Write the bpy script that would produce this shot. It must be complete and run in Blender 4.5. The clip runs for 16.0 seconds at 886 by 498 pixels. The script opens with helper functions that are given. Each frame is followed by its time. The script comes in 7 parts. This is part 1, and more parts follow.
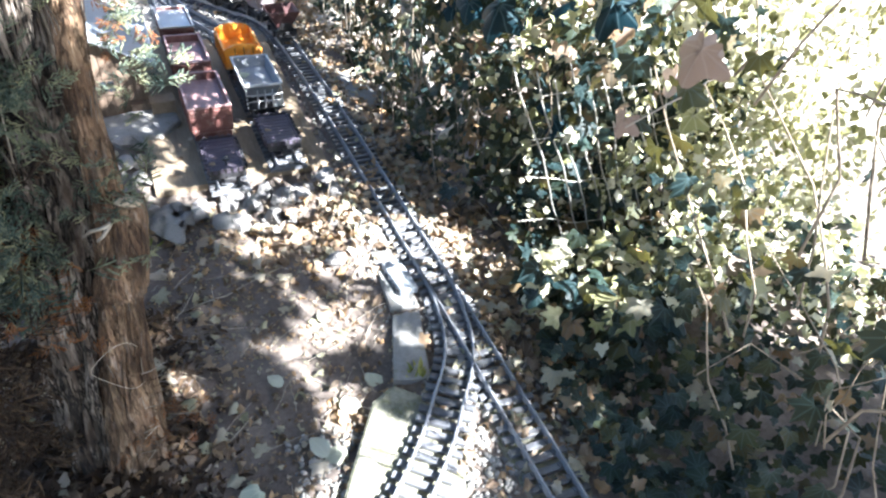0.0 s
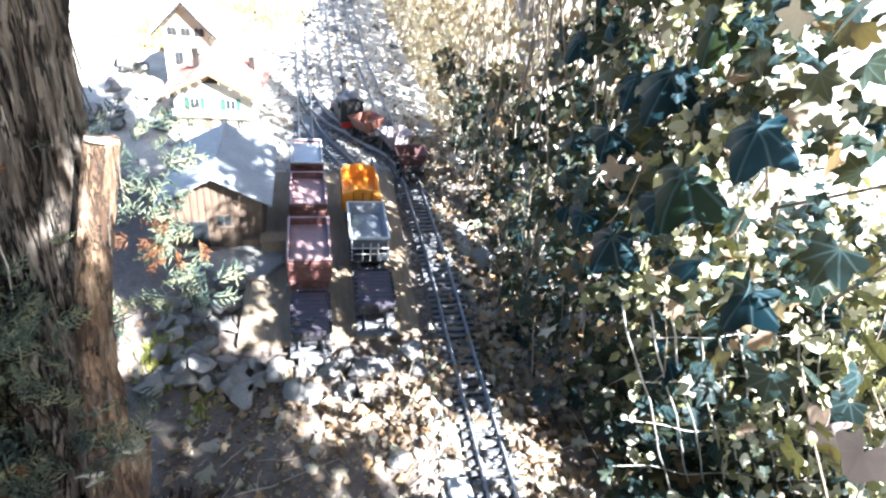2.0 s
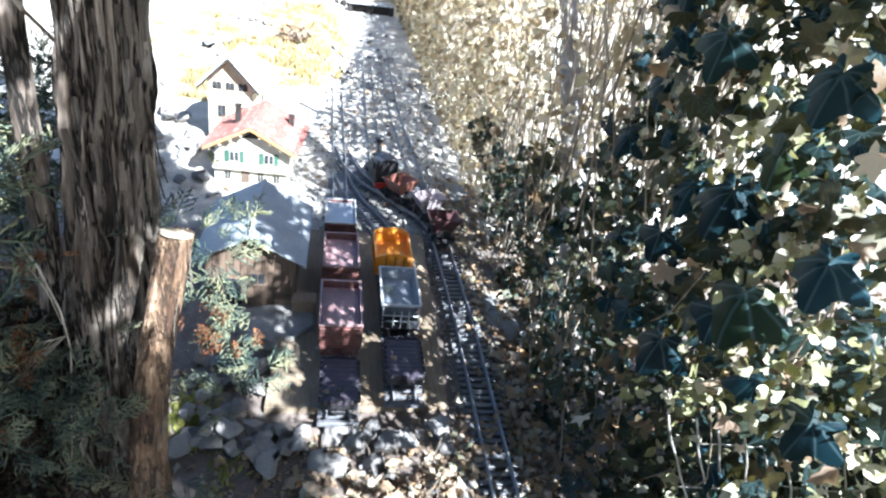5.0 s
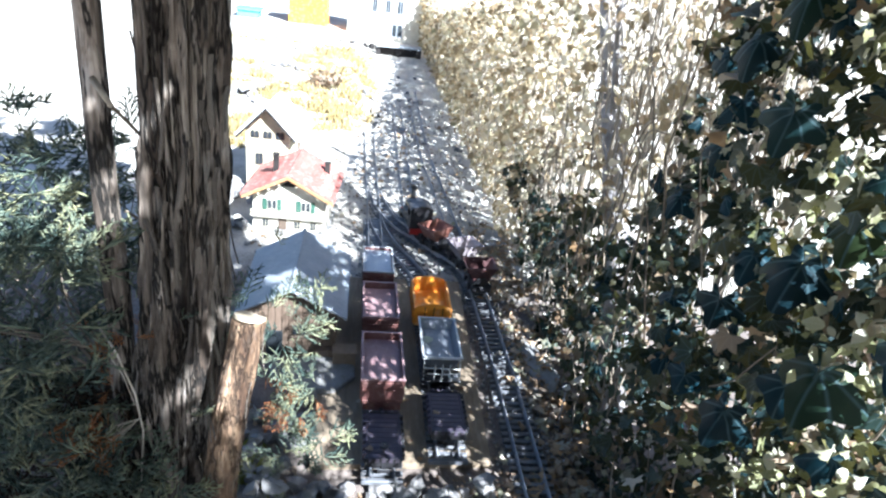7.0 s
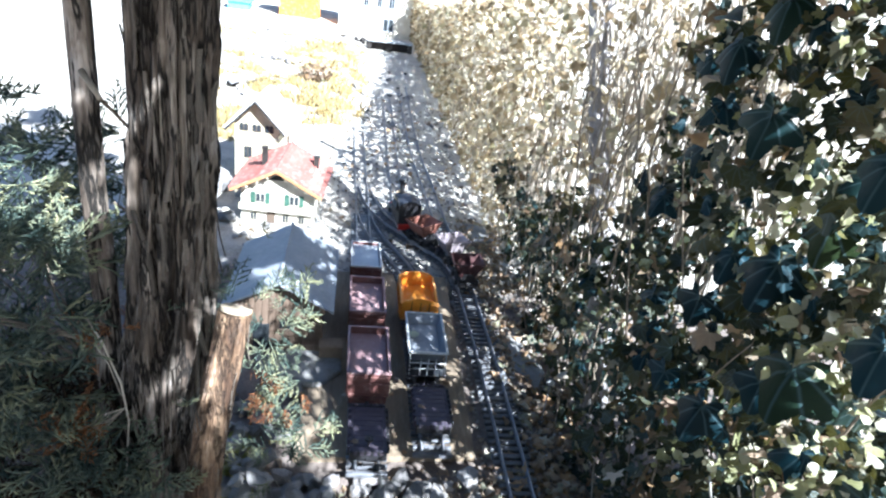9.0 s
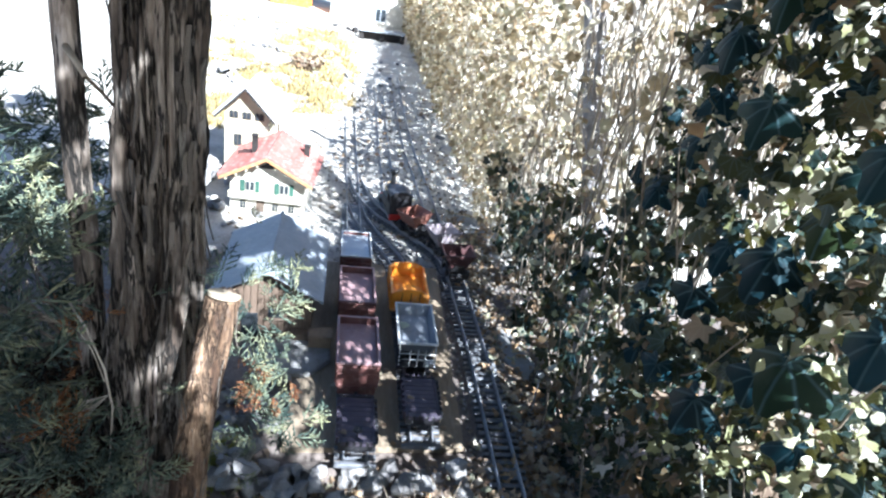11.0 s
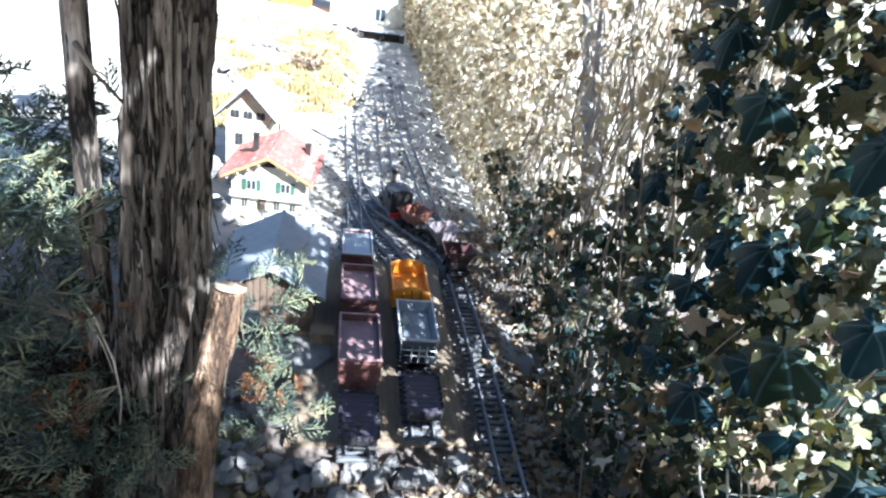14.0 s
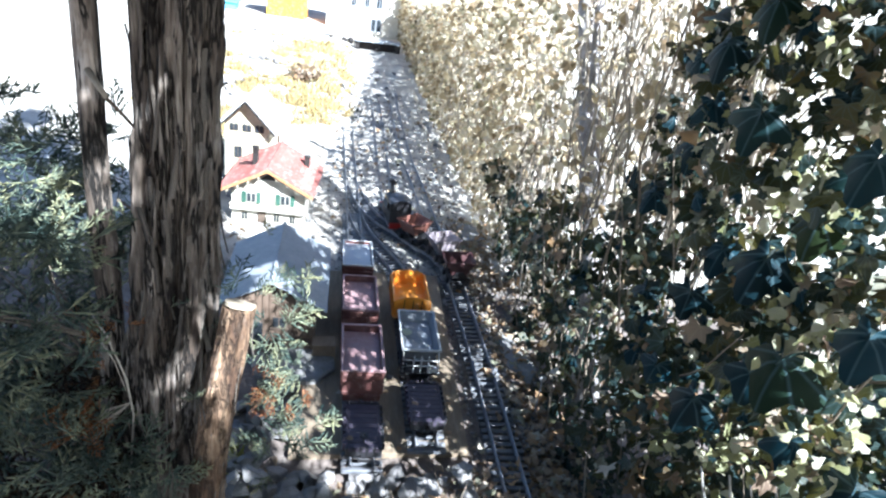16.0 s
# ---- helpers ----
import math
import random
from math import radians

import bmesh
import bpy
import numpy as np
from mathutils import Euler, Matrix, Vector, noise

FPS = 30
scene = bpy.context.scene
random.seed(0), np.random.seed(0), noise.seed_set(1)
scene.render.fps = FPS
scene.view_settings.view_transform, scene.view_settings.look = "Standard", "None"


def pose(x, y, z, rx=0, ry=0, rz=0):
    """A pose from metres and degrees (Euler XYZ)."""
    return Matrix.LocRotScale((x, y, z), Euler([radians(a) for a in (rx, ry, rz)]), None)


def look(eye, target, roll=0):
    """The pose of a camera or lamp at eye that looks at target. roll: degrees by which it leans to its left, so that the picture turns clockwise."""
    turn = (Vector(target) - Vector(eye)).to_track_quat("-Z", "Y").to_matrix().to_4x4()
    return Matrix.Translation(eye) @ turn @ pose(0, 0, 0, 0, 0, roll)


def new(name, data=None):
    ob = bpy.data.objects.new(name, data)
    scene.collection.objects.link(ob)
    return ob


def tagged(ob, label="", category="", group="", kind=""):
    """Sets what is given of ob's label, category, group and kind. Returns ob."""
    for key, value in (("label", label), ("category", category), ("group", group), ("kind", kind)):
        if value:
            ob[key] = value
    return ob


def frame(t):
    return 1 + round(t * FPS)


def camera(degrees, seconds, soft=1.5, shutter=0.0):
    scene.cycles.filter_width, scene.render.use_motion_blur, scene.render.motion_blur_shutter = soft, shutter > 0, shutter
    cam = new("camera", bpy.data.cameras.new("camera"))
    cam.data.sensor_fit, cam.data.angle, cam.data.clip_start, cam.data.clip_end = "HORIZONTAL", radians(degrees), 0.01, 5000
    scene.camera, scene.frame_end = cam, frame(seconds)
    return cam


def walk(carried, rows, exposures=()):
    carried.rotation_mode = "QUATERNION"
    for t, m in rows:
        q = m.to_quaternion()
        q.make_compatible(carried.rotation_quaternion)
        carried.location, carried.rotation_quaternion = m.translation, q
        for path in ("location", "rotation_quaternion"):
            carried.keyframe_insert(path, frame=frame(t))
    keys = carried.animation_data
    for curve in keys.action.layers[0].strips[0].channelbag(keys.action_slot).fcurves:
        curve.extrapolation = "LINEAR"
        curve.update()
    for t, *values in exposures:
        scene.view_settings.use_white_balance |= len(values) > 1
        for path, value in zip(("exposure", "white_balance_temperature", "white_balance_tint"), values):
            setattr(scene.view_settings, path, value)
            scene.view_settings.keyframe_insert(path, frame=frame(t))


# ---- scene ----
cam = camera(67.9, 16.0, 2.3)
PATH = [
    (0, (0.036, -1.288, 0.835), (0.752, 0.102, -0.413), 6.3),
    (0.5, (0.061, -1.221, 0.855), (0.649, 0.26, -0.354), 6.8),
    (1, (0.111, -1.173, 0.872), (0.507, 0.4, -0.298), 7.1),
    (1.5, (0.14, -1.101, 0.9), (0.458, 0.546, -0.189), 5.4),
    (2, (0.173, -1.086, 0.913), (0.534, 0.579, -0.136), 6.2),
    (2.5, (0.154, -1.084, 0.907), (0.516, 0.577, -0.148), 8.7),
    (3, (0.143, -1.077, 0.918), (0.466, 0.604, -0.117), 7.9),
    (3.5, (0.142, -1.074, 0.943), (0.473, 0.633, -0.045), 7.7),
    (6, (0.103, -1.038, 0.969), (0.401, 0.729, 0.082), 8.9),
    (6.5, (0.088, -1.032, 0.986), (0.338, 0.758, 0.129), 7.1),
    (7, (0.082, -1.031, 0.99), (0.321, 0.765, 0.144), 7.2),
    (7.5, (0.087, -1.04, 0.986), (0.339, 0.752, 0.134), 7.3),
    (8, (0.086, -1.042, 0.988), (0.353, 0.747, 0.134), 7.6),
    (8.5, (0.085, -1.038, 0.989), (0.346, 0.748, 0.128), 7.8),
    (9, (0.085, -1.041, 0.995), (0.358, 0.747, 0.141), 8.4),
    (11.5, (0.082, -1.027, 0.983), (0.388, 0.747, 0.112), 9.6),
    (12, (0.08, -1.023, 0.984), (0.382, 0.753, 0.115), 9.2),
    (12.5, (0.083, -1.024, 0.983), (0.385, 0.753, 0.117), 9.0),
    (13, (0.084, -1.028, 0.982), (0.39, 0.747, 0.114), 9.1),
    (13.5, (0.088, -1.036, 0.98), (0.396, 0.734, 0.102), 8.6),
    (14, (0.081, -1.046, 0.984), (0.386, 0.729, 0.114), 9.4),
    (14.5, (0.079, -1.054, 0.996), (0.385, 0.731, 0.147), 8.2),
    (15, (0.085, -1.054, 0.994), (0.431, 0.725, 0.146), 8.6),
    (15.5, (0.074, -1.052, 0.997), (0.4, 0.732, 0.155), 8.6),
    (16, (0.072, -1.054, 0.995), (0.382, 0.731, 0.146), 8.6),
]
EXPOSURES = [(0, 3.1, 6000, 9), (1.5, 3.1, 5980, 9), (2.5, 2.92, 5920, 9), (3.5, 2.6, 5830, 8), (6, 2.27, 5600, 7), (16, 2.16, 5500, 7)]
walk(cam, [(t, look(eye, target, roll)) for t, eye, target, roll in PATH], EXPOSURES)

# ---- light: low autumn sun from the right and behind, clear sky ----
SUN_TO = Vector((0.55, -0.83, 0.88)).normalized()
world = bpy.data.worlds.new("sky")
scene.world = world
world.use_nodes = True
wt = world.node_tree
sky = wt.nodes.new("ShaderNodeTexSky")
sky.sky_type = "NISHITA"
sky.sun_disc = False
sky.sun_elevation = math.asin(SUN_TO.z)
sky.sun_rotation = math.atan2(SUN_TO.x, SUN_TO.y)
wt.links.new(sky.outputs["Color"], wt.nodes["Background"].inputs["Color"])
wt.nodes["Background"].inputs["Strength"].default_value = 0.043
sun_data = bpy.data.lights.new("sun", "SUN")
sun_data.energy = 5.0
sun_data.angle = radians(0.5)
sun_data.color = (1.0, 0.97, 0.92)
sun = new("sun", sun_data)
sun.matrix_world = look(SUN_TO * 20, (0, 0, 0))


# ---- materials ----
def nodes_of(name):
    m = bpy.data.materials.new(name)
    m.use_nodes = True
    nt = m.node_tree
    return m, nt, nt.nodes["Principled BSDF"], nt.nodes["Material Output"]


def math_node(nt, op, a, b=None):
    n = nt.nodes.new("ShaderNodeMath")
    n.operation = op
    for k, v in ((0, a), (1, b)):
        if v is None:
            continue
        if isinstance(v, (int, float)):
            n.inputs[k].default_value = v
        else:
            nt.links.new(v, n.inputs[k])
    return n.outputs[0]


def ramp_node(nt, fac, stops):
    n = nt.nodes.new("ShaderNodeValToRGB")
    el = n.color_ramp.elements
    while len(el) < len(stops):
        el.new(0.5)
    for e, (p, c) in zip(el, stops):
        e.position, e.color = p, (*c, 1)
    nt.links.new(fac, n.inputs[0])
    return n.outputs[0]


def mix_color(nt, fac, a, b, mode="MIX"):
    n = nt.nodes.new("ShaderNodeMix")
    n.data_type, n.blend_type = "RGBA", mode
    for sock, v in ((n.inputs[0], fac), (n.inputs[6], a), (n.inputs[7], b)):
        if isinstance(v, (int, float)):
            sock.default_value = v
        elif isinstance(v, tuple):
            sock.default_value = (*v, 1)
        else:
            nt.links.new(v, sock)
    return n.outputs[2]


def noise_node(nt, vec, scale, detail=4.0, rough=0.6):
    n = nt.nodes.new("ShaderNodeTexNoise")
    n.inputs["Scale"].default_value = scale
    n.inputs["Detail"].default_value = detail
    n.inputs["Roughness"].default_value = rough
    nt.links.new(vec, n.inputs["Vector"])
    return n.outputs[0]


def bump_node(nt, height, strength, dist, bsdf):
    n = nt.nodes.new("ShaderNodeBump")
    n.inputs["Strength"].default_value = strength
    n.inputs["Distance"].default_value = dist
    nt.links.new(height, n.inputs["Height"])
    nt.links.new(n.outputs[0], bsdf.inputs["Normal"])


def random_value(nt):
    """One random number for each piece, joined or single."""
    g = nt.nodes.new("ShaderNodeNewGeometry")
    o = nt.nodes.new("ShaderNodeObjectInfo")
    return math_node(nt, "FRACT", math_node(nt, "ADD", g.outputs["Random Per Island"], o.outputs["Random"]))


def surface(name, dark, light, scale=30.0, rough=0.6, bump=0.3, dist=0.002, metal=0.0, stretch=(1, 1, 1), dust=None, dust_amount=0.5,
            vary=0.0, fine=7.0):
    """Two scales of mottling between two colours, dust or lichen in patches, fine relief."""
    m, nt, bsdf, _ = nodes_of(name)
    tc = nt.nodes.new("ShaderNodeTexCoord")
    mp = nt.nodes.new("ShaderNodeMapping")
    mp.inputs["Scale"].default_value = stretch
    nt.links.new(tc.outputs["Object"], mp.inputs["Vector"])
    o = nt.nodes.new("ShaderNodeObjectInfo")
    shift = nt.nodes.new("ShaderNodeVectorMath")
    shift.operation = "ADD"
    nt.links.new(mp.outputs[0], shift.inputs[0])
    nt.links.new(math_node(nt, "MULTIPLY", o.outputs["Random"], 9.0), shift.inputs[1])
    vec = shift.outputs[0]
    big = noise_node(nt, vec, scale, 3.0)
    small = noise_node(nt, vec, scale * fine, 5.0, 0.7)
    both = math_node(nt, "ADD", math_node(nt, "MULTIPLY", big, 0.55), math_node(nt, "MULTIPLY", small, 0.45))
    col = ramp_node(nt, both, [(0.33, dark), (0.67, light)])
    if dust:
        patch = noise_node(nt, vec, scale * 2.3, 6.0, 0.7)
        mask = ramp_node(nt, patch, [(0.52, (0, 0, 0)), (0.66, (dust_amount,) * 3)])
        col = mix_color(nt, mask, col, dust)
    if vary:
        r = random_value(nt)
        f = math_node(nt, "ADD", 1.0 - vary, math_node(nt, "MULTIPLY", r, 2 * vary))
        comb = nt.nodes.new("ShaderNodeCombineColor")
        for k in range(3):
            nt.links.new(f, comb.inputs[k])
        col = mix_color(nt, 1.0, col, comb.outputs[0], "MULTIPLY")
    nt.links.new(col, bsdf.inputs["Base Color"])
    bsdf.inputs["Metallic"].default_value = metal
    rr = math_node(nt, "ADD", rough - 0.12, math_node(nt, "MULTIPLY", small, 0.24))
    nt.links.new(rr, bsdf.inputs["Roughness"])
    if bump:
        bump_node(nt, both, bump, dist, bsdf)
    return m


def leaf_material(name, stops, vein, vein_amount, rough=0.45, through_light=0.35, glow_color=(0.55, 0.6, 0.12), blotch=(0.25, 0.15, 0.06), gloss=0.3, clump=0.0):
    """Leaf skin with a colour for each leaf, palmate veins and some light let through."""
    m, nt, bsdf, out = nodes_of(name)
    r = random_value(nt)
    if clump:
        where = noise_node(nt, nt.nodes.new("ShaderNodeTexCoord").outputs["Object"], clump, 2.0, 0.6)
        wide = math_node(nt, "MULTIPLY", math_node(nt, "SUBTRACT", where, 0.32), 2.6)
        r = math_node(nt, "ADD", math_node(nt, "MULTIPLY", wide, 0.8), math_node(nt, "MULTIPLY", r, 0.2))
    col = ramp_node(nt, r, stops)
    uv = nt.nodes.new("ShaderNodeTexCoord").outputs["UV"]
    sep = nt.nodes.new("ShaderNodeSeparateXYZ")
    nt.links.new(uv, sep.inputs[0])
    ang = math_node(nt, "DIVIDE", math_node(nt, "ARCTAN2", sep.outputs[0], sep.outputs[1]), 0.62)
    off = math_node(nt, "ABSOLUTE", math_node(nt, "SUBTRACT", ang, math_node(nt, "ROUND", ang)))
    ln = nt.nodes.new("ShaderNodeVectorMath")
    ln.operation = "LENGTH"
    nt.links.new(uv, ln.inputs[0])
    dist = math_node(nt, "MULTIPLY", off, ln.outputs["Value"])
    mask = ramp_node(nt, dist, [(0.004, (vein_amount,) * 3), (0.06, (0, 0, 0))])
    spots = noise_node(nt, uv, 3.0, 5.0, 0.7)
    col = mix_color(nt, ramp_node(nt, spots, [(0.58, (0, 0, 0)), (0.72, (0.5,) * 3)]), col, blotch)
    col = mix_color(nt, mask, col, vein)
    nt.links.new(col, bsdf.inputs["Base Color"])
    bsdf.inputs["Roughness"].default_value = rough
    bsdf.inputs["Specular IOR Level"].default_value = gloss
    bump_node(nt, math_node(nt, "ADD", math_node(nt, "MULTIPLY", mask, 0.4), spots), 0.4, 0.002, bsdf)
    tr = nt.nodes.new("ShaderNodeBsdfTranslucent")
    nt.links.new(mix_color(nt, 0.55, col, glow_color), tr.inputs["Color"])
    mx = nt.nodes.new("ShaderNodeMixShader")
    mx.inputs[0].default_value = through_light
    nt.links.new(bsdf.outputs[0], mx.inputs[1])
    nt.links.new(tr.outputs[0], mx.inputs[2])
    nt.links.new(mx.outputs[0], out.inputs["Surface"])
    return m


def bark_material(name, dark, mid, light, scale=1.0, split=0.97):
    """Shaggy bark: upright fibres, black winding cracks, pale split edges and grey weathered plates."""
    m, nt, bsdf, _ = nodes_of(name)
    tc = nt.nodes.new("ShaderNodeTexCoord").outputs["Object"]

    def stretched(s):
        mp = nt.nodes.new("ShaderNodeMapping")
        mp.inputs["Scale"].default_value = s
        nt.links.new(tc, mp.inputs["Vector"])
        return mp.outputs[0]

    long_way = stretched((1, 1, 0.08))
    fibre = noise_node(nt, long_way, 300.0 * scale, 3.0, 0.6)
    plate = noise_node(nt, stretched((1, 1, 0.24)), 48.0 * scale, 4.0, 0.6)
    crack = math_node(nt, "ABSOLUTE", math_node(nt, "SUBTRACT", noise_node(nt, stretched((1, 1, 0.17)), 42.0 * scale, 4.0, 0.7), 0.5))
    blot = noise_node(nt, stretched((1, 1, 0.4)), 46.0 * scale, 5.0, 0.7)
    tone = math_node(nt, "ADD", math_node(nt, "MULTIPLY", plate, 0.6), math_node(nt, "MULTIPLY", fibre, 0.4))
    col = ramp_node(nt, tone, [(0.36, dark), (0.5, mid), (0.64, light)])
    col = mix_color(nt, ramp_node(nt, blot, [(0.54, (0, 0, 0)), (0.68, (0.6,) * 3)]), col, tuple(0.5 * c + 0.5 * max(light) for c in light))
    area = noise_node(nt, stretched((1, 1, 0.3)), 24.0 * scale, 3.0, 0.55)
    col = mix_color(nt, 1.0, col, ramp_node(nt, area, [(0.36, (0.34, 0.29, 0.26)), (0.5, (0.85, 0.85, 0.85)), (0.64, (1.45, 1.45, 1.5))]), "MULTIPLY")
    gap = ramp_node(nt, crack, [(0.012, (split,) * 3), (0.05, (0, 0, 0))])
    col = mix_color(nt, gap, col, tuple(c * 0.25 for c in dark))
    nt.links.new(col, bsdf.inputs["Base Color"])
    bsdf.inputs["Roughness"].default_value = 0.9
    height = math_node(nt, "ADD", math_node(nt, "MULTIPLY", tone, 0.6), math_node(nt, "MINIMUM", math_node(nt, "MULTIPLY", crack, 9.0), 0.4))
    bump_node(nt, height, 1.0, 0.006, bsdf)
    return m


def soil_material():
    """Brown soil by the hedge foot, pale gravel in the open yard, its paleness also holding the sun's glare, with a
    ragged border.
    """
    m, nt, bsdf, _ = nodes_of("soil")
    pos = nt.nodes.new("ShaderNodeTexCoord").outputs["Object"]
    sep = nt.nodes.new("ShaderNodeSeparateXYZ")
    nt.links.new(pos, sep.inputs[0])
    big, small = noise_node(nt, pos, 9.0, 4.0), noise_node(nt, pos, 110.0, 6.0, 0.75)
    both = math_node(nt, "ADD", math_node(nt, "MULTIPLY", big, 0.5), math_node(nt, "MULTIPLY", small, 0.5))
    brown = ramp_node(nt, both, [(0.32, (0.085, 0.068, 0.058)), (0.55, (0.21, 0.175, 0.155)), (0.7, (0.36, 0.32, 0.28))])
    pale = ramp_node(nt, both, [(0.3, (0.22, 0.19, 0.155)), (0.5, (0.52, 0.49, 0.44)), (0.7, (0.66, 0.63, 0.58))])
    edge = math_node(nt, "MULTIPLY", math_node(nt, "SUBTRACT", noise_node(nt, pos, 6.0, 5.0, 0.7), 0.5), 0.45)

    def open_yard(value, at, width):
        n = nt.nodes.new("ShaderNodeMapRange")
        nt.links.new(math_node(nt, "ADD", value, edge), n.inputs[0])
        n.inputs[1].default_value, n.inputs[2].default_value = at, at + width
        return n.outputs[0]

    # yard and ground past the hedge made paler, partly for bright sun
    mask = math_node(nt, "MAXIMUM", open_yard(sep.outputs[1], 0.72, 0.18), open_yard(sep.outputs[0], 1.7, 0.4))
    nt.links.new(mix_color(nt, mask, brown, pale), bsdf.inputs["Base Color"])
    bsdf.inputs["Roughness"].default_value = 0.95
    bump_node(nt, both, 0.8, 0.006, bsdf)
    return m


M_SOIL = soil_material()
M_BOARD = surface("plywood", (0.20, 0.155, 0.105), (0.35, 0.275, 0.195), 14.0, 0.8, 0.3, 0.001, stretch=(3, 0.5, 1), dust=(0.42, 0.36, 0.28))
M_STONE = surface("stone", (0.15, 0.145, 0.145), (0.37, 0.355, 0.35), 26.0, 0.9, 0.7, 0.003, dust=(0.36, 0.33, 0.29), vary=0.3)
M_SLAB = surface("slab", (0.19, 0.185, 0.18), (0.35, 0.345, 0.34), 18.0, 0.85, 0.35, 0.002, dust=(0.16, 0.15, 0.10), vary=0.1)
M_CONCRETE = surface("concrete", (0.10, 0.105, 0.07), (0.40, 0.385, 0.31), 30.0, 0.95, 0.9, 0.004, dust=(0.2, 0.2, 0.07), fine=6)
M_RAIL = surface("rail", (0.24, 0.25, 0.28), (0.44, 0.45, 0.49), 40.0, 0.38, 0.15, 0.0005, metal=0.35, dust=(0.2, 0.16, 0.14), dust_amount=0.5)
M_SLEEPER = surface("sleeper", (0.085, 0.09, 0.10), (0.19, 0.20, 0.225), 60.0, 0.42, 0.3, 0.0006, stretch=(0.4, 3, 1), dust=(0.2, 0.17, 0.14), dust_amount=0.35, vary=0.25)
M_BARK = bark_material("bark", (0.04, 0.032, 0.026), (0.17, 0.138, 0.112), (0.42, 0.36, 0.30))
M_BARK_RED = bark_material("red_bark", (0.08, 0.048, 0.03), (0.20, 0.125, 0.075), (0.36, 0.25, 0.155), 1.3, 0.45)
M_FLAKE = surface("bark_flake", (0.05, 0.04, 0.034), (0.2, 0.17, 0.14), 60.0, 0.9, 0.6, 0.001, stretch=(3, 0.4, 1), dust=(0.42, 0.37, 0.31), dust_amount=0.5, vary=0.4)
M_PALEBARK = surface("pale_bark", (0.17, 0.155, 0.155), (0.46, 0.44, 0.44), 24.0, 0.85, 0.5, 0.002, stretch=(2, 2, 0.5), dust=(0.2, 0.14, 0.1), dust_amount=0.5)
M_SAWN = surface("sawn_wood", (0.30, 0.24, 0.17), (0.52, 0.45, 0.34), 30.0, 0.9, 0.4, 0.001, dust=(0.2, 0.17, 0.13))
M_TWIG = surface("twig", (0.12, 0.09, 0.065), (0.36, 0.30, 0.23), 40.0, 0.9, 0.4, 0.001, vary=0.3)
M_DRYTWIG = surface("dry_twig", (0.32, 0.27, 0.21), (0.58, 0.52, 0.44), 40.0, 0.9, 0.4, 0.001, vary=0.25)
M_WIRE = surface("wire", (0.30, 0.29, 0.27), (0.54, 0.53, 0.50), 50.0, 0.5, 0.2, 0.0004, metal=0.5, dust=(0.3, 0.2, 0.12), dust_amount=0.4)
M_BROWN = surface("brown_plastic", (0.13, 0.055, 0.05), (0.20, 0.09, 0.08), 16.0, 0.45, 0.12, 0.0006, dust=(0.36, 0.27, 0.25), dust_amount=0.45)
M_BROWN_IN = surface("brown_plastic_dusty", (0.28, 0.165, 0.17), (0.40, 0.26, 0.265), 18.0, 0.5, 0.15, 0.0006, dust=(0.48, 0.38, 0.36), dust_amount=0.5)
M_RED_TUB = surface("red_brown_plastic", (0.15, 0.06, 0.045), (0.24, 0.105, 0.08), 16.0, 0.45, 0.12, 0.0006, dust=(0.4, 0.28, 0.24), dust_amount=0.4)
M_GREY_TUB = surface("mauve_grey_plastic", (0.20, 0.17, 0.19), (0.32, 0.28, 0.30), 16.0, 0.45, 0.12, 0.0006, dust=(0.45, 0.4, 0.4), dust_amount=0.4)
M_DECK = surface("deck_plastic", (0.045, 0.038, 0.058), (0.085, 0.072, 0.105), 20.0, 0.55, 0.2, 0.0006, stretch=(0.6, 3, 1), dust=(0.24, 0.2, 0.2), dust_amount=0.3)
M_BLACK = surface("black_plastic", (0.012, 0.012, 0.014), (0.03, 0.03, 0.034), 20.0, 0.42, 0.12, 0.0005, dust=(0.1, 0.1, 0.11), dust_amount=0.35)
M_ROOFBLACK = surface("roof_black", (0.03, 0.032, 0.042), (0.07, 0.075, 0.095), 18.0, 0.5, 0.12, 0.0005, dust=(0.17, 0.17, 0.19), dust_amount=0.3)
M_RED = surface("red_plastic", (0.40, 0.02, 0.015), (0.60, 0.04, 0.03), 20.0, 0.4, 0.1, 0.0005, dust=(0.35, 0.1, 0.08))
M_BRASS = surface("brass", (0.45, 0.32, 0.12), (0.7, 0.52, 0.22), 20.0, 0.35, 0.05, 0.0005, metal=0.8)
M_SILVER = surface("silver_paint", (0.36, 0.39, 0.43), (0.52, 0.55, 0.6), 14.0, 0.4, 0.1, 0.0006, metal=0.3, dust=(0.6, 0.6, 0.6), dust_amount=0.4)
M_GREY = surface("grey_plastic", (0.17, 0.19, 0.22), (0.30, 0.32, 0.36), 14.0, 0.4, 0.1, 0.0006, dust=(0.46, 0.46, 0.48), dust_amount=0.4)
M_PALE = surface("pale_plastic", (0.52, 0.53, 0.54), (0.68, 0.68, 0.68), 20.0, 0.45, 0.1, 0.0005, dust=(0.4, 0.38, 0.34))
M_ORANGE = surface("orange_plastic", (0.82, 0.29, 0.025), (0.92, 0.37, 0.04), 16.0, 0.42, 0.1, 0.0006, dust=(0.85, 0.6, 0.35), dust_amount=0.5)
M_ORANGE_DK = surface("dark_orange_strip", (0.16, 0.07, 0.02), (0.24, 0.1, 0.03), 16.0, 0.5, 0.1, 0.0005)
M_PLASTER = surface("white_plaster", (0.48, 0.45, 0.38), (0.66, 0.63, 0.55), 12.0, 0.85, 0.25, 0.001, dust=(0.4, 0.36, 0.28), dust_amount=0.45)
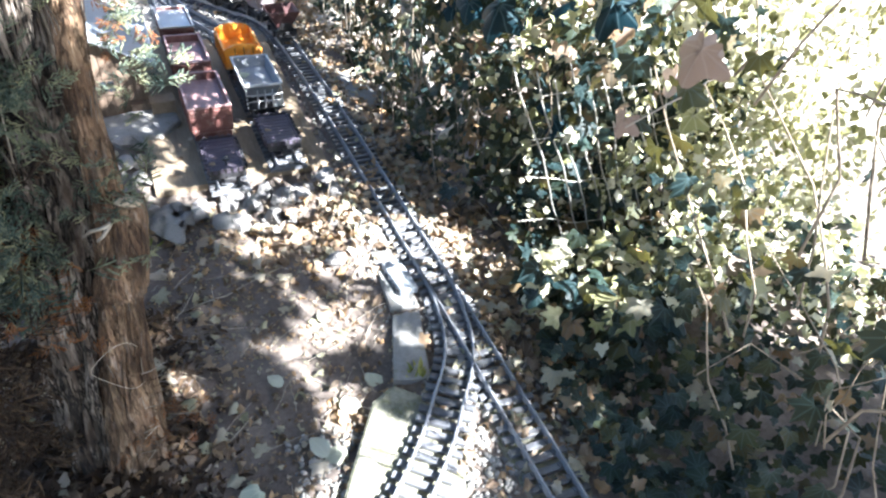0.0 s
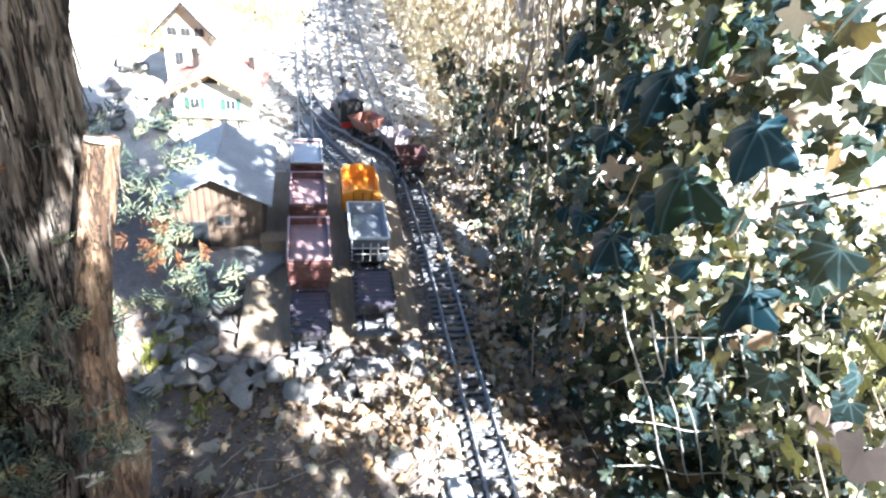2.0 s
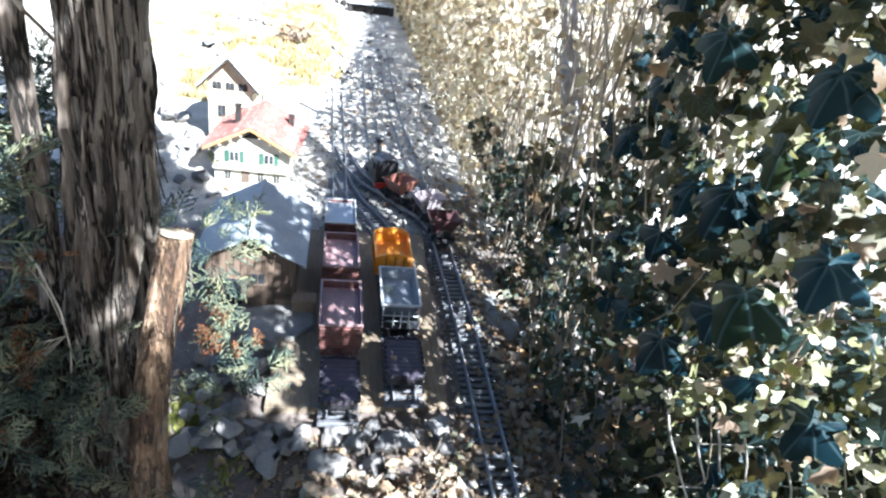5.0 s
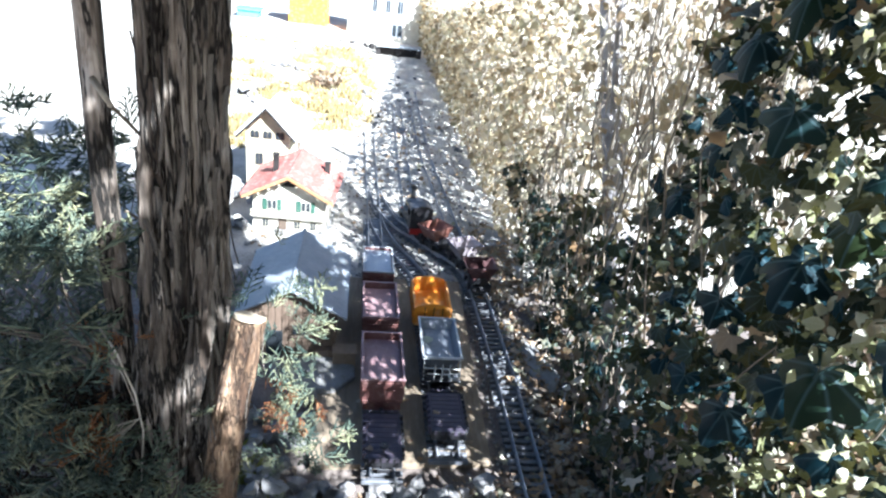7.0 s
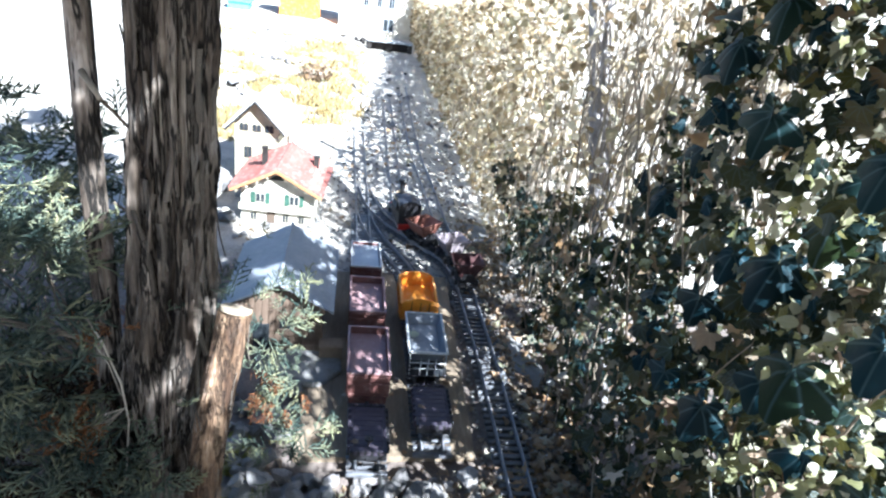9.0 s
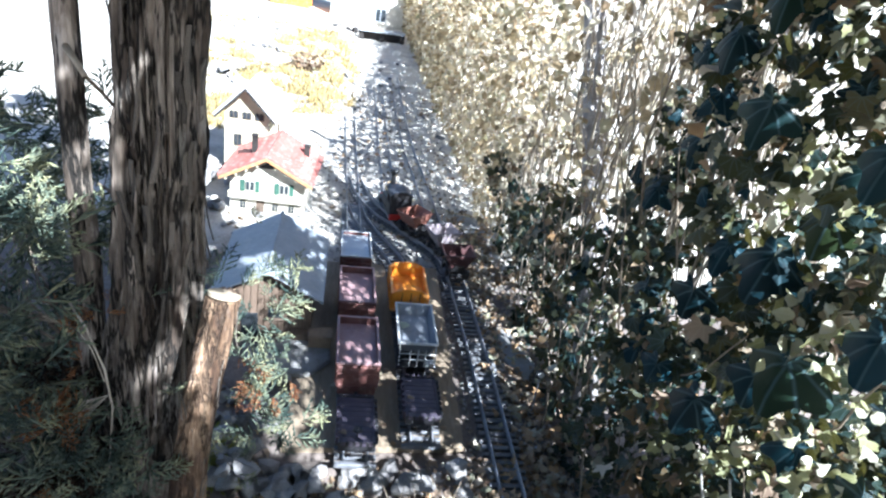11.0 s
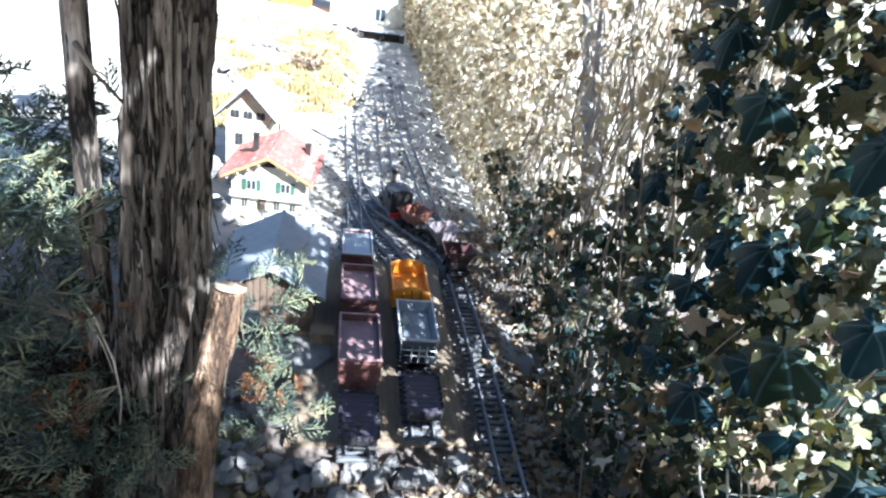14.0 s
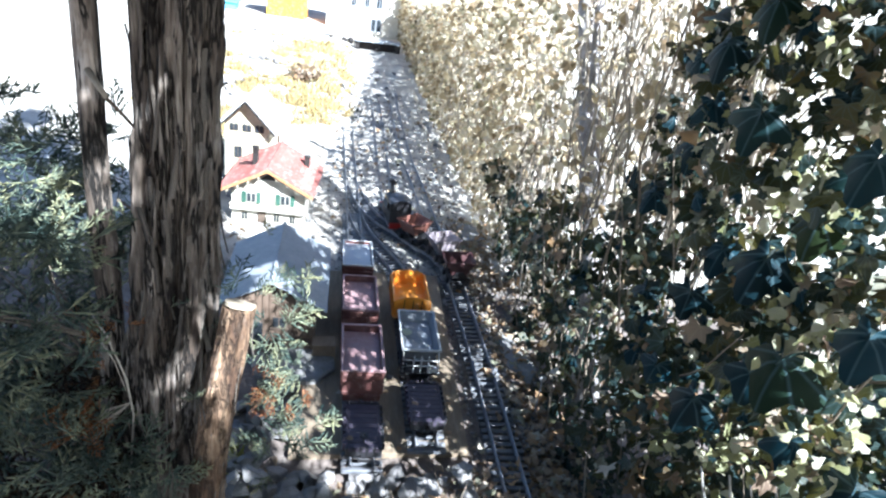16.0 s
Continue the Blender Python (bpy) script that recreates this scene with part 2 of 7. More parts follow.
M_CREAM = surface("cream_plaster", (0.46, 0.41, 0.29), (0.64, 0.58, 0.44), 12.0, 0.85, 0.25, 0.001, dust=(0.36, 0.31, 0.22), dust_amount=0.45)
M_REDTILE = surface("red_roof_tile", (0.27, 0.085, 0.07), (0.44, 0.17, 0.14), 22.0, 0.7, 0.3, 0.001, dust=(0.58, 0.42, 0.37), dust_amount=0.7, vary=0.25)
# near-black for chimneys, boards and stones, and for painted shade under the far ledge
M_NEARBLACK = surface("near_black", (0.014, 0.012, 0.012), (0.035, 0.03, 0.028), 30.0, 0.8, 0.2, 0.0006)
M_OCHRE = surface("ochre_board", (0.36, 0.17, 0.07), (0.5, 0.27, 0.13), 30.0, 0.75, 0.2, 0.0006, dust=(0.6, 0.45, 0.3))
# maroon tub plastic with the hedge's shade put into its colour
M_SHADED_TUB = surface("shaded_maroon_plastic", (0.05, 0.022, 0.024), (0.085, 0.04, 0.042), 16.0, 0.45, 0.12, 0.0006, dust=(0.2, 0.13, 0.13), dust_amount=0.4)
M_GREYROOF = surface("grey_roof", (0.26, 0.29, 0.33), (0.40, 0.43, 0.47), 12.0, 0.6, 0.25, 0.001, dust=(0.5, 0.5, 0.5), dust_amount=0.4)
M_WOODWALL = surface("brown_boards", (0.095, 0.065, 0.045), (0.19, 0.135, 0.10), 18.0, 0.75, 0.3, 0.001, stretch=(3, 1, 0.5), dust=(0.26, 0.2, 0.15))
M_GREEN = surface("green_paint", (0.03, 0.08, 0.06), (0.06, 0.14, 0.105), 30.0, 0.6, 0.1, 0.0005)
M_DARKPANE = surface("dark_pane", (0.02, 0.025, 0.03), (0.06, 0.07, 0.08), 30.0, 0.2, 0.0)
M_TIMBER = surface("dark_timber", (0.07, 0.05, 0.04), (0.15, 0.11, 0.08), 30.0, 0.8, 0.2, 0.0006)
M_BLUE = surface("blue_paint", (0.10, 0.38, 0.62), (0.18, 0.5, 0.74), 12.0, 0.6, 0.1, 0.0006)
M_TANBOX = surface("brown_card", (0.20, 0.14, 0.09), (0.32, 0.24, 0.17), 20.0, 0.85, 0.2, 0.0006)
M_CLAY = surface("clay_pot", (0.28, 0.16, 0.1), (0.42, 0.26, 0.18), 20.0, 0.8, 0.2, 0.0006)
M_PEBBLE = surface("pebble", (0.20, 0.195, 0.19), (0.48, 0.46, 0.43), 60.0, 0.9, 0.4, 0.001, vary=0.5)

# very dark and cream leaf tones mixed to stand for deep shade and sun flecks
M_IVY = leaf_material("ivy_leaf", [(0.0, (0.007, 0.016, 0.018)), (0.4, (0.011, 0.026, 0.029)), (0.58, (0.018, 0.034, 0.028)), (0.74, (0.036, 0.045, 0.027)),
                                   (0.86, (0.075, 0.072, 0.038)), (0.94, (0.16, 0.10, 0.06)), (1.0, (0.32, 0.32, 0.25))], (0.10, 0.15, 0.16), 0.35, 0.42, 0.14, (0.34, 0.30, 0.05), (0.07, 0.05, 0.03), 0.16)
# pale counterpart of the ivy leaf: sunlight put into its colour
M_SUNLEAF = leaf_material("sunlit_ivy_leaf", [(0.0, (0.12, 0.135, 0.055)), (0.3, (0.29, 0.29, 0.15)), (0.6, (0.44, 0.43, 0.31)), (1.0, (0.60, 0.58, 0.48))], (0.6, 0.57, 0.45), 0.25, 0.45, 0.3, (0.55, 0.5, 0.18), (0.3, 0.2, 0.08), 0.3)
# mauve-brown leaf, its colour darkened to read as shaded
M_DUSKLEAF = leaf_material("shaded_mauve_leaf", [(0.0, (0.20, 0.15, 0.13)), (0.5, (0.26, 0.21, 0.20)), (1.0, (0.30, 0.27, 0.28))], (0.34, 0.29, 0.28), 0.3, 0.6, 0.25, (0.5, 0.32, 0.14), (0.22, 0.12, 0.06), 0.2)
M_DRYLEAF = leaf_material("dry_leaf", [(0.0, (0.10, 0.07, 0.05)), (0.25, (0.22, 0.16, 0.12)), (0.45, (0.34, 0.27, 0.21)), (0.6, (0.42, 0.26, 0.13)), (0.75, (0.48, 0.43, 0.36)),
                                       (0.9, (0.30, 0.31, 0.21)), (1.0, (0.52, 0.47, 0.40))], (0.6, 0.5, 0.34), 0.25, 0.7, 0.2, (0.75, 0.5, 0.2))
M_HEDGELEAF = leaf_material("hedge_leaf", [(0.0, (0.05, 0.032, 0.022)), (0.25, (0.22, 0.15, 0.085)), (0.5, (0.66, 0.56, 0.37)), (0.72, (0.84, 0.80, 0.68)),
                                           (0.86, (0.18, 0.18, 0.10)), (1.0, (0.66, 0.60, 0.50))], (0.6, 0.54, 0.42), 0.2, 0.6, 0.42, (0.8, 0.68, 0.42))
M_JUNIPER = leaf_material("juniper_needle", [(0.0, (0.018, 0.033, 0.03)), (0.28, (0.06, 0.095, 0.084)), (0.5, (0.17, 0.205, 0.15)), (0.75, (0.34, 0.345, 0.205)),
                                             (1.0, (0.46, 0.43, 0.25))], (0.26, 0.30, 0.26), 0.1, 0.5, 0.2, (0.36, 0.38, 0.16), (0.2, 0.2, 0.12), 0.3, 26.0)
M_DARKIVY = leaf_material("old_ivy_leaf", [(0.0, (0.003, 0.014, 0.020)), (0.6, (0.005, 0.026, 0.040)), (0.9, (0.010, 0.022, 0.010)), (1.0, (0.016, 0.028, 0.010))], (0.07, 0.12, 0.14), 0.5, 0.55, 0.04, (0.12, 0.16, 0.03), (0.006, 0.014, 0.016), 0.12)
M_DEADJUNIPER = leaf_material("dead_juniper", [(0.0, (0.14, 0.055, 0.025)), (0.5, (0.27, 0.11, 0.045)), (1.0, (0.38, 0.22, 0.12))], (0.4, 0.2, 0.1), 0.1, 0.8, 0.25, (0.8, 0.35, 0.1))
# needle brown, darkened to carry the deep shade under and inside the juniper
M_NEEDLES = leaf_material("shade_dark_needle", [(0.0, (0.025, 0.017, 0.012)), (0.6, (0.06, 0.042, 0.03)), (1.0, (0.13, 0.085, 0.05))], (0.1, 0.07, 0.05), 0.1, 0.9, 0.1, (0.2, 0.1, 0.05), (0.04, 0.03, 0.02))
M_WEED = leaf_material("weed", [(0.0, (0.10, 0.12, 0.03)), (0.5, (0.22, 0.24, 0.06)), (1.0, (0.36, 0.32, 0.12))], (0.3, 0.3, 0.1), 0.1, 0.6, 0.3, (0.6, 0.6, 0.15))
M_GRASS = leaf_material("dry_grass", [(0.0, (0.12, 0.09, 0.04)), (0.35, (0.32, 0.24, 0.10)), (0.7, (0.46, 0.36, 0.17)), (0.85, (0.2, 0.19, 0.08)), (1.0, (0.55, 0.45, 0.27))], (0.4, 0.32, 0.2), 0.1, 0.7, 0.1, (0.4, 0.3, 0.14), (0.2, 0.12, 0.06))


# ---- building helpers ----
def root(name, m, label, category, group="", kind=""):
    ob = new(name)
    ob.empty_display_size = 0.02
    ob.matrix_world = m
    return tagged(ob, label, category, group, kind)


def finish(name, bm, material, smooth=False):
    me = bpy.data.meshes.new(name)
    bmesh.ops.recalc_face_normals(bm, faces=bm.faces)
    bm.to_mesh(me)
    bm.free()
    me.materials.append(material)
    if smooth:
        for p in me.polygons:
            p.use_smooth = True
    return me


def part(name, bm, material, parent=None, label="", smooth=False):
    """Links a bmesh as one mesh object under a thing or a part."""
    ob = new(name, finish(name, bm, material, smooth) if isinstance(bm, bmesh.types.BMesh) else bm)
    ob.parent = parent
    return tagged(ob, label)


def again(name, mesh, parent, m):
    ob = new(name, mesh)
    ob.parent = parent
    ob.matrix_local = m
    return ob


def bm_new():
    return bmesh.new()


def box(bm, x0, x1, y0, y1, z0, z1, bevel=0.0, m=None):
    r = bmesh.ops.create_cube(bm, size=1.0)
    vs = r["verts"]
    for v in vs:
        v.co = Vector(((x0 + x1) / 2 + v.co.x * (x1 - x0), (y0 + y1) / 2 + v.co.y * (y1 - y0), (z0 + z1) / 2 + v.co.z * (z1 - z0)))
    if bevel:
        es = list({e for v in vs for e in v.link_edges})
        out = bmesh.ops.bevel(bm, geom=es, offset=bevel, segments=1, affect="EDGES", profile=0.5)
        vs = list({v for f in out["faces"] for v in f.verts} | {v for v in vs if v.is_valid})
    if m is not None:
        for v in vs:
            v.co = m @ v.co
    return vs


def cyl(bm, p0, p1, r0, r1=None, seg=12):
    p0, p1 = Vector(p0), Vector(p1)
    r1 = r0 if r1 is None else r1
    d = p1 - p0
    m = Matrix.Translation((p0 + p1) / 2) @ d.to_track_quat("Z", "Y").to_matrix().to_4x4()
    bmesh.ops.create_cone(bm, cap_ends=True, segments=seg, radius1=max(r0, 1e-5), radius2=max(r1, 1e-5), depth=d.length, matrix=m)


def boxed(name, dims, material, parent, label="", bevel=0.0006, m=None):
    bm = bm_new()
    box(bm, *dims, bevel=bevel, m=m)
    return part(name, bm, material, parent, label)


def rod(name, p0, p1, r, material, parent, label="", r1=None, seg=10, smooth=True):
    bm = bm_new()
    cyl(bm, p0, p1, r, r1, seg)
    return part(name, bm, material, parent, label)


def prism(bm, outline, y0, y1):
    """A solid from an outline in x and z, between two depths."""
    a = [bm.verts.new((x, y0, z)) for x, z in outline]
    b = [bm.verts.new((x, y1, z)) for x, z in outline]
    n = len(outline)
    bm.faces.new(a)
    bm.faces.new(b[::-1])
    for i in range(n):
        bm.faces.new((a[i], b[i], b[(i + 1) % n], a[(i + 1) % n]))


def tube_arrays(points, radii, seg=5):
    P = np.array(points, float)
    R = np.array(radii, float)
    T = np.gradient(P, axis=0)
    T /= np.linalg.norm(T, axis=1)[:, None] + 1e-9
    ref = np.array([0.31, 0.17, 0.93]) if abs(T[0, 2]) < 0.8 else np.array([0.97, 0.21, 0.1])
    A = np.cross(T, ref)
    A /= np.linalg.norm(A, axis=1)[:, None] + 1e-9
    B = np.cross(T, A)
    th = np.linspace(0, 2 * np.pi, seg, endpoint=False)
    ring = A[:, None] * np.cos(th)[None, :, None] + B[:, None] * np.sin(th)[None, :, None]
    V = (P[:, None] + ring * R[:, None, None]).reshape(-1, 3)
    F = []
    n = len(P)
    for i in range(n - 1):
        for j in range(seg):
            a, b = i * seg + j, i * seg + (j + 1) % seg
            F += [(a, b, b + seg), (a, b + seg, a + seg)]
    for k in range(1, seg - 1):
        F += [(0, k + 1, k), ((n - 1) * seg, (n - 1) * seg + k, (n - 1) * seg + k + 1)]
    return V, np.array(F)


def mesh_of(name, V, F, material, UV=None, smooth=False):
    """A triangle mesh from arrays."""
    V, F = np.ascontiguousarray(V, dtype=np.float32), np.ascontiguousarray(F, dtype=np.int32)
    me = bpy.data.meshes.new(name)
    me.vertices.add(len(V))
    me.vertices.foreach_set("co", V.ravel())
    me.loops.add(len(F) * 3)
    me.loops.foreach_set("vertex_index", F.ravel())
    me.polygons.add(len(F))
    me.polygons.foreach_set("loop_start", np.arange(0, len(F) * 3, 3, dtype=np.int32))
    me.polygons.foreach_set("loop_total", np.full(len(F), 3, dtype=np.int32))
    if UV is not None:
        layer = me.uv_layers.new(name="UVMap")
        layer.data.foreach_set("uv", np.ascontiguousarray(UV[F.ravel()], dtype=np.float32).ravel())
    me.update(calc_edges=True)
    me.validate()
    me.materials.append(material)
    if smooth:
        me.polygons.foreach_set("use_smooth", np.ones(len(F), dtype=bool))
    return me


def tubes(name, lines, material, parent=None, seg=5, smooth=True):
    Vs, Fs, n = [], [], 0
    for pts, rad in lines:
        V, F = tube_arrays(pts, rad, seg)
        Vs.append(V)
        Fs.append(F + n)
        n += len(V)
    ob = new(name, mesh_of(name, np.concatenate(Vs), np.concatenate(Fs), material, smooth=smooth))
    ob.parent = parent
    return ob


def placed(pos, normal, tip, scale):
    """Matrices of pieces whose z is the normal and whose y runs to the tip."""
    N = normal / np.linalg.norm(normal, axis=1)[:, None]
    Y = tip - N * np.sum(tip * N, axis=1)[:, None]
    Y /= np.linalg.norm(Y, axis=1)[:, None] + 1e-9
    X = np.cross(Y, N)
    M = np.zeros((len(pos), 4, 4))
    M[:, :3, 0], M[:, :3, 1], M[:, :3, 2], M[:, :3, 3] = X * scale[:, None], Y * scale[:, None], N * scale[:, None], pos
    M[:, 3, 3] = 1
    return M


def scatter(name, templates, M, material, parent=None, smooth=False):
    """Many small pieces joined into one mesh; each takes one of the templates in turn."""
    Vs, Fs, Us, n = [], [], [], 0
    for k, (v, f, u) in enumerate(templates):
        mk = M[k::len(templates)]
        if not len(mk):
            continue
        V = np.einsum("nij,vj->nvi", mk[:, :3, :3], v) + mk[:, None, :3, 3]
        F = f[None] + (np.arange(len(mk)) * len(v))[:, None, None] + n
        Vs.append(V.reshape(-1, 3))
        Fs.append(F.reshape(-1, 3))
        Us.append(np.tile(u, (len(mk), 1)))
        n += len(mk) * len(v)
    ob = new(name, mesh_of(name, np.concatenate(Vs), np.concatenate(Fs), material, np.concatenate(Us), smooth))
    ob.parent = parent
    return ob


def fan_leaf(outline, cup=0.12, fold=0.1, curl=0.0):
    """A leaf from a closed outline round its base, bent along the midrib."""
    o = np.array(outline, float)
    o = np.concatenate([o, (o[::-1] * [-1, 1])[1:-1]]) if abs(o[0][0]) < 1e-6 else o
    c = np.array([[0.0, 0.38]])
    p = np.concatenate([c, o])
    z = fold * np.abs(p[:, 0]) - cup * (p[:, 1] - 0.3) ** 2 + curl * np.sin(p[:, 0] * 5 + p[:, 1] * 4) * 0.1
    n = len(o)
    f = np.array([(0, 1 + i, 1 + (i + 1) % n) for i in range(n)])
    return np.column_stack([p, z]), f, p.copy()


IVY = [
    fan_leaf([(0, 1.0), (0.12, 0.74), (0.2, 0.56), (0.42, 0.62), (0.62, 0.6), (0.5, 0.36), (0.4, 0.24), (0.52, 0.08), (0.56, -0.12), (0.3, -0.12), (0, 0.04)], 0.25, 0.14),
    fan_leaf([(0, 1.0), (0.16, 0.76), (0.24, 0.6), (0.44, 0.66), (0.58, 0.66), (0.52, 0.42), (0.46, 0.24), (0.6, 0.14), (0.62, -0.06), (0.32, -0.14), (0, 0.0)], 0.35, -0.08, 0.6),
    fan_leaf([(0, 1.0), (0.2, 0.72), (0.3, 0.5), (0.5, 0.46), (0.56, 0.34), (0.44, 0.16), (0.46, 0.0), (0.4, -0.14), (0.16, -0.1), (0, 0.02)], 0.2, 0.22),
]
def broad_leaf(lobes, droop, ripple, seed):
    """A large leaf with shallow lobes, ringed so that it can bend softly."""
    rng = random.Random(seed)
    n, P, U, F = 36, [(0.0, 0.12, 0.0)], [(0.0, 0.0)], []
    for r in (0.35, 0.7, 1.0):
        for k in range(n):
            a = 2 * math.pi * k / n
            reach = 0.56 + 0.2 * math.cos(a) + lobes * math.cos(5 * a) - 0.34 * max(0, -math.cos(a)) ** 6 + rng.uniform(-0.015, 0.015) * r
            x, y = math.sin(a) * reach * r * 0.95, 0.12 + math.cos(a) * reach * r
            z = -droop * (x * x + 0.8 * max(y - 0.1, 0) ** 2) + ripple * (math.sin(2 * a + seed) + 0.7 * math.sin(3 * a + 2 * seed)) * r * r - 0.32 * abs(x)
            P.append((x, y, z))
            U.append((x, y - 0.02))
    for k in range(n):
        j = (k + 1) % n
        F.append((0, 1 + j, 1 + k))
        for q in range(2):
            s0, s1 = 1 + q * n, 1 + (q + 1) * n
            F += [(s0 + k, s0 + j, s1 + j), (s0 + k, s1 + j, s1 + k)]
    return np.array(P), np.array(F), np.array(U)


BROAD = [broad_leaf(0.15, 0.6, 0.08, 1), broad_leaf(0.12, 0.8, 0.09, 2), broad_leaf(0.17, 0.5, 0.10, 3)]
OVAL = [
    fan_leaf([(0, 1.0), (0.16, 0.82), (0.3, 0.55), (0.3, 0.3), (0.18, 0.08), (0, 0.0)], 0.3, 0.25, 0.5),
    fan_leaf([(0, 1.0), (0.2, 0.75), (0.38, 0.5), (0.34, 0.22), (0.16, 0.04), (0, 0.0)], 0.6, -0.2, 1.0),
    fan_leaf([(0, 0.9), (0.26, 0.8), (0.42, 0.5), (0.36, 0.2), (0.2, 0.0), (0, 0.06)], -0.4, 0.3, 0.8),
]
BLADE = [fan_leaf([(0, 1.0), (0.07, 0.6), (0.07, 0.25), (0, 0.0)], 0.5, 0.3)]
CURLED = [
    fan_leaf([(0, 1.0), (0.08, 0.86), (0.22, 0.8), (0.2, 0.62), (0.36, 0.5), (0.26, 0.34), (0.3, 0.14), (0.1, 0.1), (0, 0.0)], 1.1, 0.5, 2.2),
    fan_leaf([(0, 0.95), (0.12, 0.8), (0.14, 0.6), (0.32, 0.56), (0.24, 0.36), (0.2, 0.1), (0, 0.0)], -1.0, -0.6, 3.0),
    fan_leaf([(0, 1.0), (0.2, 0.7), (0.18, 0.5), (0.3, 0.3), (0.12, 0.1), (0, 0.0)], 1.6, 0.8, -2.5),
]
SLIM = [fan_leaf([(0, 1.0), (0.14, 0.6), (0.12, 0.25), (0, 0.0)], 0.3, 0.3)]


def spray_template(seed, n=9, leaflets=4, width=0.03, plain=False):
    """A juniper spray: a midrib with forked side shoots, each set with short scale leaves."""
    rng = np.random.RandomState(seed)
    V, F, U = [], [], []

    def shoot(p, d, length, w):
        """A slim spindle, widest before its middle."""
        d = d / np.linalg.norm(d)
        a = np.cross(d, [0.2, 0.1, 1.0])
        a /= np.linalg.norm(a)
        b = np.cross(d, a)
        k = len(V)
        if plain:
            V.extend([p, p + d * length * 0.4 + a * w, p + d * length * 0.4 - a * w, p + d * length])
            U.extend([(0, 0.1), (0.1, 0.4), (0.15, 0.4), (0.1, 0.9)])
            F.extend([(k, k + 1, k + 3), (k, k + 3, k + 2)])
            return
        V.append(p)
        for q in range(3):
            V.append(p + d * length * 0.4 + (a * math.cos(2.1 * q) + b * math.sin(2.1 * q)) * w)
        V.append(p + d * length)
        U.extend([(0, 0.1), (0.1, 0.4), (0.15, 0.4), (0.05, 0.4), (0.1, 0.9)])
        for q in range(3):
            u, v = k + 1 + q, k + 1 + (q + 1) % 3
            F.extend([(k, v, u), (u, v, k + 4)])

    shoot(np.zeros(3), np.array([0, 1.0, 0.05]), 1.0, width)
    for i in range(n):
        t = 0.1 + 0.84 * i / n
        s = -1 if i % 2 else 1
        base = np.array([0, t, 0.02 * rng.randn()])
        L = (0.62 - 0.42 * t) * rng.uniform(0.65, 1.3)
        d = np.array([s * rng.uniform(0.55, 1.0), 0.75, rng.uniform(-0.4, 0.55)])
        d /= np.linalg.norm(d)
        shoot(base, d, L, width * 0.95)
        for j in range(leaflets):
            q = base + d * L * (0.25 + 0.7 * j / leaflets)
            dd = d + np.array([rng.uniform(-0.9, 0.9), rng.uniform(-0.2, 0.7), rng.uniform(-0.7, 0.8)])
            shoot(q, dd, rng.uniform(0.12, 0.24), width * 0.85)
    return np.array(V), np.array(F), np.array(U, float)


SPRAYS = [spray_template(s) for s in (1, 2, 3, 4)]
COARSE_SPRAYS = [spray_template(s, 10, 2, 0.085, True) for s in (5, 6, 7)]


def step01(a, b, v):
    t = min(max((v - a) / (b - a), 0.0), 1.0)
    return t * t * (3 - 2 * t)


def rock_mesh(name, seed, material, flat=0.62, cut=11):
    """An angular broken stone about one unit across."""
    rng = random.Random(seed)
    bm = bm_new()
    bmesh.ops.create_icosphere(bm, subdivisions=1, radius=0.5)
    for _ in range(cut):
        n = Vector((rng.gauss(0, 1), rng.gauss(0, 1), rng.gauss(0, 1))).normalized()
        d = rng.uniform(0.2, 0.36)
        r = bmesh.ops.bisect_plane(bm, geom=bm.verts[:] + bm.edges[:] + bm.faces[:], plane_co=n * d, plane_no=n, clear_outer=True)
        es = [g for g in r["geom_cut"] if isinstance(g, bmesh.types.BMEdge)]
        if len(es) > 2:
            bmesh.ops.contextual_create(bm, geom=es)
    bmesh.ops.convex_hull(bm, input=bm.verts[:])
    for v in [v for v in bm.verts if not v.link_faces]:
        bm.verts.remove(v)
    for v in bm.verts:
        v.co.z *= flat
        v.co += Vector((rng.uniform(-1, 1), rng.uniform(-1, 1), rng.uniform(-1, 1))) * 0.02
    bmesh.ops.triangulate(bm, faces=bm.faces[:])
    return finish(name, bm, material)


def smooth_line(points, step=0.0214):
    """Points along a rounded line through the given ones, at even steps, with headings."""
    P = np.array(points, float)
    ts = np.arange(len(P))
    fine = []
    for i in range(len(P) - 1):
        a, b, c, d = P[max(i - 1, 0)], P[i], P[i + 1], P[min(i + 2, len(P) - 1)]
        for u in np.linspace(0, 1, 40, endpoint=False):
            fine.append(0.5 * ((2 * b) + (c - a) * u + (2 * a - 5 * b + 4 * c - d) * u * u + (-a + 3 * b - 3 * c + d) * u ** 3))
    fine.append(P[-1])
    fine = np.array(fine)
    s = np.concatenate([[0], np.cumsum(np.linalg.norm(np.diff(fine, axis=0), axis=1))])
    q = np.arange(0, s[-1], step)
    pts = np.column_stack([np.interp(q, s, fine[:, k]) for k in range(2)])
    T = np.gradient(pts, axis=0)
    return pts, np.arctan2(T[:, 1], T[:, 0])


# ---- ground ----
RNG = np.random.RandomState(7)


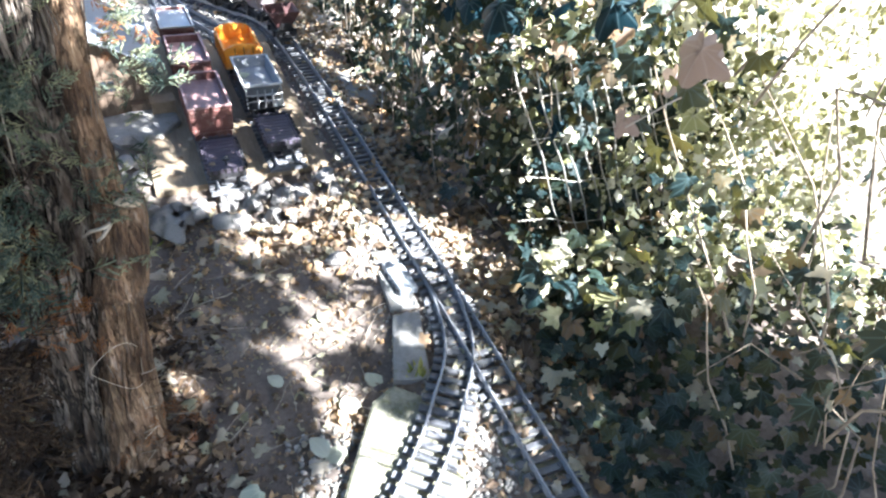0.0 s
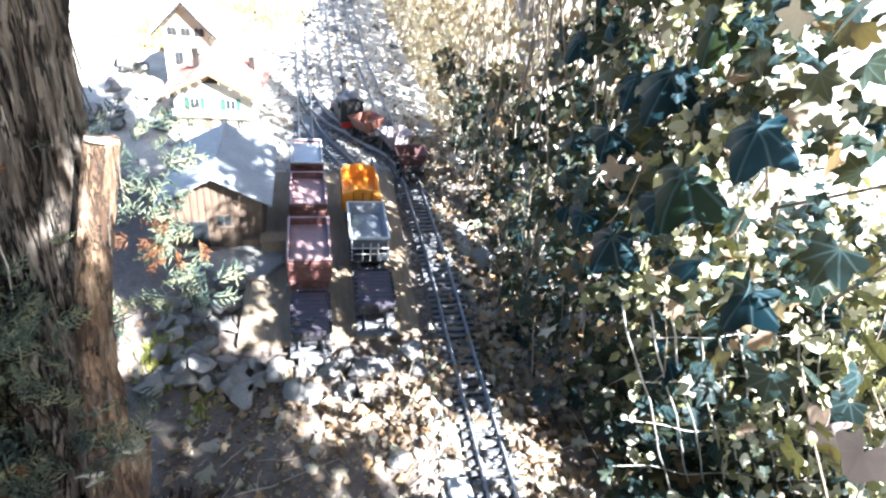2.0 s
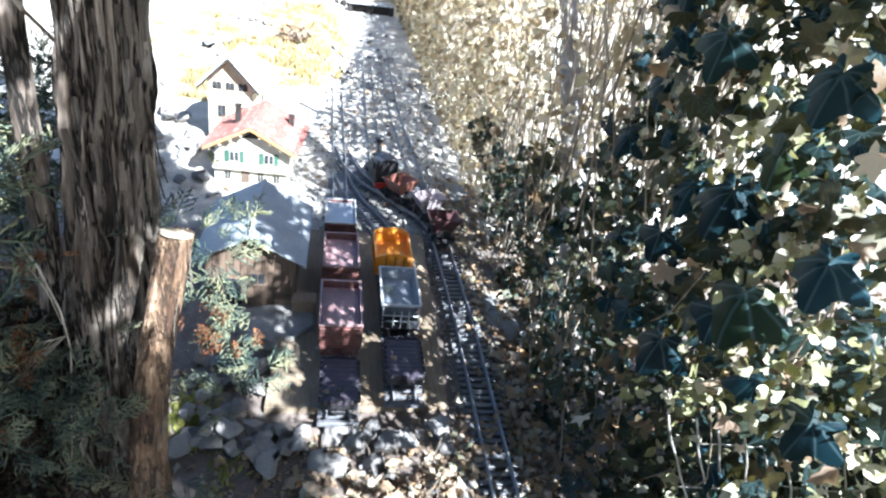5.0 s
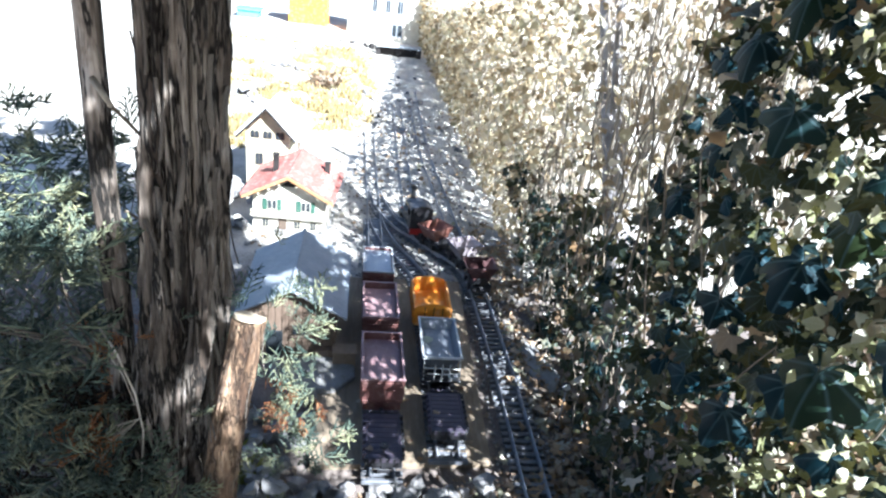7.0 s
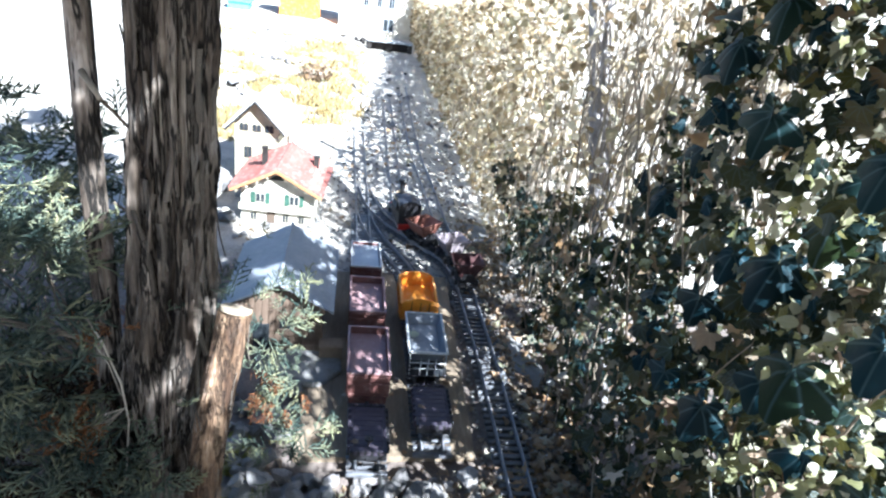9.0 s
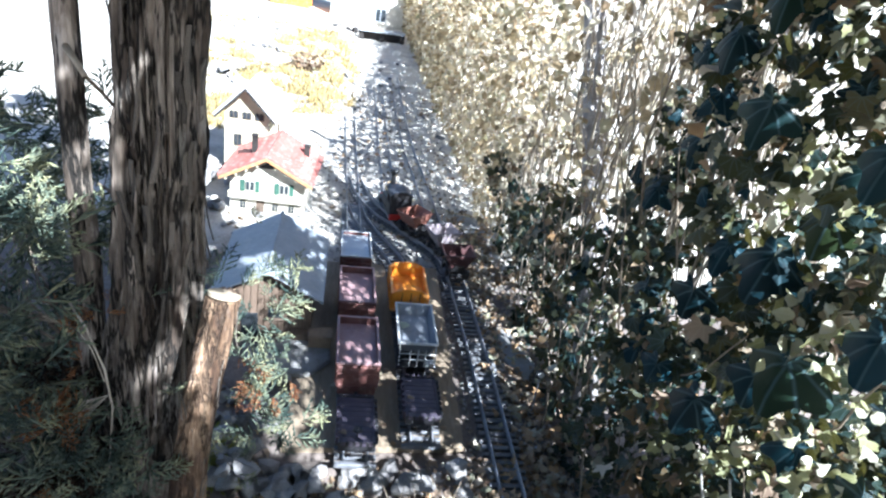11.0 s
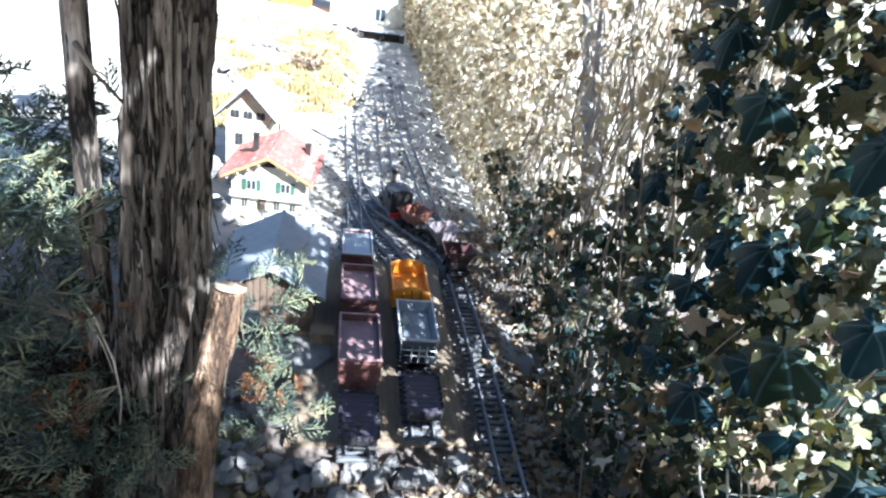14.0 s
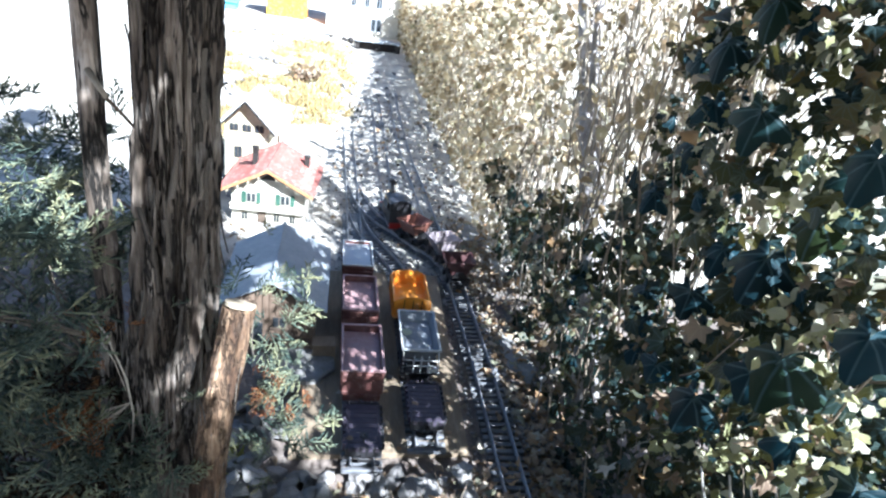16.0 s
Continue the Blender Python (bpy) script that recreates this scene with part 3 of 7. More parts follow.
def ground_height(x, y):
    """Height of the soil: level round the tracks, a hollow in front of the board, a bank beyond the houses."""
    h = -0.004
    hollow = (1 - step01(0.26, 0.36, x)) * (1 - step01(-0.06, 0.01, y)) * step01(-1.2, -0.75, y)
    h -= 0.022 * hollow
    if -0.03 < x < 0.42 and -0.03 < y < 0.88:
        h -= 0.012
    bank = (1 - step01(-0.12, 0.1, x)) * step01(2.3, 3.2, y)
    h += 0.06 * bank
    h += 0.03 * (1 - step01(-0.6, -0.2, x)) * step01(0.2, 0.9, y)
    far = step01(3, 9, max(abs(x), abs(y)))
    h += 0.007 * noise.noise((x * 9, y * 9, 0.3)) + 0.0035 * noise.noise((x * 38, y * 38, 4.3)) + 0.05 * far * noise.noise((x * 0.3, y * 0.3, 1.7))
    if 0.36 < x < 0.54 and y < 1.0 or 0.02 < x < 0.55 and 0.8 < y < 3:
        h = min(h, 0.0005)
    if 0.0 < x < 0.5:
        h += 0.011 * step01(1.2, 1.45, y) * (1 - step01(3.4, 4.0, y))
    return h


def axis_steps(lo, hi, fine_lo, fine_hi, fine):
    mid = list(np.arange(fine_lo, fine_hi + 1e-6, fine))
    out, s, v = [], fine, fine_hi
    while v < hi:
        s *= 1.25
        v += s
        out.append(min(v, hi))
    pre, s, v = [], fine, fine_lo
    while v > lo:
        s *= 1.25
        v -= s
        pre.append(max(v, lo))
    return pre[::-1] + mid + out


def build_ground():
    xs = axis_steps(-400, 400, -0.6, 0.8, 0.012)
    ys = axis_steps(-400, 400, -1.1, 1.6, 0.014)
    V = np.array([(x, y, ground_height(x, y)) for y in ys for x in xs])
    nx, ny = len(xs), len(ys)
    i = (np.arange(ny - 1)[:, None] * nx + np.arange(nx - 1)[None]).ravel()
    F = np.concatenate([np.column_stack([i, i + 1, i + nx + 1]), np.column_stack([i, i + nx + 1, i + nx])])
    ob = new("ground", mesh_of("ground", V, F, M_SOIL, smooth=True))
    tagged(ob, "dry grey-brown garden soil with dust and pale patches", "ground", kind="structure")


build_ground()


def lie_on_ground(x, y, lift=0.002):
    return np.array([ground_height(a, b) + lift for a, b in zip(x, y)])


# ---- tracks ----
def sleeper_mesh():
    bm = bm_new()
    box(bm, -0.042, 0.042, -0.0055, 0.0055, 0.0015, 0.0105, bevel=0.001)
    for s in (-1, 1):
        box(bm, s * 0.0225 - 0.007, s * 0.0225 + 0.007, -0.0035, 0.0035, 0.0103, 0.0128)
    return finish("sleeper", bm, M_SLEEPER)


SLEEPER = sleeper_mesh()


def rail_mesh(line, side, z0=0.011):
    """A flat-bottomed rail beside the centre line."""
    pts, head = line
    nx, ny = -np.sin(head), np.cos(head)
    prof = [(-0.0035, 0), (0.0035, 0), (0.001, 0.002), (0.001, 0.006), (0.0018, 0.0068), (0.0018, 0.0092), (-0.0018, 0.0092), (-0.0018, 0.0068), (-0.001, 0.006), (-0.001, 0.002)]
    k = len(prof)
    V = []
    for (x, y), a, b in zip(pts, nx, ny):
        for u, w in prof:
            d = side * 0.0235 + u
            V.append((x + a * d, y + b * d, z0 + w))
    F = []
    for i in range(len(pts) - 1):
        for j in range(k):
            a, b = i * k + j, i * k + (j + 1) % k
            F += [(a, b + k, b), (a, a + k, b + k)]
    return mesh_of("rail", np.array(V), np.array(F), M_RAIL)


def track(points, label, gap=0, buried=1.28):
    line = smooth_line(points)
    t = root("railway_track", pose(0, 0, 0), label, "model track", "garden railway tracks")
    for s in (-1, 1):
        part("rail", rail_mesh(line, s), None, t, "dull grey metal rail")
    for i, ((x, y), a) in enumerate(zip(*line)):
        if gap and i < gap:
            continue
        if y > buried:
            continue
        j = random.Random(i).uniform(-1.5, 1.5)
        again("sleeper", SLEEPER, t, pose(x, y, random.Random(i * 3).uniform(-0.0012, 0.0006), 0, 0, math.degrees(a) - 90 + j))
    return t


MAIN = [(0.452, -1.35), (0.457, -0.9), (0.461, -0.5), (0.460, 0.0), (0.457, 0.35), (0.450, 0.56), (0.444, 0.72), (0.430, 0.95), (0.410, 1.2), (0.383, 1.65), (0.357, 2.05), (0.342, 2.8), (0.34, 3.6)]
TRAIN_ROUTE = [(0.446, 0.68), (0.440, 0.80), (0.408, 0.925), (0.354, 1.005), (0.303, 1.075), (0.270, 1.16), (0.256, 1.27), (0.252, 1.42), (0.250, 1.55)]
CROSSING = [(0.36, 0.985), (0.283, 1.11), (0.216, 1.20), (0.168, 1.30), (0.135, 1.42), (0.107, 1.58)]
LEFT_SIDING = [(0.150, -0.045), (0.145, 0.2), (0.138, 0.5), (0.130, 0.8), (0.120, 1.08), (0.109, 1.4), (0.097, 1.66), (0.086, 1.95), (0.07, 2.4)]
RIGHT_SIDING = [(0.288, 0.015), (0.286, 0.2), (0.281, 0.5), (0.276, 0.70), (0.262, 0.82), (0.222, 0.93), (0.17, 1.05), (0.135, 1.17), (0.118, 1.28)]
MIDDLE = [(0.250, 1.56), (0.243, 1.8), (0.238, 2.1), (0.232, 2.7), (0.222, 3.2)]
BRANCH = [(0.463, -0.40), (0.457, -0.50), (0.438, -0.60), (0.407, -0.667), (0.370, -0.717), (0.322, -0.782), (0.258, -0.852), (0.18, -0.93)]

track(MAIN, "weathered main line with dark sleepers and dull rails on leaf litter")
track(TRAIN_ROUTE, "curved line with dark sleepers under the standing train", gap=4, buried=1.45)
track(CROSSING, "crossing line with dark sleepers leading towards the parked wagons", gap=4, buried=1.5)
track(LEFT_SIDING, "straight siding on a plywood board under parked wagons")
track(RIGHT_SIDING, "siding with orange and grey wagons, curving away behind them")
track(MIDDLE, "straight sunlit loop line half buried in pale gravel", gap=0, buried=1.2)
track(BRANCH, "branch line curving over a mossy concrete block", gap=5)


# ---- board, slabs, stones ----
def board():
    bm = bm_new()
    outline = [(0.0, 0.0), (0.383, 0.022), (0.388, 0.5), (0.392, 0.83), (0.03, 0.815), (-0.002, 0.25)]
    lo = [bm.verts.new((x, y, -0.014)) for x, y in outline]
    hi = [bm.verts.new((x, y, 0.0)) for x, y in outline]
    bm.faces.new(hi)
    bm.faces.new(lo[::-1])
    for i in range(len(outline)):
        j = (i + 1) % len(outline)
        bm.faces.new((lo[i], lo[j], hi[j], hi[i]))
    ob = part("baseboard_sheet", bm, M_BOARD)
    tagged(ob, "weathered brown plywood sheet carrying two sidings, dusty and chipped", "board")


board()


def slab(name, corners, z0, z1, material, label, category, seed=1, group=""):
    """A worn slab from its corners, with broken edges."""
    rng = random.Random(seed)
    pts = []
    for i, (x, y) in enumerate(corners):
        u, v = corners[(i + 1) % len(corners)]
        for k in range(4):
            t = k / 4
            pts.append((x + (u - x) * t + rng.uniform(-0.002, 0.002), y + (v - y) * t + rng.uniform(-0.002, 0.002)))
    bm = bm_new()
    lo = [bm.verts.new((x, y, z0)) for x, y in pts]
    mid = [bm.verts.new((x, y, z1 - 0.003)) for x, y in pts]
    cx, cy = sum(p[0] for p in pts) / len(pts), sum(p[1] for p in pts) / len(pts)
    hi = [bm.verts.new((x + (cx - x) * 0.05, y + (cy - y) * 0.05, z1 + rng.uniform(-0.001, 0.001))) for x, y in pts]
    c = bm.verts.new((cx, cy, z1 + 0.001))
    bm.faces.new(lo[::-1])
    n = len(pts)
    for i in range(n):
        j = (i + 1) % n
        bm.faces.new((lo[i], lo[j], mid[j], mid[i]))
        bm.faces.new((mid[i], mid[j], hi[j], hi[i]))
        bm.faces.new((hi[i], hi[j], c))
    return tagged(part(name, bm, material), label, category, group)


slab("stone_slab", [(0.372, -0.325), (0.412, -0.33), (0.408, -0.50), (0.355, -0.492)], -0.02, 0.004, M_SLAB, "pale grey flat stone slab beside the track", "slab", 1, "slabs beside the track")
slab("stone_slab", [(0.352, -0.505), (0.402, -0.51), (0.362, -0.66), (0.305, -0.645)], -0.02, 0.003, M_SLAB, "pale grey flat stone slab with moss at its end", "slab", 2, "slabs beside the track")
slab("stone_slab", [(0.385, -0.17), (0.418, -0.18), (0.414, -0.315), (0.376, -0.31)], -0.02, 0.002, M_SLAB, "grey stone slab half covered by leaves beside the track", "slab", 3, "slabs beside the track")
slab("concrete_block", [(0.12, -0.90), (0.258, -0.672), (0.30, -0.655), (0.392, -0.735), (0.30, -0.93), (0.2, -1.0)], -0.07, 0.0, M_CONCRETE, "mossy rough concrete block under the branch line", "concrete block", 4)
slab("concrete_beam", [(0.412, -0.70), (0.502, -0.70), (0.50, -1.36), (0.40, -1.36)], -0.07, 0.0, M_CONCRETE, "grey concrete beam under the main line", "concrete beam", 5)
slab("stone_slab", [(0.53, 0.50), (0.565, 0.49), (0.612, 0.34), (0.57, 0.255), (0.525, 0.36)], -0.02, 0.005, M_SLAB, "broad grey stone slab leaning at the hedge foot", "slab", 6, "slabs beside the track")
slab("stone_slab", [(0.50, 1.27), (0.58, 1.25), (0.60, 1.12), (0.52, 1.10)], -0.02, 0.012, M_SLAB, "grey stone slab beyond the tracks at the hedge", "slab", 7, "slabs beside the track")
slab("flat_stone", [(-0.13, 0.33), (-0.03, 0.365), (0.075, 0.375), (0.085, 0.29), (0.04, 0.235), (-0.02, 0.225), (-0.11, 0.27)], -0.008, 0.012, M_SLAB, "pale greenish flat stone in front of the shed", "stone", 8)

ROCKS = [rock_mesh("rock", s, M_STONE, 0.6 + 0.03 * s) for s in range(8)]


def lay_rock(i, x, y, z, size, label, rng):
    ob = new("rock", ROCKS[i % 8])
    sx = size * rng.uniform(0.85, 1.3)
    ob.matrix_world = pose(x, y, z + size * 0.22, rng.uniform(-18, 18), rng.uniform(-18, 18), rng.uniform(0, 360)) @ Matrix.Diagonal((sx, size, size * rng.uniform(0.8, 1.1), 1))
    tagged(ob, label, "stone", "broken stones round the board")


def lay_rocks():
    rng = random.Random(11)
    n = 0
    # stones along the front of the board, tumbling into the hollow
    for k in range(40):
        x = rng.uniform(-0.03, 0.37)
        y = -0.04 - abs(rng.gauss(0, 0.05))
        lay_rock(n, x, y, ground_height(x, y), rng.uniform(0.035, 0.07), "pale grey broken stone heaped in front of the board", rng)
        n += 1
    for k in range(22):
        x = -0.026 - 0.03 * (k % 5) + rng.uniform(-0.008, 0.008)
        y = -0.09 + 0.075 * (k // 5) + rng.uniform(-0.015, 0.015)
        lay_rock(n, x, y, ground_height(x, y), rng.uniform(0.045, 0.07), "grey angular stone stacked beside the board", rng)
        n += 1
    for k in range(10):
        x, y = rng.uniform(-0.12, -0.045), rng.uniform(-0.1, 0.2)
        lay_rock(n, x, y, 0.018, rng.uniform(0.035, 0.055), "grey angular stone on top of the stack", rng)
        n += 1
    for x, y, s in ((0.302, -0.315, 0.05), (0.33, -0.2, 0.03), (0.25, -0.16, 0.034), (0.2, -0.14, 0.03)):
        lay_rock(n, x, y, ground_height(x, y), s, "pale stone lying on the leaf litter", rng)
        n += 1
    # rubble round the model houses
    for k in range(44):
        x, y = rng.uniform(-0.62, -0.3), rng.uniform(0.85, 1.75)
        lay_rock(n, x, y, ground_height(x, y), rng.uniform(0.04, 0.1), "sunlit pale stone edging the model houses", rng)
        n += 1
    for k in range(14):
        x, y = rng.uniform(-0.32, -0.02), rng.uniform(0.85, 1.05)
        lay_rock(n, x, y, ground_height(x, y), rng.uniform(0.02, 0.045), "pale stone in front of the model station", rng)
        n += 1
    for k in range(26):
        x, y = rng.uniform(0.0, 0.55), rng.uniform(2.2, 4.2)
        lay_rock(n, x, y, ground_height(x, y), rng.uniform(0.02, 0.07), "sunlit stone among the far tracks", rng)
        n += 1


lay_rocks()


# ---- rolling stock ----
def wheel_mesh():
    bm = bm_new()
    cyl(bm, (-0.003, 0, 0), (0.003, 0, 0), 0.0135, 0.0135, 18)
    cyl(bm, (-0.0045, 0, 0), (-0.0028, 0, 0), 0.0155, 0.0155, 18)
    cyl(bm, (0.003, 0, 0), (0.0045, 0, 0), 0.005, 0.004, 10)
    return finish("wheel", bm, M_BLACK)


WHEEL = wheel_mesh()


def wheels(t, ys, z=0.0135):
    for y in ys:
        again("wheel", WHEEL, t, pose(0.022, y, z))
        again("wheel", WHEEL, t, pose(-0.022, y, z, 0, 0, 180))
        rod("axle", (-0.022, y, z), (0.022, y, z), 0.002, M_BLACK, t)
        for s in (-1, 1):
            boxed("axle_box", (s * 0.034 - 0.004, s * 0.034 + 0.004, y - 0.007, y + 0.007, z - 0.007, z + 0.012), M_BLACK, t)


def couplers(t, half, z=0.018, material=None):
    for s in (-1, 1):
        bm = bm_new()
        box(bm, -0.004, 0.004, min(s * half, s * (half + 0.012)), max(s * half, s * (half + 0.012)), z - 0.003, z + 0.003)
        box(bm, -0.012, 0.012, min(s * (half + 0.012), s * (half + 0.015)), max(s * (half + 0.012), s * (half + 0.015)), z - 0.005, z + 0.005, bevel=0.001)
        part("coupler", bm, material or M_BLACK, t)


def open_box(bm, hx, hy, z0, z1, wall, floor_z, hx0=None, hy0=None):
    """An open tub with walls of even thickness; narrower below where given."""
    hx0, hy0 = hx0 or hx, hy0 or hy

    def ring(a, b, z):
        return [bm.verts.new(p) for p in ((-a, -b, z), (a, -b, z), (a, b, z), (-a, b, z))]

    k = (floor_z - z0) / (z1 - z0)
    o0, o1 = ring(hx0, hy0, z0), ring(hx, hy, z1)
    i1 = ring(hx - wall, hy - wall, z1)
    i0 = ring(hx0 + (hx - hx0) * k - wall, hy0 + (hy - hy0) * k - wall, floor_z)
    bm.faces.new(o0[::-1])
    bm.faces.new(i0)
    for a, b in ((o0, o1), (o1, i1), (i1, i0)):
        for i in range(4):
            j = (i + 1) % 4
            bm.faces.new((a[i], a[j], b[j], b[i]))


def flat_wagon(m, hx, hy, label, brake_wheel=False):
    t = root("flat_wagon", m, label, "model wagon", "wagons parked on the sidings")
    boxed("frame", (-0.022, 0.022, -hy + 0.004, hy - 0.004, 0.012, 0.026), M_BLACK, t)
    n = 9
    w = 2 * hy / n
    for i in range(n):
        boxed("deck_plank", (-hx + 0.006, hx - 0.006, -hy + i * w + 0.0004, -hy + (i + 1) * w - 0.0004, 0.028, 0.034), M_DECK, t)
    boxed("deck_base", (-hx + 0.005, hx - 0.005, -hy + 0.001, hy - 0.001, 0.0255, 0.0283), M_BLACK, t, bevel=0)
    for s in (-1, 1):
        boxed("side_sill", (s * hx - 0.0055 if s > 0 else -hx, hx if s > 0 else -hx + 0.0055, -hy, hy, 0.024, 0.0355), M_DECK, t)
        for i in range(7):
            y = -hy + 0.012 + i * (2 * hy - 0.024) / 6
            boxed("stake_pocket", (s * (hx + 0.002) - 0.0035, s * (hx + 0.002) + 0.0035, y - 0.004, y + 0.004, 0.022, 0.0385), M_DECK if s < 0 else M_BLACK, t)
        boxed("headstock", (-hx, hx, min(s * hy, s * (hy + 0.004)), max(s * hy, s * (hy + 0.004)), 0.014, 0.036), M_BLACK, t)
        for i in range(5):
            x = -hx + 0.01 + i * (2 * hx - 0.02) / 4
            boxed("stake_pocket", (x - 0.004, x + 0.004, min(s * (hy + 0.001), s * (hy + 0.006)), max(s * (hy + 0.001), s * (hy + 0.006)), 0.028, 0.039), M_DECK, t)
    wheels(t, (-hy * 0.58, hy * 0.58))
    couplers(t, hy + 0.004)
    if brake_wheel:
        b = rod("brake_stand", (0.0, -hy + 0.018, 0.034), (0.0, -hy + 0.018, 0.05), 0.002, M_BLACK, t)
        bm = bm_new()
        cyl(bm, (0.0, -hy + 0.018, 0.049), (0.0, -hy + 0.018, 0.053), 0.0095, 0.0085, 16)
        cyl(bm, (0.0, -hy + 0.018, 0.053), (0.0, -hy + 0.018, 0.056), 0.003, 0.002, 8)
        part("brake_wheel", bm, M_BLACK, t, "black round brake wheel")
    return t


def gondola(m, hx, hy, top, label, ribs=5, body_mat=None, in_mat=None, name="gondola_wagon", floor_drop=0.02, rim_mat=None):
    body_mat, in_mat = body_mat or M_BROWN, in_mat or M_BROWN_IN
    t = root(name, m, label, "model wagon", "wagons parked on the sidings")
    bm = bm_new()
    open_box(bm, hx, hy, 0.03, top, 0.0035, top - floor_drop)
    part("body", bm, body_mat, t)
    boxed("floor", (-hx + 0.004, hx - 0.004, -hy + 0.004, hy - 0.004, top - floor_drop, top - floor_drop + 0.003), in_mat, t, "dusty inside floor")
    # rim of four rails
    for s in (-1, 1):
        boxed("rim", (s * hx - 0.003, s * hx + 0.003, -hy - 0.003, hy + 0.003, top - 0.003, top + 0.002), rim_mat or in_mat, t, "worn rim")
        boxed("rim", (-hx + 0.003, hx - 0.003, s * hy - 0.003, s * hy + 0.003, top - 0.003, top + 0.002), rim_mat or in_mat, t, "worn rim")
        for i in range(ribs):
            y = -hy + 0.012 + i * (2 * hy - 0.024) / (ribs - 1)
            boxed("side_rib", (s * (hx + 0.0012) - 0.0018, s * (hx + 0.0012) + 0.0018, y - 0.003, y + 0.003, 0.032, top - 0.003), body_mat, t)
        for k in (0.035, 0.5, 0.78):
            z = 0.03 + (top - 0.03) * k
            boxed("end_rib", (-hx + 0.002, hx - 0.002, min(s * hy, s * (hy + 0.003)), max(s * hy, s * (hy + 0.003)), z, z + 0.005), body_mat, t)
        boxed("buffer_beam", (-hx + 0.004, hx - 0.004, min(s * (hy - 0.004), s * (hy + 0.006)), max(s * (hy - 0.004), s * (hy + 0.006)), 0.014, 0.03), body_mat, t)
    boxed("frame", (-0.024, 0.024, -hy + 0.006, hy - 0.006, 0.014, 0.03), M_BLACK, t)
    wheels(t, (-hy * 0.6, hy * 0.6))
    couplers(t, hy + 0.004)
    return t


def grey_hopper(m, hx, y0, y1, top):
    """Grey hopper: tub at the far end, open platform with rails and ladder at the near end."""
    t = root("hopper_wagon", m, "grey open hopper wagon with pale end railing and ladder", "model wagon", "wagons parked on the sidings")
    c = (y0 + y1) / 2
    bm = bm_new()
    open_box(bm, hx, (y1 - y0) / 2, 0.036, top, 0.003, top - 0.026, hx * 0.75, (y1 - y0) / 2 - 0.03)
    for v in bm.verts:
        v.co.y += c
    part("tub", bm, M_GREY, t)
    boxed("tub_floor", (-hx + 0.013, hx - 0.013, y0 + 0.02, y1 - 0.02, top - 0.0255, top - 0.0225), M_GREY, t, "grey inside floor dusted with pale patches")
    for s in (-1, 1):
        boxed("rim", (s * hx - 0.0025, s * hx + 0.0025, y0 - 0.002, y1 + 0.002, top - 0.004, top + 0.002), M_PALE, t, "pale worn rim")
    for y in (y0, y1):
        boxed("rim", (-hx + 0.0025, hx - 0.0025, y - 0.0025, y + 0.0025, top - 0.004, top + 0.002), M_PALE, t, "pale worn rim")
    front = y0 - 0.022
    boxed("platform", (-hx, hx, front, y1, 0.026, 0.03), M_BLACK, t)
    boxed("frame", (-0.022, 0.022, front + 0.004, y1 - 0.004, 0.012, 0.026), M_BLACK, t)
    for x in (-hx + 0.003, -0.018, 0.0, 0.018, hx - 0.003):
        rod("post", (x, front + 0.003, 0.03), (x, y0 - 0.001 if abs(x) > 0.03 else front + 0.003, top - 0.006), 0.0018, M_PALE, t, "pale upright")
    for z in (0.048, 0.064):
        rod("rail_bar", (-hx + 0.003, front + 0.004, z), (hx - 0.003, front + 0.004, z), 0.0016, M_PALE, t, "pale cross bar")
    for k in range(5):
        boxed("ladder_rung", (-hx - 0.004, -hx + 0.012, front - 0.002, front + 0.001, 0.018 + 0.011 * k, 0.0205 + 0.011 * k), M_BLACK, t)
    for x, z in ((hx - 0.012, 0.035), (hx - 0.022, 0.033)):
        boxed("valve_box", (x - 0.004, x + 0.004, front - 0.005, front + 0.003, z, z + 0.012), M_PALE, t, "pale small box")
    wheels(t, (front + 0.035, y1 - 0.035))
    couplers(t, max(-front, y1))
    return t


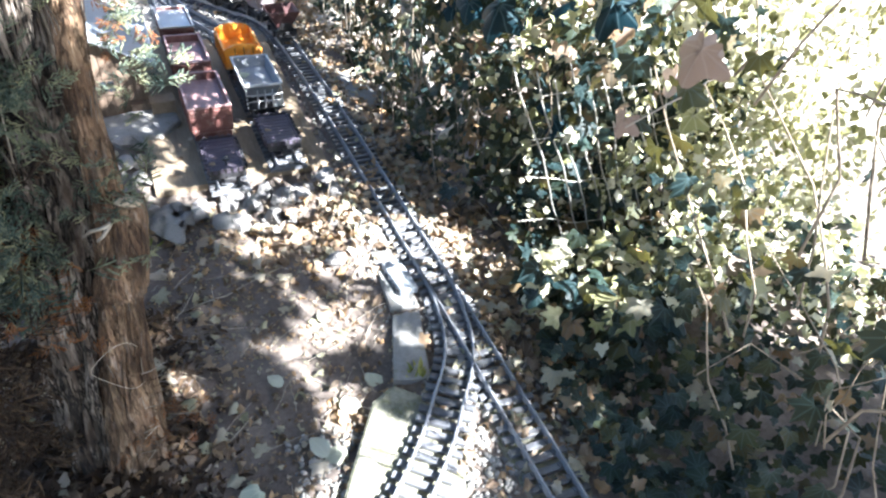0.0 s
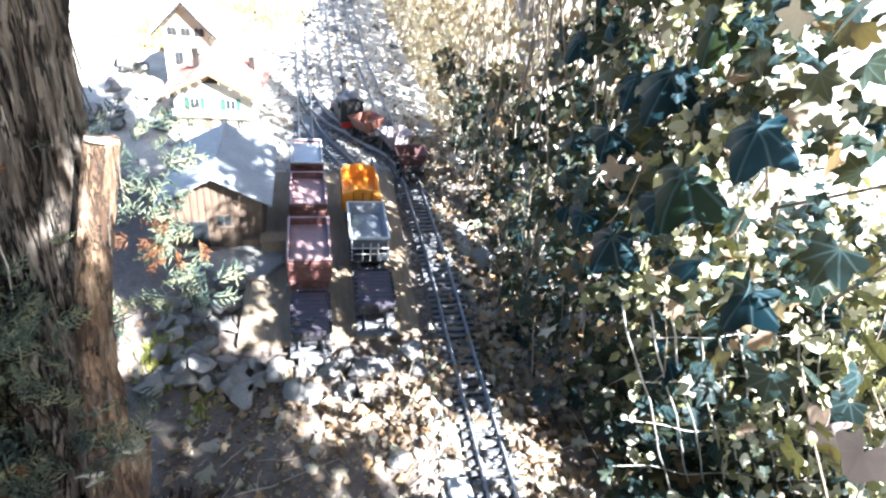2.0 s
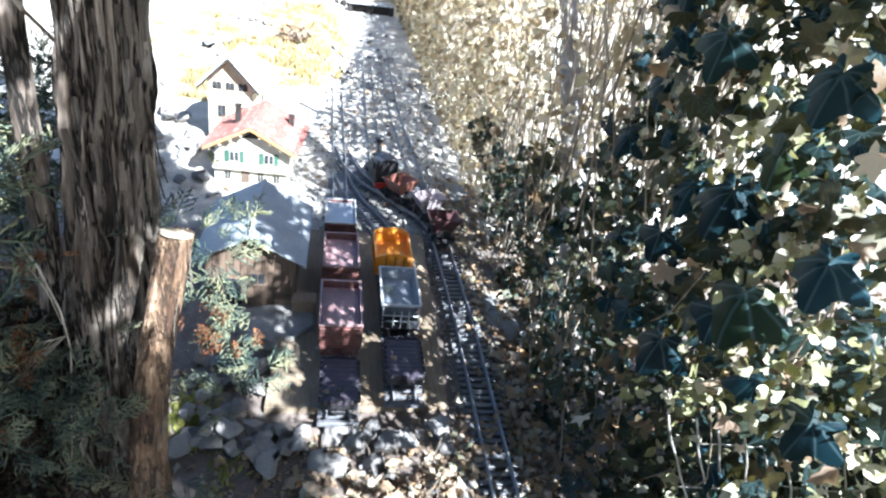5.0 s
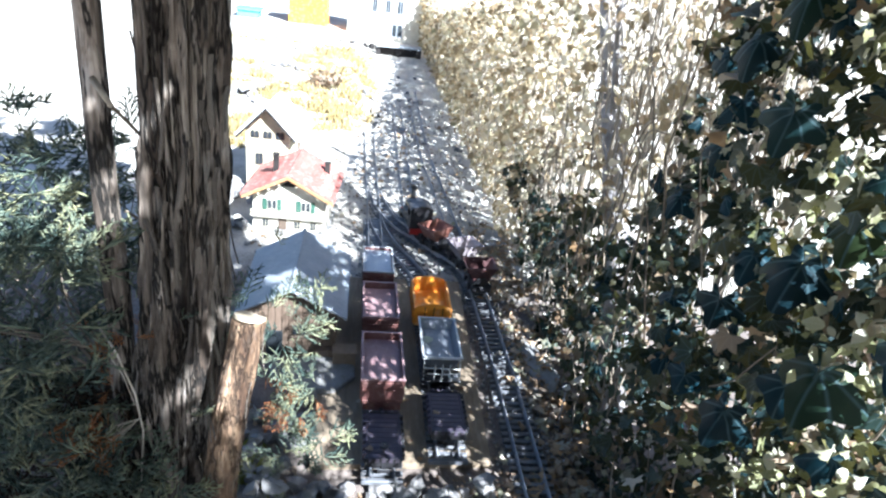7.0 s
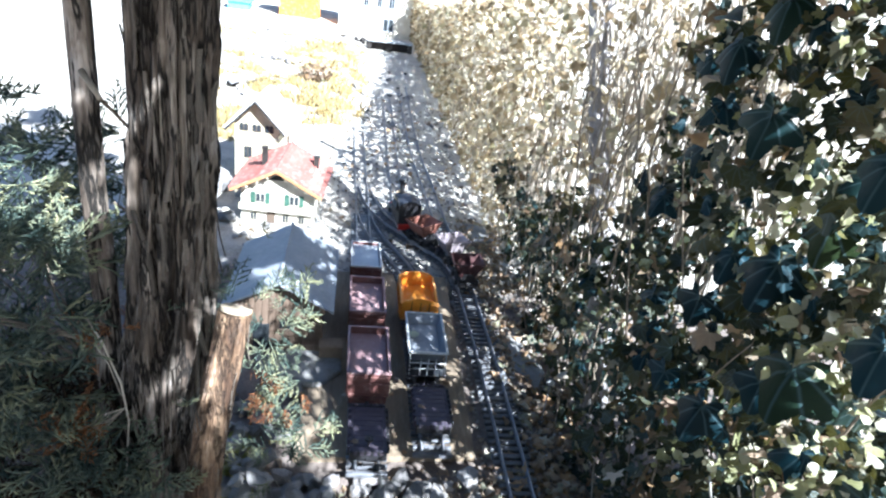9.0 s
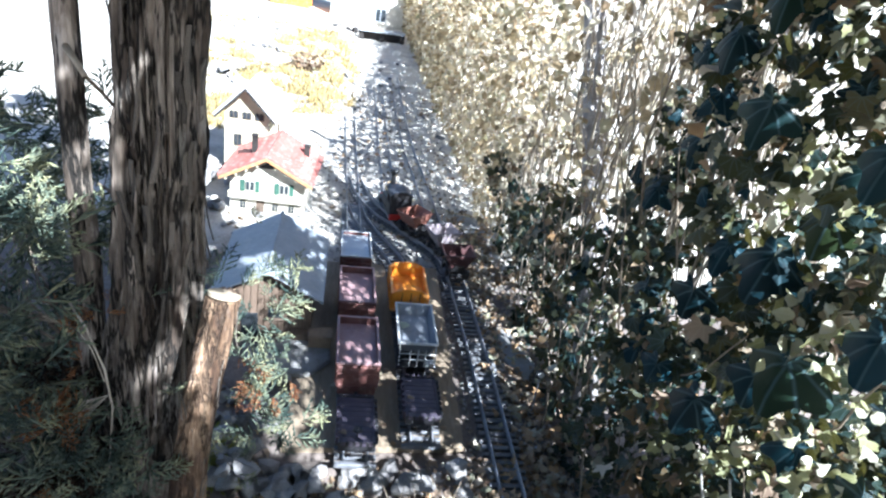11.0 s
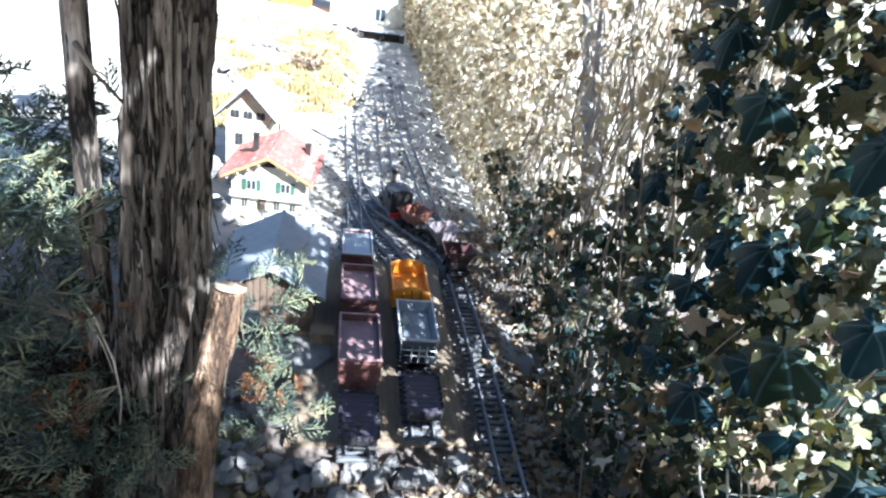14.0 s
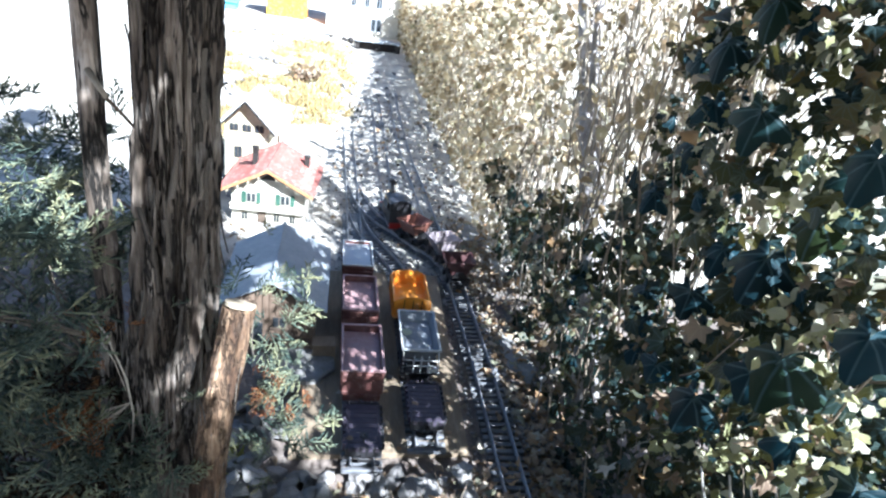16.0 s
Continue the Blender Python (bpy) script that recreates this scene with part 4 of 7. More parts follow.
def orange_wagon(m, hx, hy, top):
    t = root("gondola_wagon", m, "bright orange open wagon with arched ends and dark strips", "model wagon", "wagons parked on the sidings")
    floor_z = top - 0.028
    boxed("floor", (-hx + 0.003, hx - 0.003, -hy + 0.003, hy - 0.003, floor_z - 0.004, floor_z), M_ORANGE, t, "dusty orange floor")
    for s in (-1, 1):
        boxed("side", (s * hx - 0.002, s * hx + 0.002, -hy, hy, 0.03, top), M_ORANGE, t)
        boxed("rim", (s * hx - 0.003, s * hx + 0.003, -hy, hy, top, top + 0.003), M_ORANGE, t)
        bm = bm_new()
        arch = [(-hx, 0.03), (hx, 0.03), (hx, top)] + [(hx * math.cos(a) , top + 0.017 * math.sin(a)) for a in np.linspace(0.25, math.pi - 0.25, 9)] + [(-hx, top)]
        prism(bm, arch, s * (hy + 0.0005) - 0.002, s * (hy + 0.0005) + 0.002)
        e = part("end_wall", bm, M_ORANGE, t, "arched orange end")
        for x in (-0.022, 0.002, 0.026):
            boxed("strip", (x - 0.0014, x + 0.0014, min(s * (hy + 0.0025), s * (hy + 0.0042)), max(s * (hy + 0.0025), s * (hy + 0.0042)), 0.034, top + 0.008), M_ORANGE_DK, e, "dark strip")
        for i in range(6):
            y = -hy + 0.008 + i * (2 * hy - 0.016) / 5
            boxed("side_rib", (s * (hx + 0.003) - 0.0014, s * (hx + 0.003) + 0.0014, y - 0.0025, y + 0.0025, 0.032, top - 0.001), M_ORANGE, t)
    boxed("frame", (-0.026, 0.026, -hy + 0.003, hy - 0.003, 0.014, 0.03), M_BLACK, t)
    wheels(t, (-hy * 0.6, hy * 0.6))
    couplers(t, hy + 0.002)
    return t


def tub_wagon(m, label, tub_mat):
    """Short tip wagon: a V-shaped tub on a small frame."""
    t = root("tub_wagon", m, label, "model wagon", "tub wagons behind the engine")
    bm = bm_new()
    open_box(bm, 0.048, 0.041, 0.034, 0.08, 0.0025, 0.044, 0.022, 0.034)
    part("tub", bm, tub_mat, t)
    for s in (-1, 1):
        boxed("rim", (s * 0.048 - 0.002, s * 0.048 + 0.002, -0.043, 0.043, 0.077, 0.082), tub_mat, t)
        boxed("rim", (-0.046, 0.046, s * 0.041 - 0.002, s * 0.041 + 0.002, 0.077, 0.082), tub_mat, t)
        bm = bm_new()
        prism(bm, [(-0.03, 0.024), (0.03, 0.024), (0.012, 0.05), (-0.012, 0.05)], s * 0.043 - 0.002, s * 0.043 + 0.002)
        part("cradle", bm, M_BLACK, t)
        boxed("side_beam", (s * 0.026 - 0.003, s * 0.026 + 0.003, -0.055, 0.055, 0.014, 0.025), M_BLACK, t)
        boxed("end_beam", (-0.03, 0.03, s * 0.055 - 0.003, s * 0.055 + 0.003, 0.012, 0.026), M_BLACK, t)
    wheels(t, (-0.028, 0.028))
    couplers(t, 0.057)
    return t


def engine(m):
    t = root("steam_engine", m, "small black toy steam engine with curved cab roof and red frame", "model locomotive")
    boxed("frame", (-0.036, 0.036, -0.10, 0.115, 0.018, 0.034), M_RED, t, "red frame")
    boxed("footplate", (-0.044, 0.044, -0.098, 0.112, 0.034, 0.039), M_BLACK, t)
    for y in (-0.102, 0.117):
        boxed("buffer_beam", (-0.042, 0.042, y - 0.004, y + 0.004, 0.018, 0.04), M_RED, t, "red buffer beam")
    b = rod("boiler", (0, -0.03, 0.068), (0, 0.10, 0.068), 0.026, M_BLACK, t, seg=28)
    for y in (0.0, 0.04, 0.08):
        rod("boiler_band", (0, y - 0.002, 0.068), (0, y + 0.002, 0.068), 0.027, M_ROOFBLACK, t, seg=28)
    rod("smokebox_door", (0, 0.10, 0.068), (0, 0.106, 0.068), 0.022, M_ROOFBLACK, t, r1=0.018, seg=24)
    bm = bm_new()
    cyl(bm, (0, 0.08, 0.09), (0, 0.08, 0.138), 0.008, 0.010, 16)
    cyl(bm, (0, 0.08, 0.136), (0, 0.08, 0.154), 0.011, 0.021, 18)
    cyl(bm, (0, 0.08, 0.154), (0, 0.08, 0.162), 0.021, 0.016, 18)
    part("chimney", bm, M_BLACK, t, "flared black chimney")
    bm = bm_new()
    cyl(bm, (0, 0.03, 0.09), (0, 0.03, 0.105), 0.012, 0.011, 16)
    cyl(bm, (0, 0.03, 0.105), (0, 0.03, 0.112), 0.011, 0.004, 16)
    part("steam_dome", bm, M_BRASS, t, "brass steam dome")
    for s in (-1, 1):
        boxed("side_tank", (s * 0.034 - 0.009, s * 0.034 + 0.009, -0.028, 0.055, 0.039, 0.075), M_BLACK, t, bevel=0.002)
        # cab side with a window opening
        bm = bm_new()
        for dims in ((-0.098, -0.030, 0.039, 0.078), (-0.098, -0.086, 0.078, 0.12), (-0.042, -0.030, 0.078, 0.12), (-0.098, -0.030, 0.108, 0.122)):
            box(bm, s * 0.041 - 0.0015, s * 0.041 + 0.0015, *dims)
        part("cab_side", bm, M_BLACK, t)
        rod("handrail", (s * 0.028, -0.02, 0.082), (s * 0.028, 0.09, 0.082), 0.0012, M_BRASS, t)
        for y in (-0.062, 0.0, 0.06):
            again("wheel", WHEEL, t, pose(s * 0.022, y, 0.016, 0, 0, 0 if s > 0 else 180) @ Matrix.Diagonal((1, 1.15, 1.15, 1)))
        rod("cylinder", (s * 0.04, 0.075, 0.026), (s * 0.04, 0.108, 0.026), 0.011, M_BLACK, t)
        rod("side_rod", (s * 0.032, -0.062, 0.014), (s * 0.032, 0.075, 0.02), 0.002, M_RAIL, t)
    # cab front and back walls, with openings
    for y, low in ((-0.0965, 0.1125), (-0.031, 0.088)):
        bm = bm_new()
        box(bm, -0.0395, 0.0395, y - 0.0015, y + 0.0015, 0.039, low)
        for x0, x1 in ((-0.0395, -0.030), (-0.005, 0.005), (0.030, 0.0395)):
            box(bm, x0, x1, y - 0.0015, y + 0.0015, low, 0.12)
        box(bm, -0.0395, 0.0395, y - 0.0015, y + 0.0015, 0.112, 0.128)
        part("cab_wall", bm, M_BLACK, t)
    bm = bm_new()
    arc = [(0.047 * math.sin(a), 0.108 + 0.028 * math.cos(a)) for a in np.linspace(-1.25, 1.25, 15)]
    prism(bm, arc + [(x * 0.97, z - 0.003) for x, z in arc[::-1]], -0.106, -0.018)
    part("cab_roof", bm, M_ROOFBLACK, t, "curved dull black cab roof")
    rod("headlamp", (0, 0.112, 0.09), (0, 0.12, 0.09), 0.006, M_BRASS, t)
    couplers(t, 0.112, 0.022)
    return t


RAIL_TOP = 0.0202
flat_wagon(pose(0.149, 0.035, RAIL_TOP, 0, 0, 1), 0.037, 0.068, "dark purple-brown flat wagon with stake pockets and brake wheel", True)
gondola(pose(0.1425, 0.237, RAIL_TOP, 0, 0, 1.5), 0.046, 0.093, 0.093, "brown open gondola wagon with dusty mauve floor and pale rim")
gondola(pose(0.1365, 0.512, RAIL_TOP, 0, 0, 1.5), 0.045, 0.092, 0.082, "brown open gondola wagon, sunlit red patch inside")
gondola(pose(0.1285, 0.755, RAIL_TOP, 0, 0, 1.5), 0.043, 0.082, 0.080, "silver-grey open wagon with bright floor", 4, M_BROWN, M_SILVER, floor_drop=0.010, rim_mat=M_PALE)
flat_wagon(pose(0.288, 0.118, RAIL_TOP, 0, 0, 0.5), 0.038, 0.066, "dark flat wagon with pale stake pockets at one end")
grey_hopper(pose(0.284, 0.34, RAIL_TOP, 0, 0, 0.6), 0.046, -0.088, 0.09, 0.082)
orange_wagon(pose(0.276, 0.555, RAIL_TOP, 0, 0, 1.0), 0.048, 0.078, 0.080)


def route_pose(s):
    """A pose on the curved line, at a distance along it from its start."""
    pts, head = smooth_line(TRAIN_ROUTE, 0.002)
    i = int(s / 0.002)
    return pose(pts[i][0], pts[i][1], RAIL_TOP, 0, 0, math.degrees(head[i]) - 90)


TRAIN_AT = 0.092
tub_wagon(route_pose(TRAIN_AT), "red-brown tub wagon at the end of the train, darkened for shade", M_SHADED_TUB)
tub_wagon(route_pose(TRAIN_AT + 0.152), "mauve-grey tub wagon coupled in the middle of the train", M_GREY_TUB)
tub_wagon(route_pose(TRAIN_AT + 0.304), "sunlit red-brown tub wagon behind the engine", M_RED_TUB)
engine(route_pose(TRAIN_AT + 0.468) @ Matrix.Scale(0.92, 4))


def lamp_post():
    t = root("track_lamp", pose(0.558, 0.148, 0), "small white disc signal on a thin grey post by the hedge", "track signal")
    rod("post", (0, 0, -0.02), (0, 0, 0.105), 0.0018, M_RAIL, t)
    rod("base", (0, 0, -0.006), (0, 0, 0.006), 0.008, M_SLEEPER, t)
    bm = bm_new()
    cyl(bm, (0, 0.002, 0.113), (0, -0.002, 0.113), 0.011, 0.011, 20)
    part("disc", bm, M_BLACK, t, "dark round head")
    rod("lens", (0.0, -0.002, 0.113), (0.0, -0.004, 0.113), 0.008, M_PALE, t, "white face")


lamp_post()


def point_motor():
    t = root("point_motor", pose(0.394, -0.425, 0.0045, 0, 0, 4), "grey-blue point motor box beside the turnout", "switch box")
    boxed("case", (-0.016, 0.02, -0.045, 0.045, 0.0, 0.014), M_GREYROOF, t, bevel=0.002)
    for k in range(4):
        boxed("rib", (-0.019, -0.0155, -0.036 + 0.018 * k, -0.028 + 0.018 * k, 0.0, 0.008), M_SLEEPER, t)
    boxed("tie_bar", (0.02, 0.062, 0.028, 0.034, 0.001, 0.004), M_SLEEPER, t)


point_motor()


# ---- model houses ----
def gable_walls(bm, x0, x1, y0, y1, z0, eave, ridge_x, ridge):
    prism(bm, [(x0, z0), (x1, z0), (x1, eave), (ridge_x, ridge), (x0, eave)], y0, y1)


def roof_slope(name, xr, zr, xe, ze, y0, y1, thick, material, parent, rows=0, label="", tile_mat=None):
    """One roof slope from ridge to eave, with raised tile rows where wanted."""
    d = Vector((xe - xr, 0, ze - zr))
    n = Vector((-d.z, 0, d.x)).normalized()
    if n.z < 0:
        n = -n
    bm = bm_new()
    a, b = Vector((xr, 0, zr)), Vector((xe, 0, ze))
    prism(bm, [(a.x, a.z), (b.x, b.z), ((b + n * thick).x, (b + n * thick).z), ((a + n * thick).x, (a + n * thick).z)], y0, y1)
    ob = part(name, bm, material, parent, label)
    for k in range(rows):
        bm = bm_new()
        p, q = a + d * (k / rows) + n * thick, a + d * ((k + 1.08) / rows) + n * (thick + 0.0028)
        prism(bm, [(p.x, p.z), (q.x, q.z), ((q + n * 0.002).x, (q + n * 0.002).z), ((p + n * 0.0008).x, (p + n * 0.0008).z)], y0 + 0.001, y1 - 0.001)
        part("tile_course", bm, tile_mat or material, ob)
    return ob


def model_window(parent, x, z, w, h, y, frame_mat, shutters=None, arched=False):
    win = boxed("window", (x - w / 2, x + w / 2, y - 0.002, y + 0.004, z, z + h), frame_mat, parent, "small framed window")
    for s in (-1, 1):
        boxed("pane", (x + s * w * 0.23 - w * 0.18, x + s * w * 0.23 + w * 0.18, y - 0.0035, y - 0.0005, z + h * 0.08, z + h * 0.92), M_DARKPANE, win, "dark pane", bevel=0)
        if arched:
            bm = bm_new()
            prism(bm, [(x + s * w * 0.23 + w * 0.2 * math.cos(a), z + h * 0.9 + w * 0.22 * math.sin(a)) for a in np.linspace(0, math.pi, 9)], y - 0.0034, y - 0.0004)
            part("arch", bm, M_DARKPANE, win, "dark arched head")
        if shutters:
            boxed("shutter", (x + s * (w * 0.5 + 0.008) - 0.007, x + s * (w * 0.5 + 0.008) + 0.007, y - 0.004, y - 0.0005, z - 0.002, z + h + 0.002), shutters, win, "green shutter", bevel=0)
    return win


def shed():
    t = root("model_shed", pose(-0.084, 0.535, 0, 0, 0, 1), "brown wooden goods shed with plain grey roof", "model building")
    xr, zr, ze = 0.0, 0.200, 0.130
    hw, y0, y1 = 0.108, -0.15, 0.15
    bm = bm_new()
    gable_walls(bm, -hw, hw, y0, y1, -0.006, 0.135, 0.0, 0.19)
    w = part("wall", bm, M_WOODWALL, t)
    for k in range(13):
        x = -hw + 0.008 + k * (2 * hw - 0.016) / 12
        top = 0.19 - abs(x) / hw * 0.055
        boxed("wall_plank", (x - 0.007, x + 0.007, y0 - 0.003, y0 - 0.0004, -0.004, top), M_WOODWALL, w, bevel=0.0004)
    roof_slope("roof", xr, zr, 0.131, ze, -0.185, 0.165, 0.004, M_GREYROOF, t, label="smooth grey roof slope")
    roof_slope("roof", xr, zr, -0.131, ze, -0.185, 0.165, 0.004, M_GREYROOF, t, label="smooth grey roof slope")
    rod("ridge_cap", (0, -0.187, zr + 0.004), (0, 0.167, zr + 0.004), 0.005, M_GREYROOF, t, seg=10)
    bm = bm_new()
    box(bm, 0.127, 0.135, -0.185, 0.165, ze - 0.002, ze + 0.004)
    part("gutter", bm, M_GREYROOF, t)
    model_window(t, 0.018, 0.06, 0.036, 0.03, y0 - 0.003, M_TIMBER)
    boxed("door", (-0.062, -0.022, y0 - 0.005, y0 - 0.0005, -0.004, 0.07), M_DARKPANE, t, "dark open doorway")
    boxed("sill", (-0.005, 0.041, y0 - 0.008, y0 - 0.001, 0.053, 0.058), M_TIMBER, t)
    rod("bracket", (0.05, y0, 0.11), (0.06, -0.18, 0.155), 0.002, M_TIMBER, t)
    boxed("platform", (0.06, 0.125, -0.175, -0.152, -0.006, 0.03), M_WOODWALL, t)


shed()


def loading_crate():
    t = root("crate", pose(0.052, 0.355, 0.0005, 0, 0, 2), "plain brown box standing beside the shed wall", "box")
    boxed("case", (-0.028, 0.028, -0.02, 0.02, 0.0, 0.04), M_TANBOX, t, bevel=0.0015)
    boxed("lid", (-0.03, 0.03, -0.022, 0.022, 0.04, 0.044), M_TANBOX, t, bevel=0.001)


loading_crate()


def station():
    t = root("model_station", pose(-0.178, 1.26, 0, 0, 0, -3), "white model station with red tiled roof and green shutters", "model building")
    hw, y0, y1 = 0.125, -0.13, 0.13
    bm = bm_new()
    gable_walls(bm, -hw, hw, y0, y1, -0.006, 0.135, 0.0, 0.205)
    part("wall", bm, M_PLASTER, t)
    for s in (-1, 1):
        roof_slope("roof", 0.0, 0.212, s * 0.155, 0.13, -0.165, 0.155, 0.005, M_REDTILE, t, 9, "red tiled roof slope")
        bm = bm_new()
        d = s * 0.155
        prism(bm, [(0, 0.205), (0, 0.215), (d, 0.133), (d, 0.123)], -0.168, -0.163)
        part("bargeboard", bm, M_OCHRE, t, "ochre bargeboard")
        for k in range(4):
            x = s * (0.03 + 0.035 * k)
            boxed("rafter_end", (x - 0.003, x + 0.003, -0.162, -0.13, 0.205 - abs(x) * 0.53 - 0.012, 0.205 - abs(x) * 0.53 - 0.003), M_CREAM, t, bevel=0)
    rod("ridge_tile", (0, -0.165, 0.217), (0, 0.155, 0.217), 0.006, M_REDTILE, t, seg=10)
    bm = bm_new()
    prism(bm, [(-0.03, 0.168), (0.03, 0.168), (0.0, 0.190)], y0 - 0.004, y0 - 0.0005)
    part("gable_vent", bm, M_NEARBLACK, t, "dark timber gable")
    for x in (-0.058, 0.058):
        model_window(t, x, 0.08, 0.034, 0.036, y0 - 0.001, M_PLASTER, M_GREEN)
    boxed("balcony", (-hw - 0.004, hw + 0.004, y0 - 0.02, y0 - 0.0005, 0.055, 0.062), M_PLASTER, t, "white balcony floor")
    for k in range(15):
        x = -hw + k * 2 * hw / 14
        boxed("baluster", (x - 0.002, x + 0.002, y0 - 0.02, y0 - 0.017, 0.062, 0.075), M_CREAM, t, bevel=0)
    boxed("hand_rail", (-hw - 0.004, hw + 0.004, y0 - 0.021, y0 - 0.016, 0.075, 0.079), M_CREAM, t)
    for x in (-0.08, 0.03, 0.085):
        model_window(t, x, 0.012, 0.022, 0.032, y0 - 0.001, M_CREAM)
    boxed("door", (-0.035, -0.008, y0 - 0.004, y0 - 0.0005, -0.002, 0.046), M_TIMBER, t, "dark wooden door")
    boxed("plinth", (-hw - 0.012, hw + 0.012, y0 - 0.03, y1 + 0.01, -0.012, 0.006), M_SLAB, t)
    for x, y, h in ((-0.065, -0.03, 0.245), (0.105, 0.06, 0.2)):
        c = boxed("chimney", (x - 0.009, x + 0.009, y - 0.009, y + 0.009, 0.14, h), M_NEARBLACK, t, "dark chimney", bevel=0.001)
        boxed("cap", (x - 0.011, x + 0.011, y - 0.011, y + 0.011, h, h + 0.005), M_NEARBLACK, c)


station()


def white_house():
    t = root("model_house", pose(-0.300, 1.58, 0, 0, 0, -4), "tall white model house with pale roof and arched windows", "model building")
    hw, y0, y1 = 0.082, -0.125, 0.095
    bm = bm_new()
    gable_walls(bm, -hw, hw, y0, y1, -0.01, 0.262, 0.0, 0.348)
    part("wall", bm, M_CREAM, t)
    for s in (-1, 1):
        roof_slope("roof", 0.0, 0.356, s * 0.112, 0.240, -0.158, 0.11, 0.005, M_PALE, t, 6, "pale grey roof slope")
        for y in (-0.15, 0.07):
            rod("eave_bracket", (s * hw, y, 0.225), (s * 0.1, y, 0.255), 0.002, M_TIMBER, t)
        bm = bm_new()
        prism(bm, [(0, 0.347), (0, 0.3575), (s * 0.112, 0.2415), (s * 0.112, 0.230)], -0.161, -0.157)
        part("bargeboard", bm, M_NEARBLACK, t, "dark bargeboard")
    for x in (-0.048, 0.0, 0.047):
        model_window(t, x, 0.232, 0.034, 0.024, y0 - 0.001, M_TIMBER, arched=True)
    for x in (-0.032, 0.047):
        model_window(t, x, 0.125, 0.030, 0.045, y0 - 0.001, M_TIMBER, arched=True)
    for x in (-0.045, 0.045):
        model_window(t, x, 0.03, 0.026, 0.045, y0 - 0.001, M_NEARBLACK)
    boxed("string_course", (-hw - 0.002, hw + 0.002, y0 - 0.003, y0 - 0.0003, 0.205, 0.212), M_PLASTER, t)
    # low wing on the sunny side
    bm = bm_new()
    gable_walls(bm, hw + 0.0005, hw + 0.10, y0 + 0.03, y1 - 0.02, -0.01, 0.15, hw + 0.05, 0.17)
    w = part("wing", bm, M_PLASTER, t, "white low wing")
    for s in (-1, 1):
        roof_slope("wing_roof", hw + 0.05, 0.178, hw + 0.05 + s * 0.06, 0.148, y0 + 0.015, y1 - 0.01, 0.004, M_PALE, w)
    rod("flue", (hw + 0.028, y0 + 0.05, 0.15), (hw + 0.028, y0 + 0.05, 0.215), 0.0045, M_TIMBER, w)


white_house()


def potted_bush():
    t = root("potted_bush", pose(-0.03, 0.80, -0.004), "small rounded yellowish bush in a dark clay pot", "plant pot")
    bm = bm_new()
    cyl(bm, (0, 0, 0), (0, 0, 0.03), 0.017, 0.024, 18)
    cyl(bm, (0, 0, 0.03), (0, 0, 0.035), 0.026, 0.026, 18)
    part("pot", bm, M_CLAY, t)
    n = 160
    d = RNG.randn(n, 3)
    d /= np.linalg.norm(d, axis=1)[:, None]
    pos = d * RNG.uniform(0.012, 0.032, (n, 1)) + [0, 0, 0.055]
    scatter("leaves", OVAL, placed(pos, d + RNG.randn(n, 3) * 0.4, RNG.randn(n, 3), RNG.uniform(0.010, 0.018, n)), M_HEDGELEAF, t)


potted_bush()


# ---- far end of the garden railway ----
def far_building(m, w, d, h, wall, roof, label, windows, name="model_house", win_mat=None):
    t = root(name, m, label, "model building")
    bm = bm_new()
    box(bm, -w / 2, w / 2, 0, d, -0.05, h)
    part("wall", bm, wall, t)
    boxed("roof", (-w / 2 - 0.02, w / 2 + 0.02, -0.02, d + 0.02, h, h + 0.02), roof, t, bevel=0.003)
    for x, z, ww, hh in windows:
        model_window(t, x, z, ww, hh, -0.002, win_mat or M_GREYROOF)
    return t


far_building(pose(0.13, 5.85, 0), 0.72, 0.5, 0.58, M_PLASTER, M_GREYROOF, "white model house with grey shuttered windows", [(-0.10, 0.27, 0.05, 0.13), (0.03, 0.27, 0.05, 0.13), (0.15, 0.27, 0.06, 0.13), (0.13, 0.05, 0.11, 0.13)])
t_ware = far_building(pose(-0.615, 5.85, 0.075), 0.37, 0.3, 0.4, M_ORANGE, M_TIMBER, "orange model goods building on dark stilts", [], "model_warehouse")
for gx in (-0.16, -0.05, 0.06, 0.16):
    boxed("stilt", (gx - 0.02, gx + 0.02, 0.0, 0.28, -0.10, -0.045), M_TIMBER, t_ware)
far_building(pose(-1.2, 5.9, 0), 0.2, 0.2, 0.15, M_BLUE, M_BLUE, "small bright blue model kiosk", [], "model_kiosk")


def far_edging():
    t = root("edging_wall", pose(-0.55, 5.12, 0, 0, 0, 11), "pale coping across the far end, over dark stones standing in for plants", "low wall")
    rng = random.Random(3)
    x = -1.05
    # near-black stones added in place of the dark plants below the coping
    while x < 0.66:
        w = rng.uniform(0.06, 0.13)
        again("stone", DARK_ROCKS[rng.randrange(4)], t, pose(x, -0.05 + rng.uniform(-0.02, 0.02), 0.03, 0, 0, rng.uniform(-20, 20)) @ Matrix.Diagonal((w, 0.1, 0.13, 1)))
        x += w * 0.8
    x = -1.05
    while x < 0.66:
        w = rng.uniform(0.12, 0.22)
        boxed("coping", (x, x + w - 0.006, 0.0, 0.07, 0.068 + rng.uniform(0, 0.006), 0.092), M_PALE, t, "pale coping slab", bevel=0.006)
        x += w


DARK_ROCKS = [rock_mesh("stone", 40 + s, M_NEARBLACK, 0.9) for s in range(4)]
far_edging()


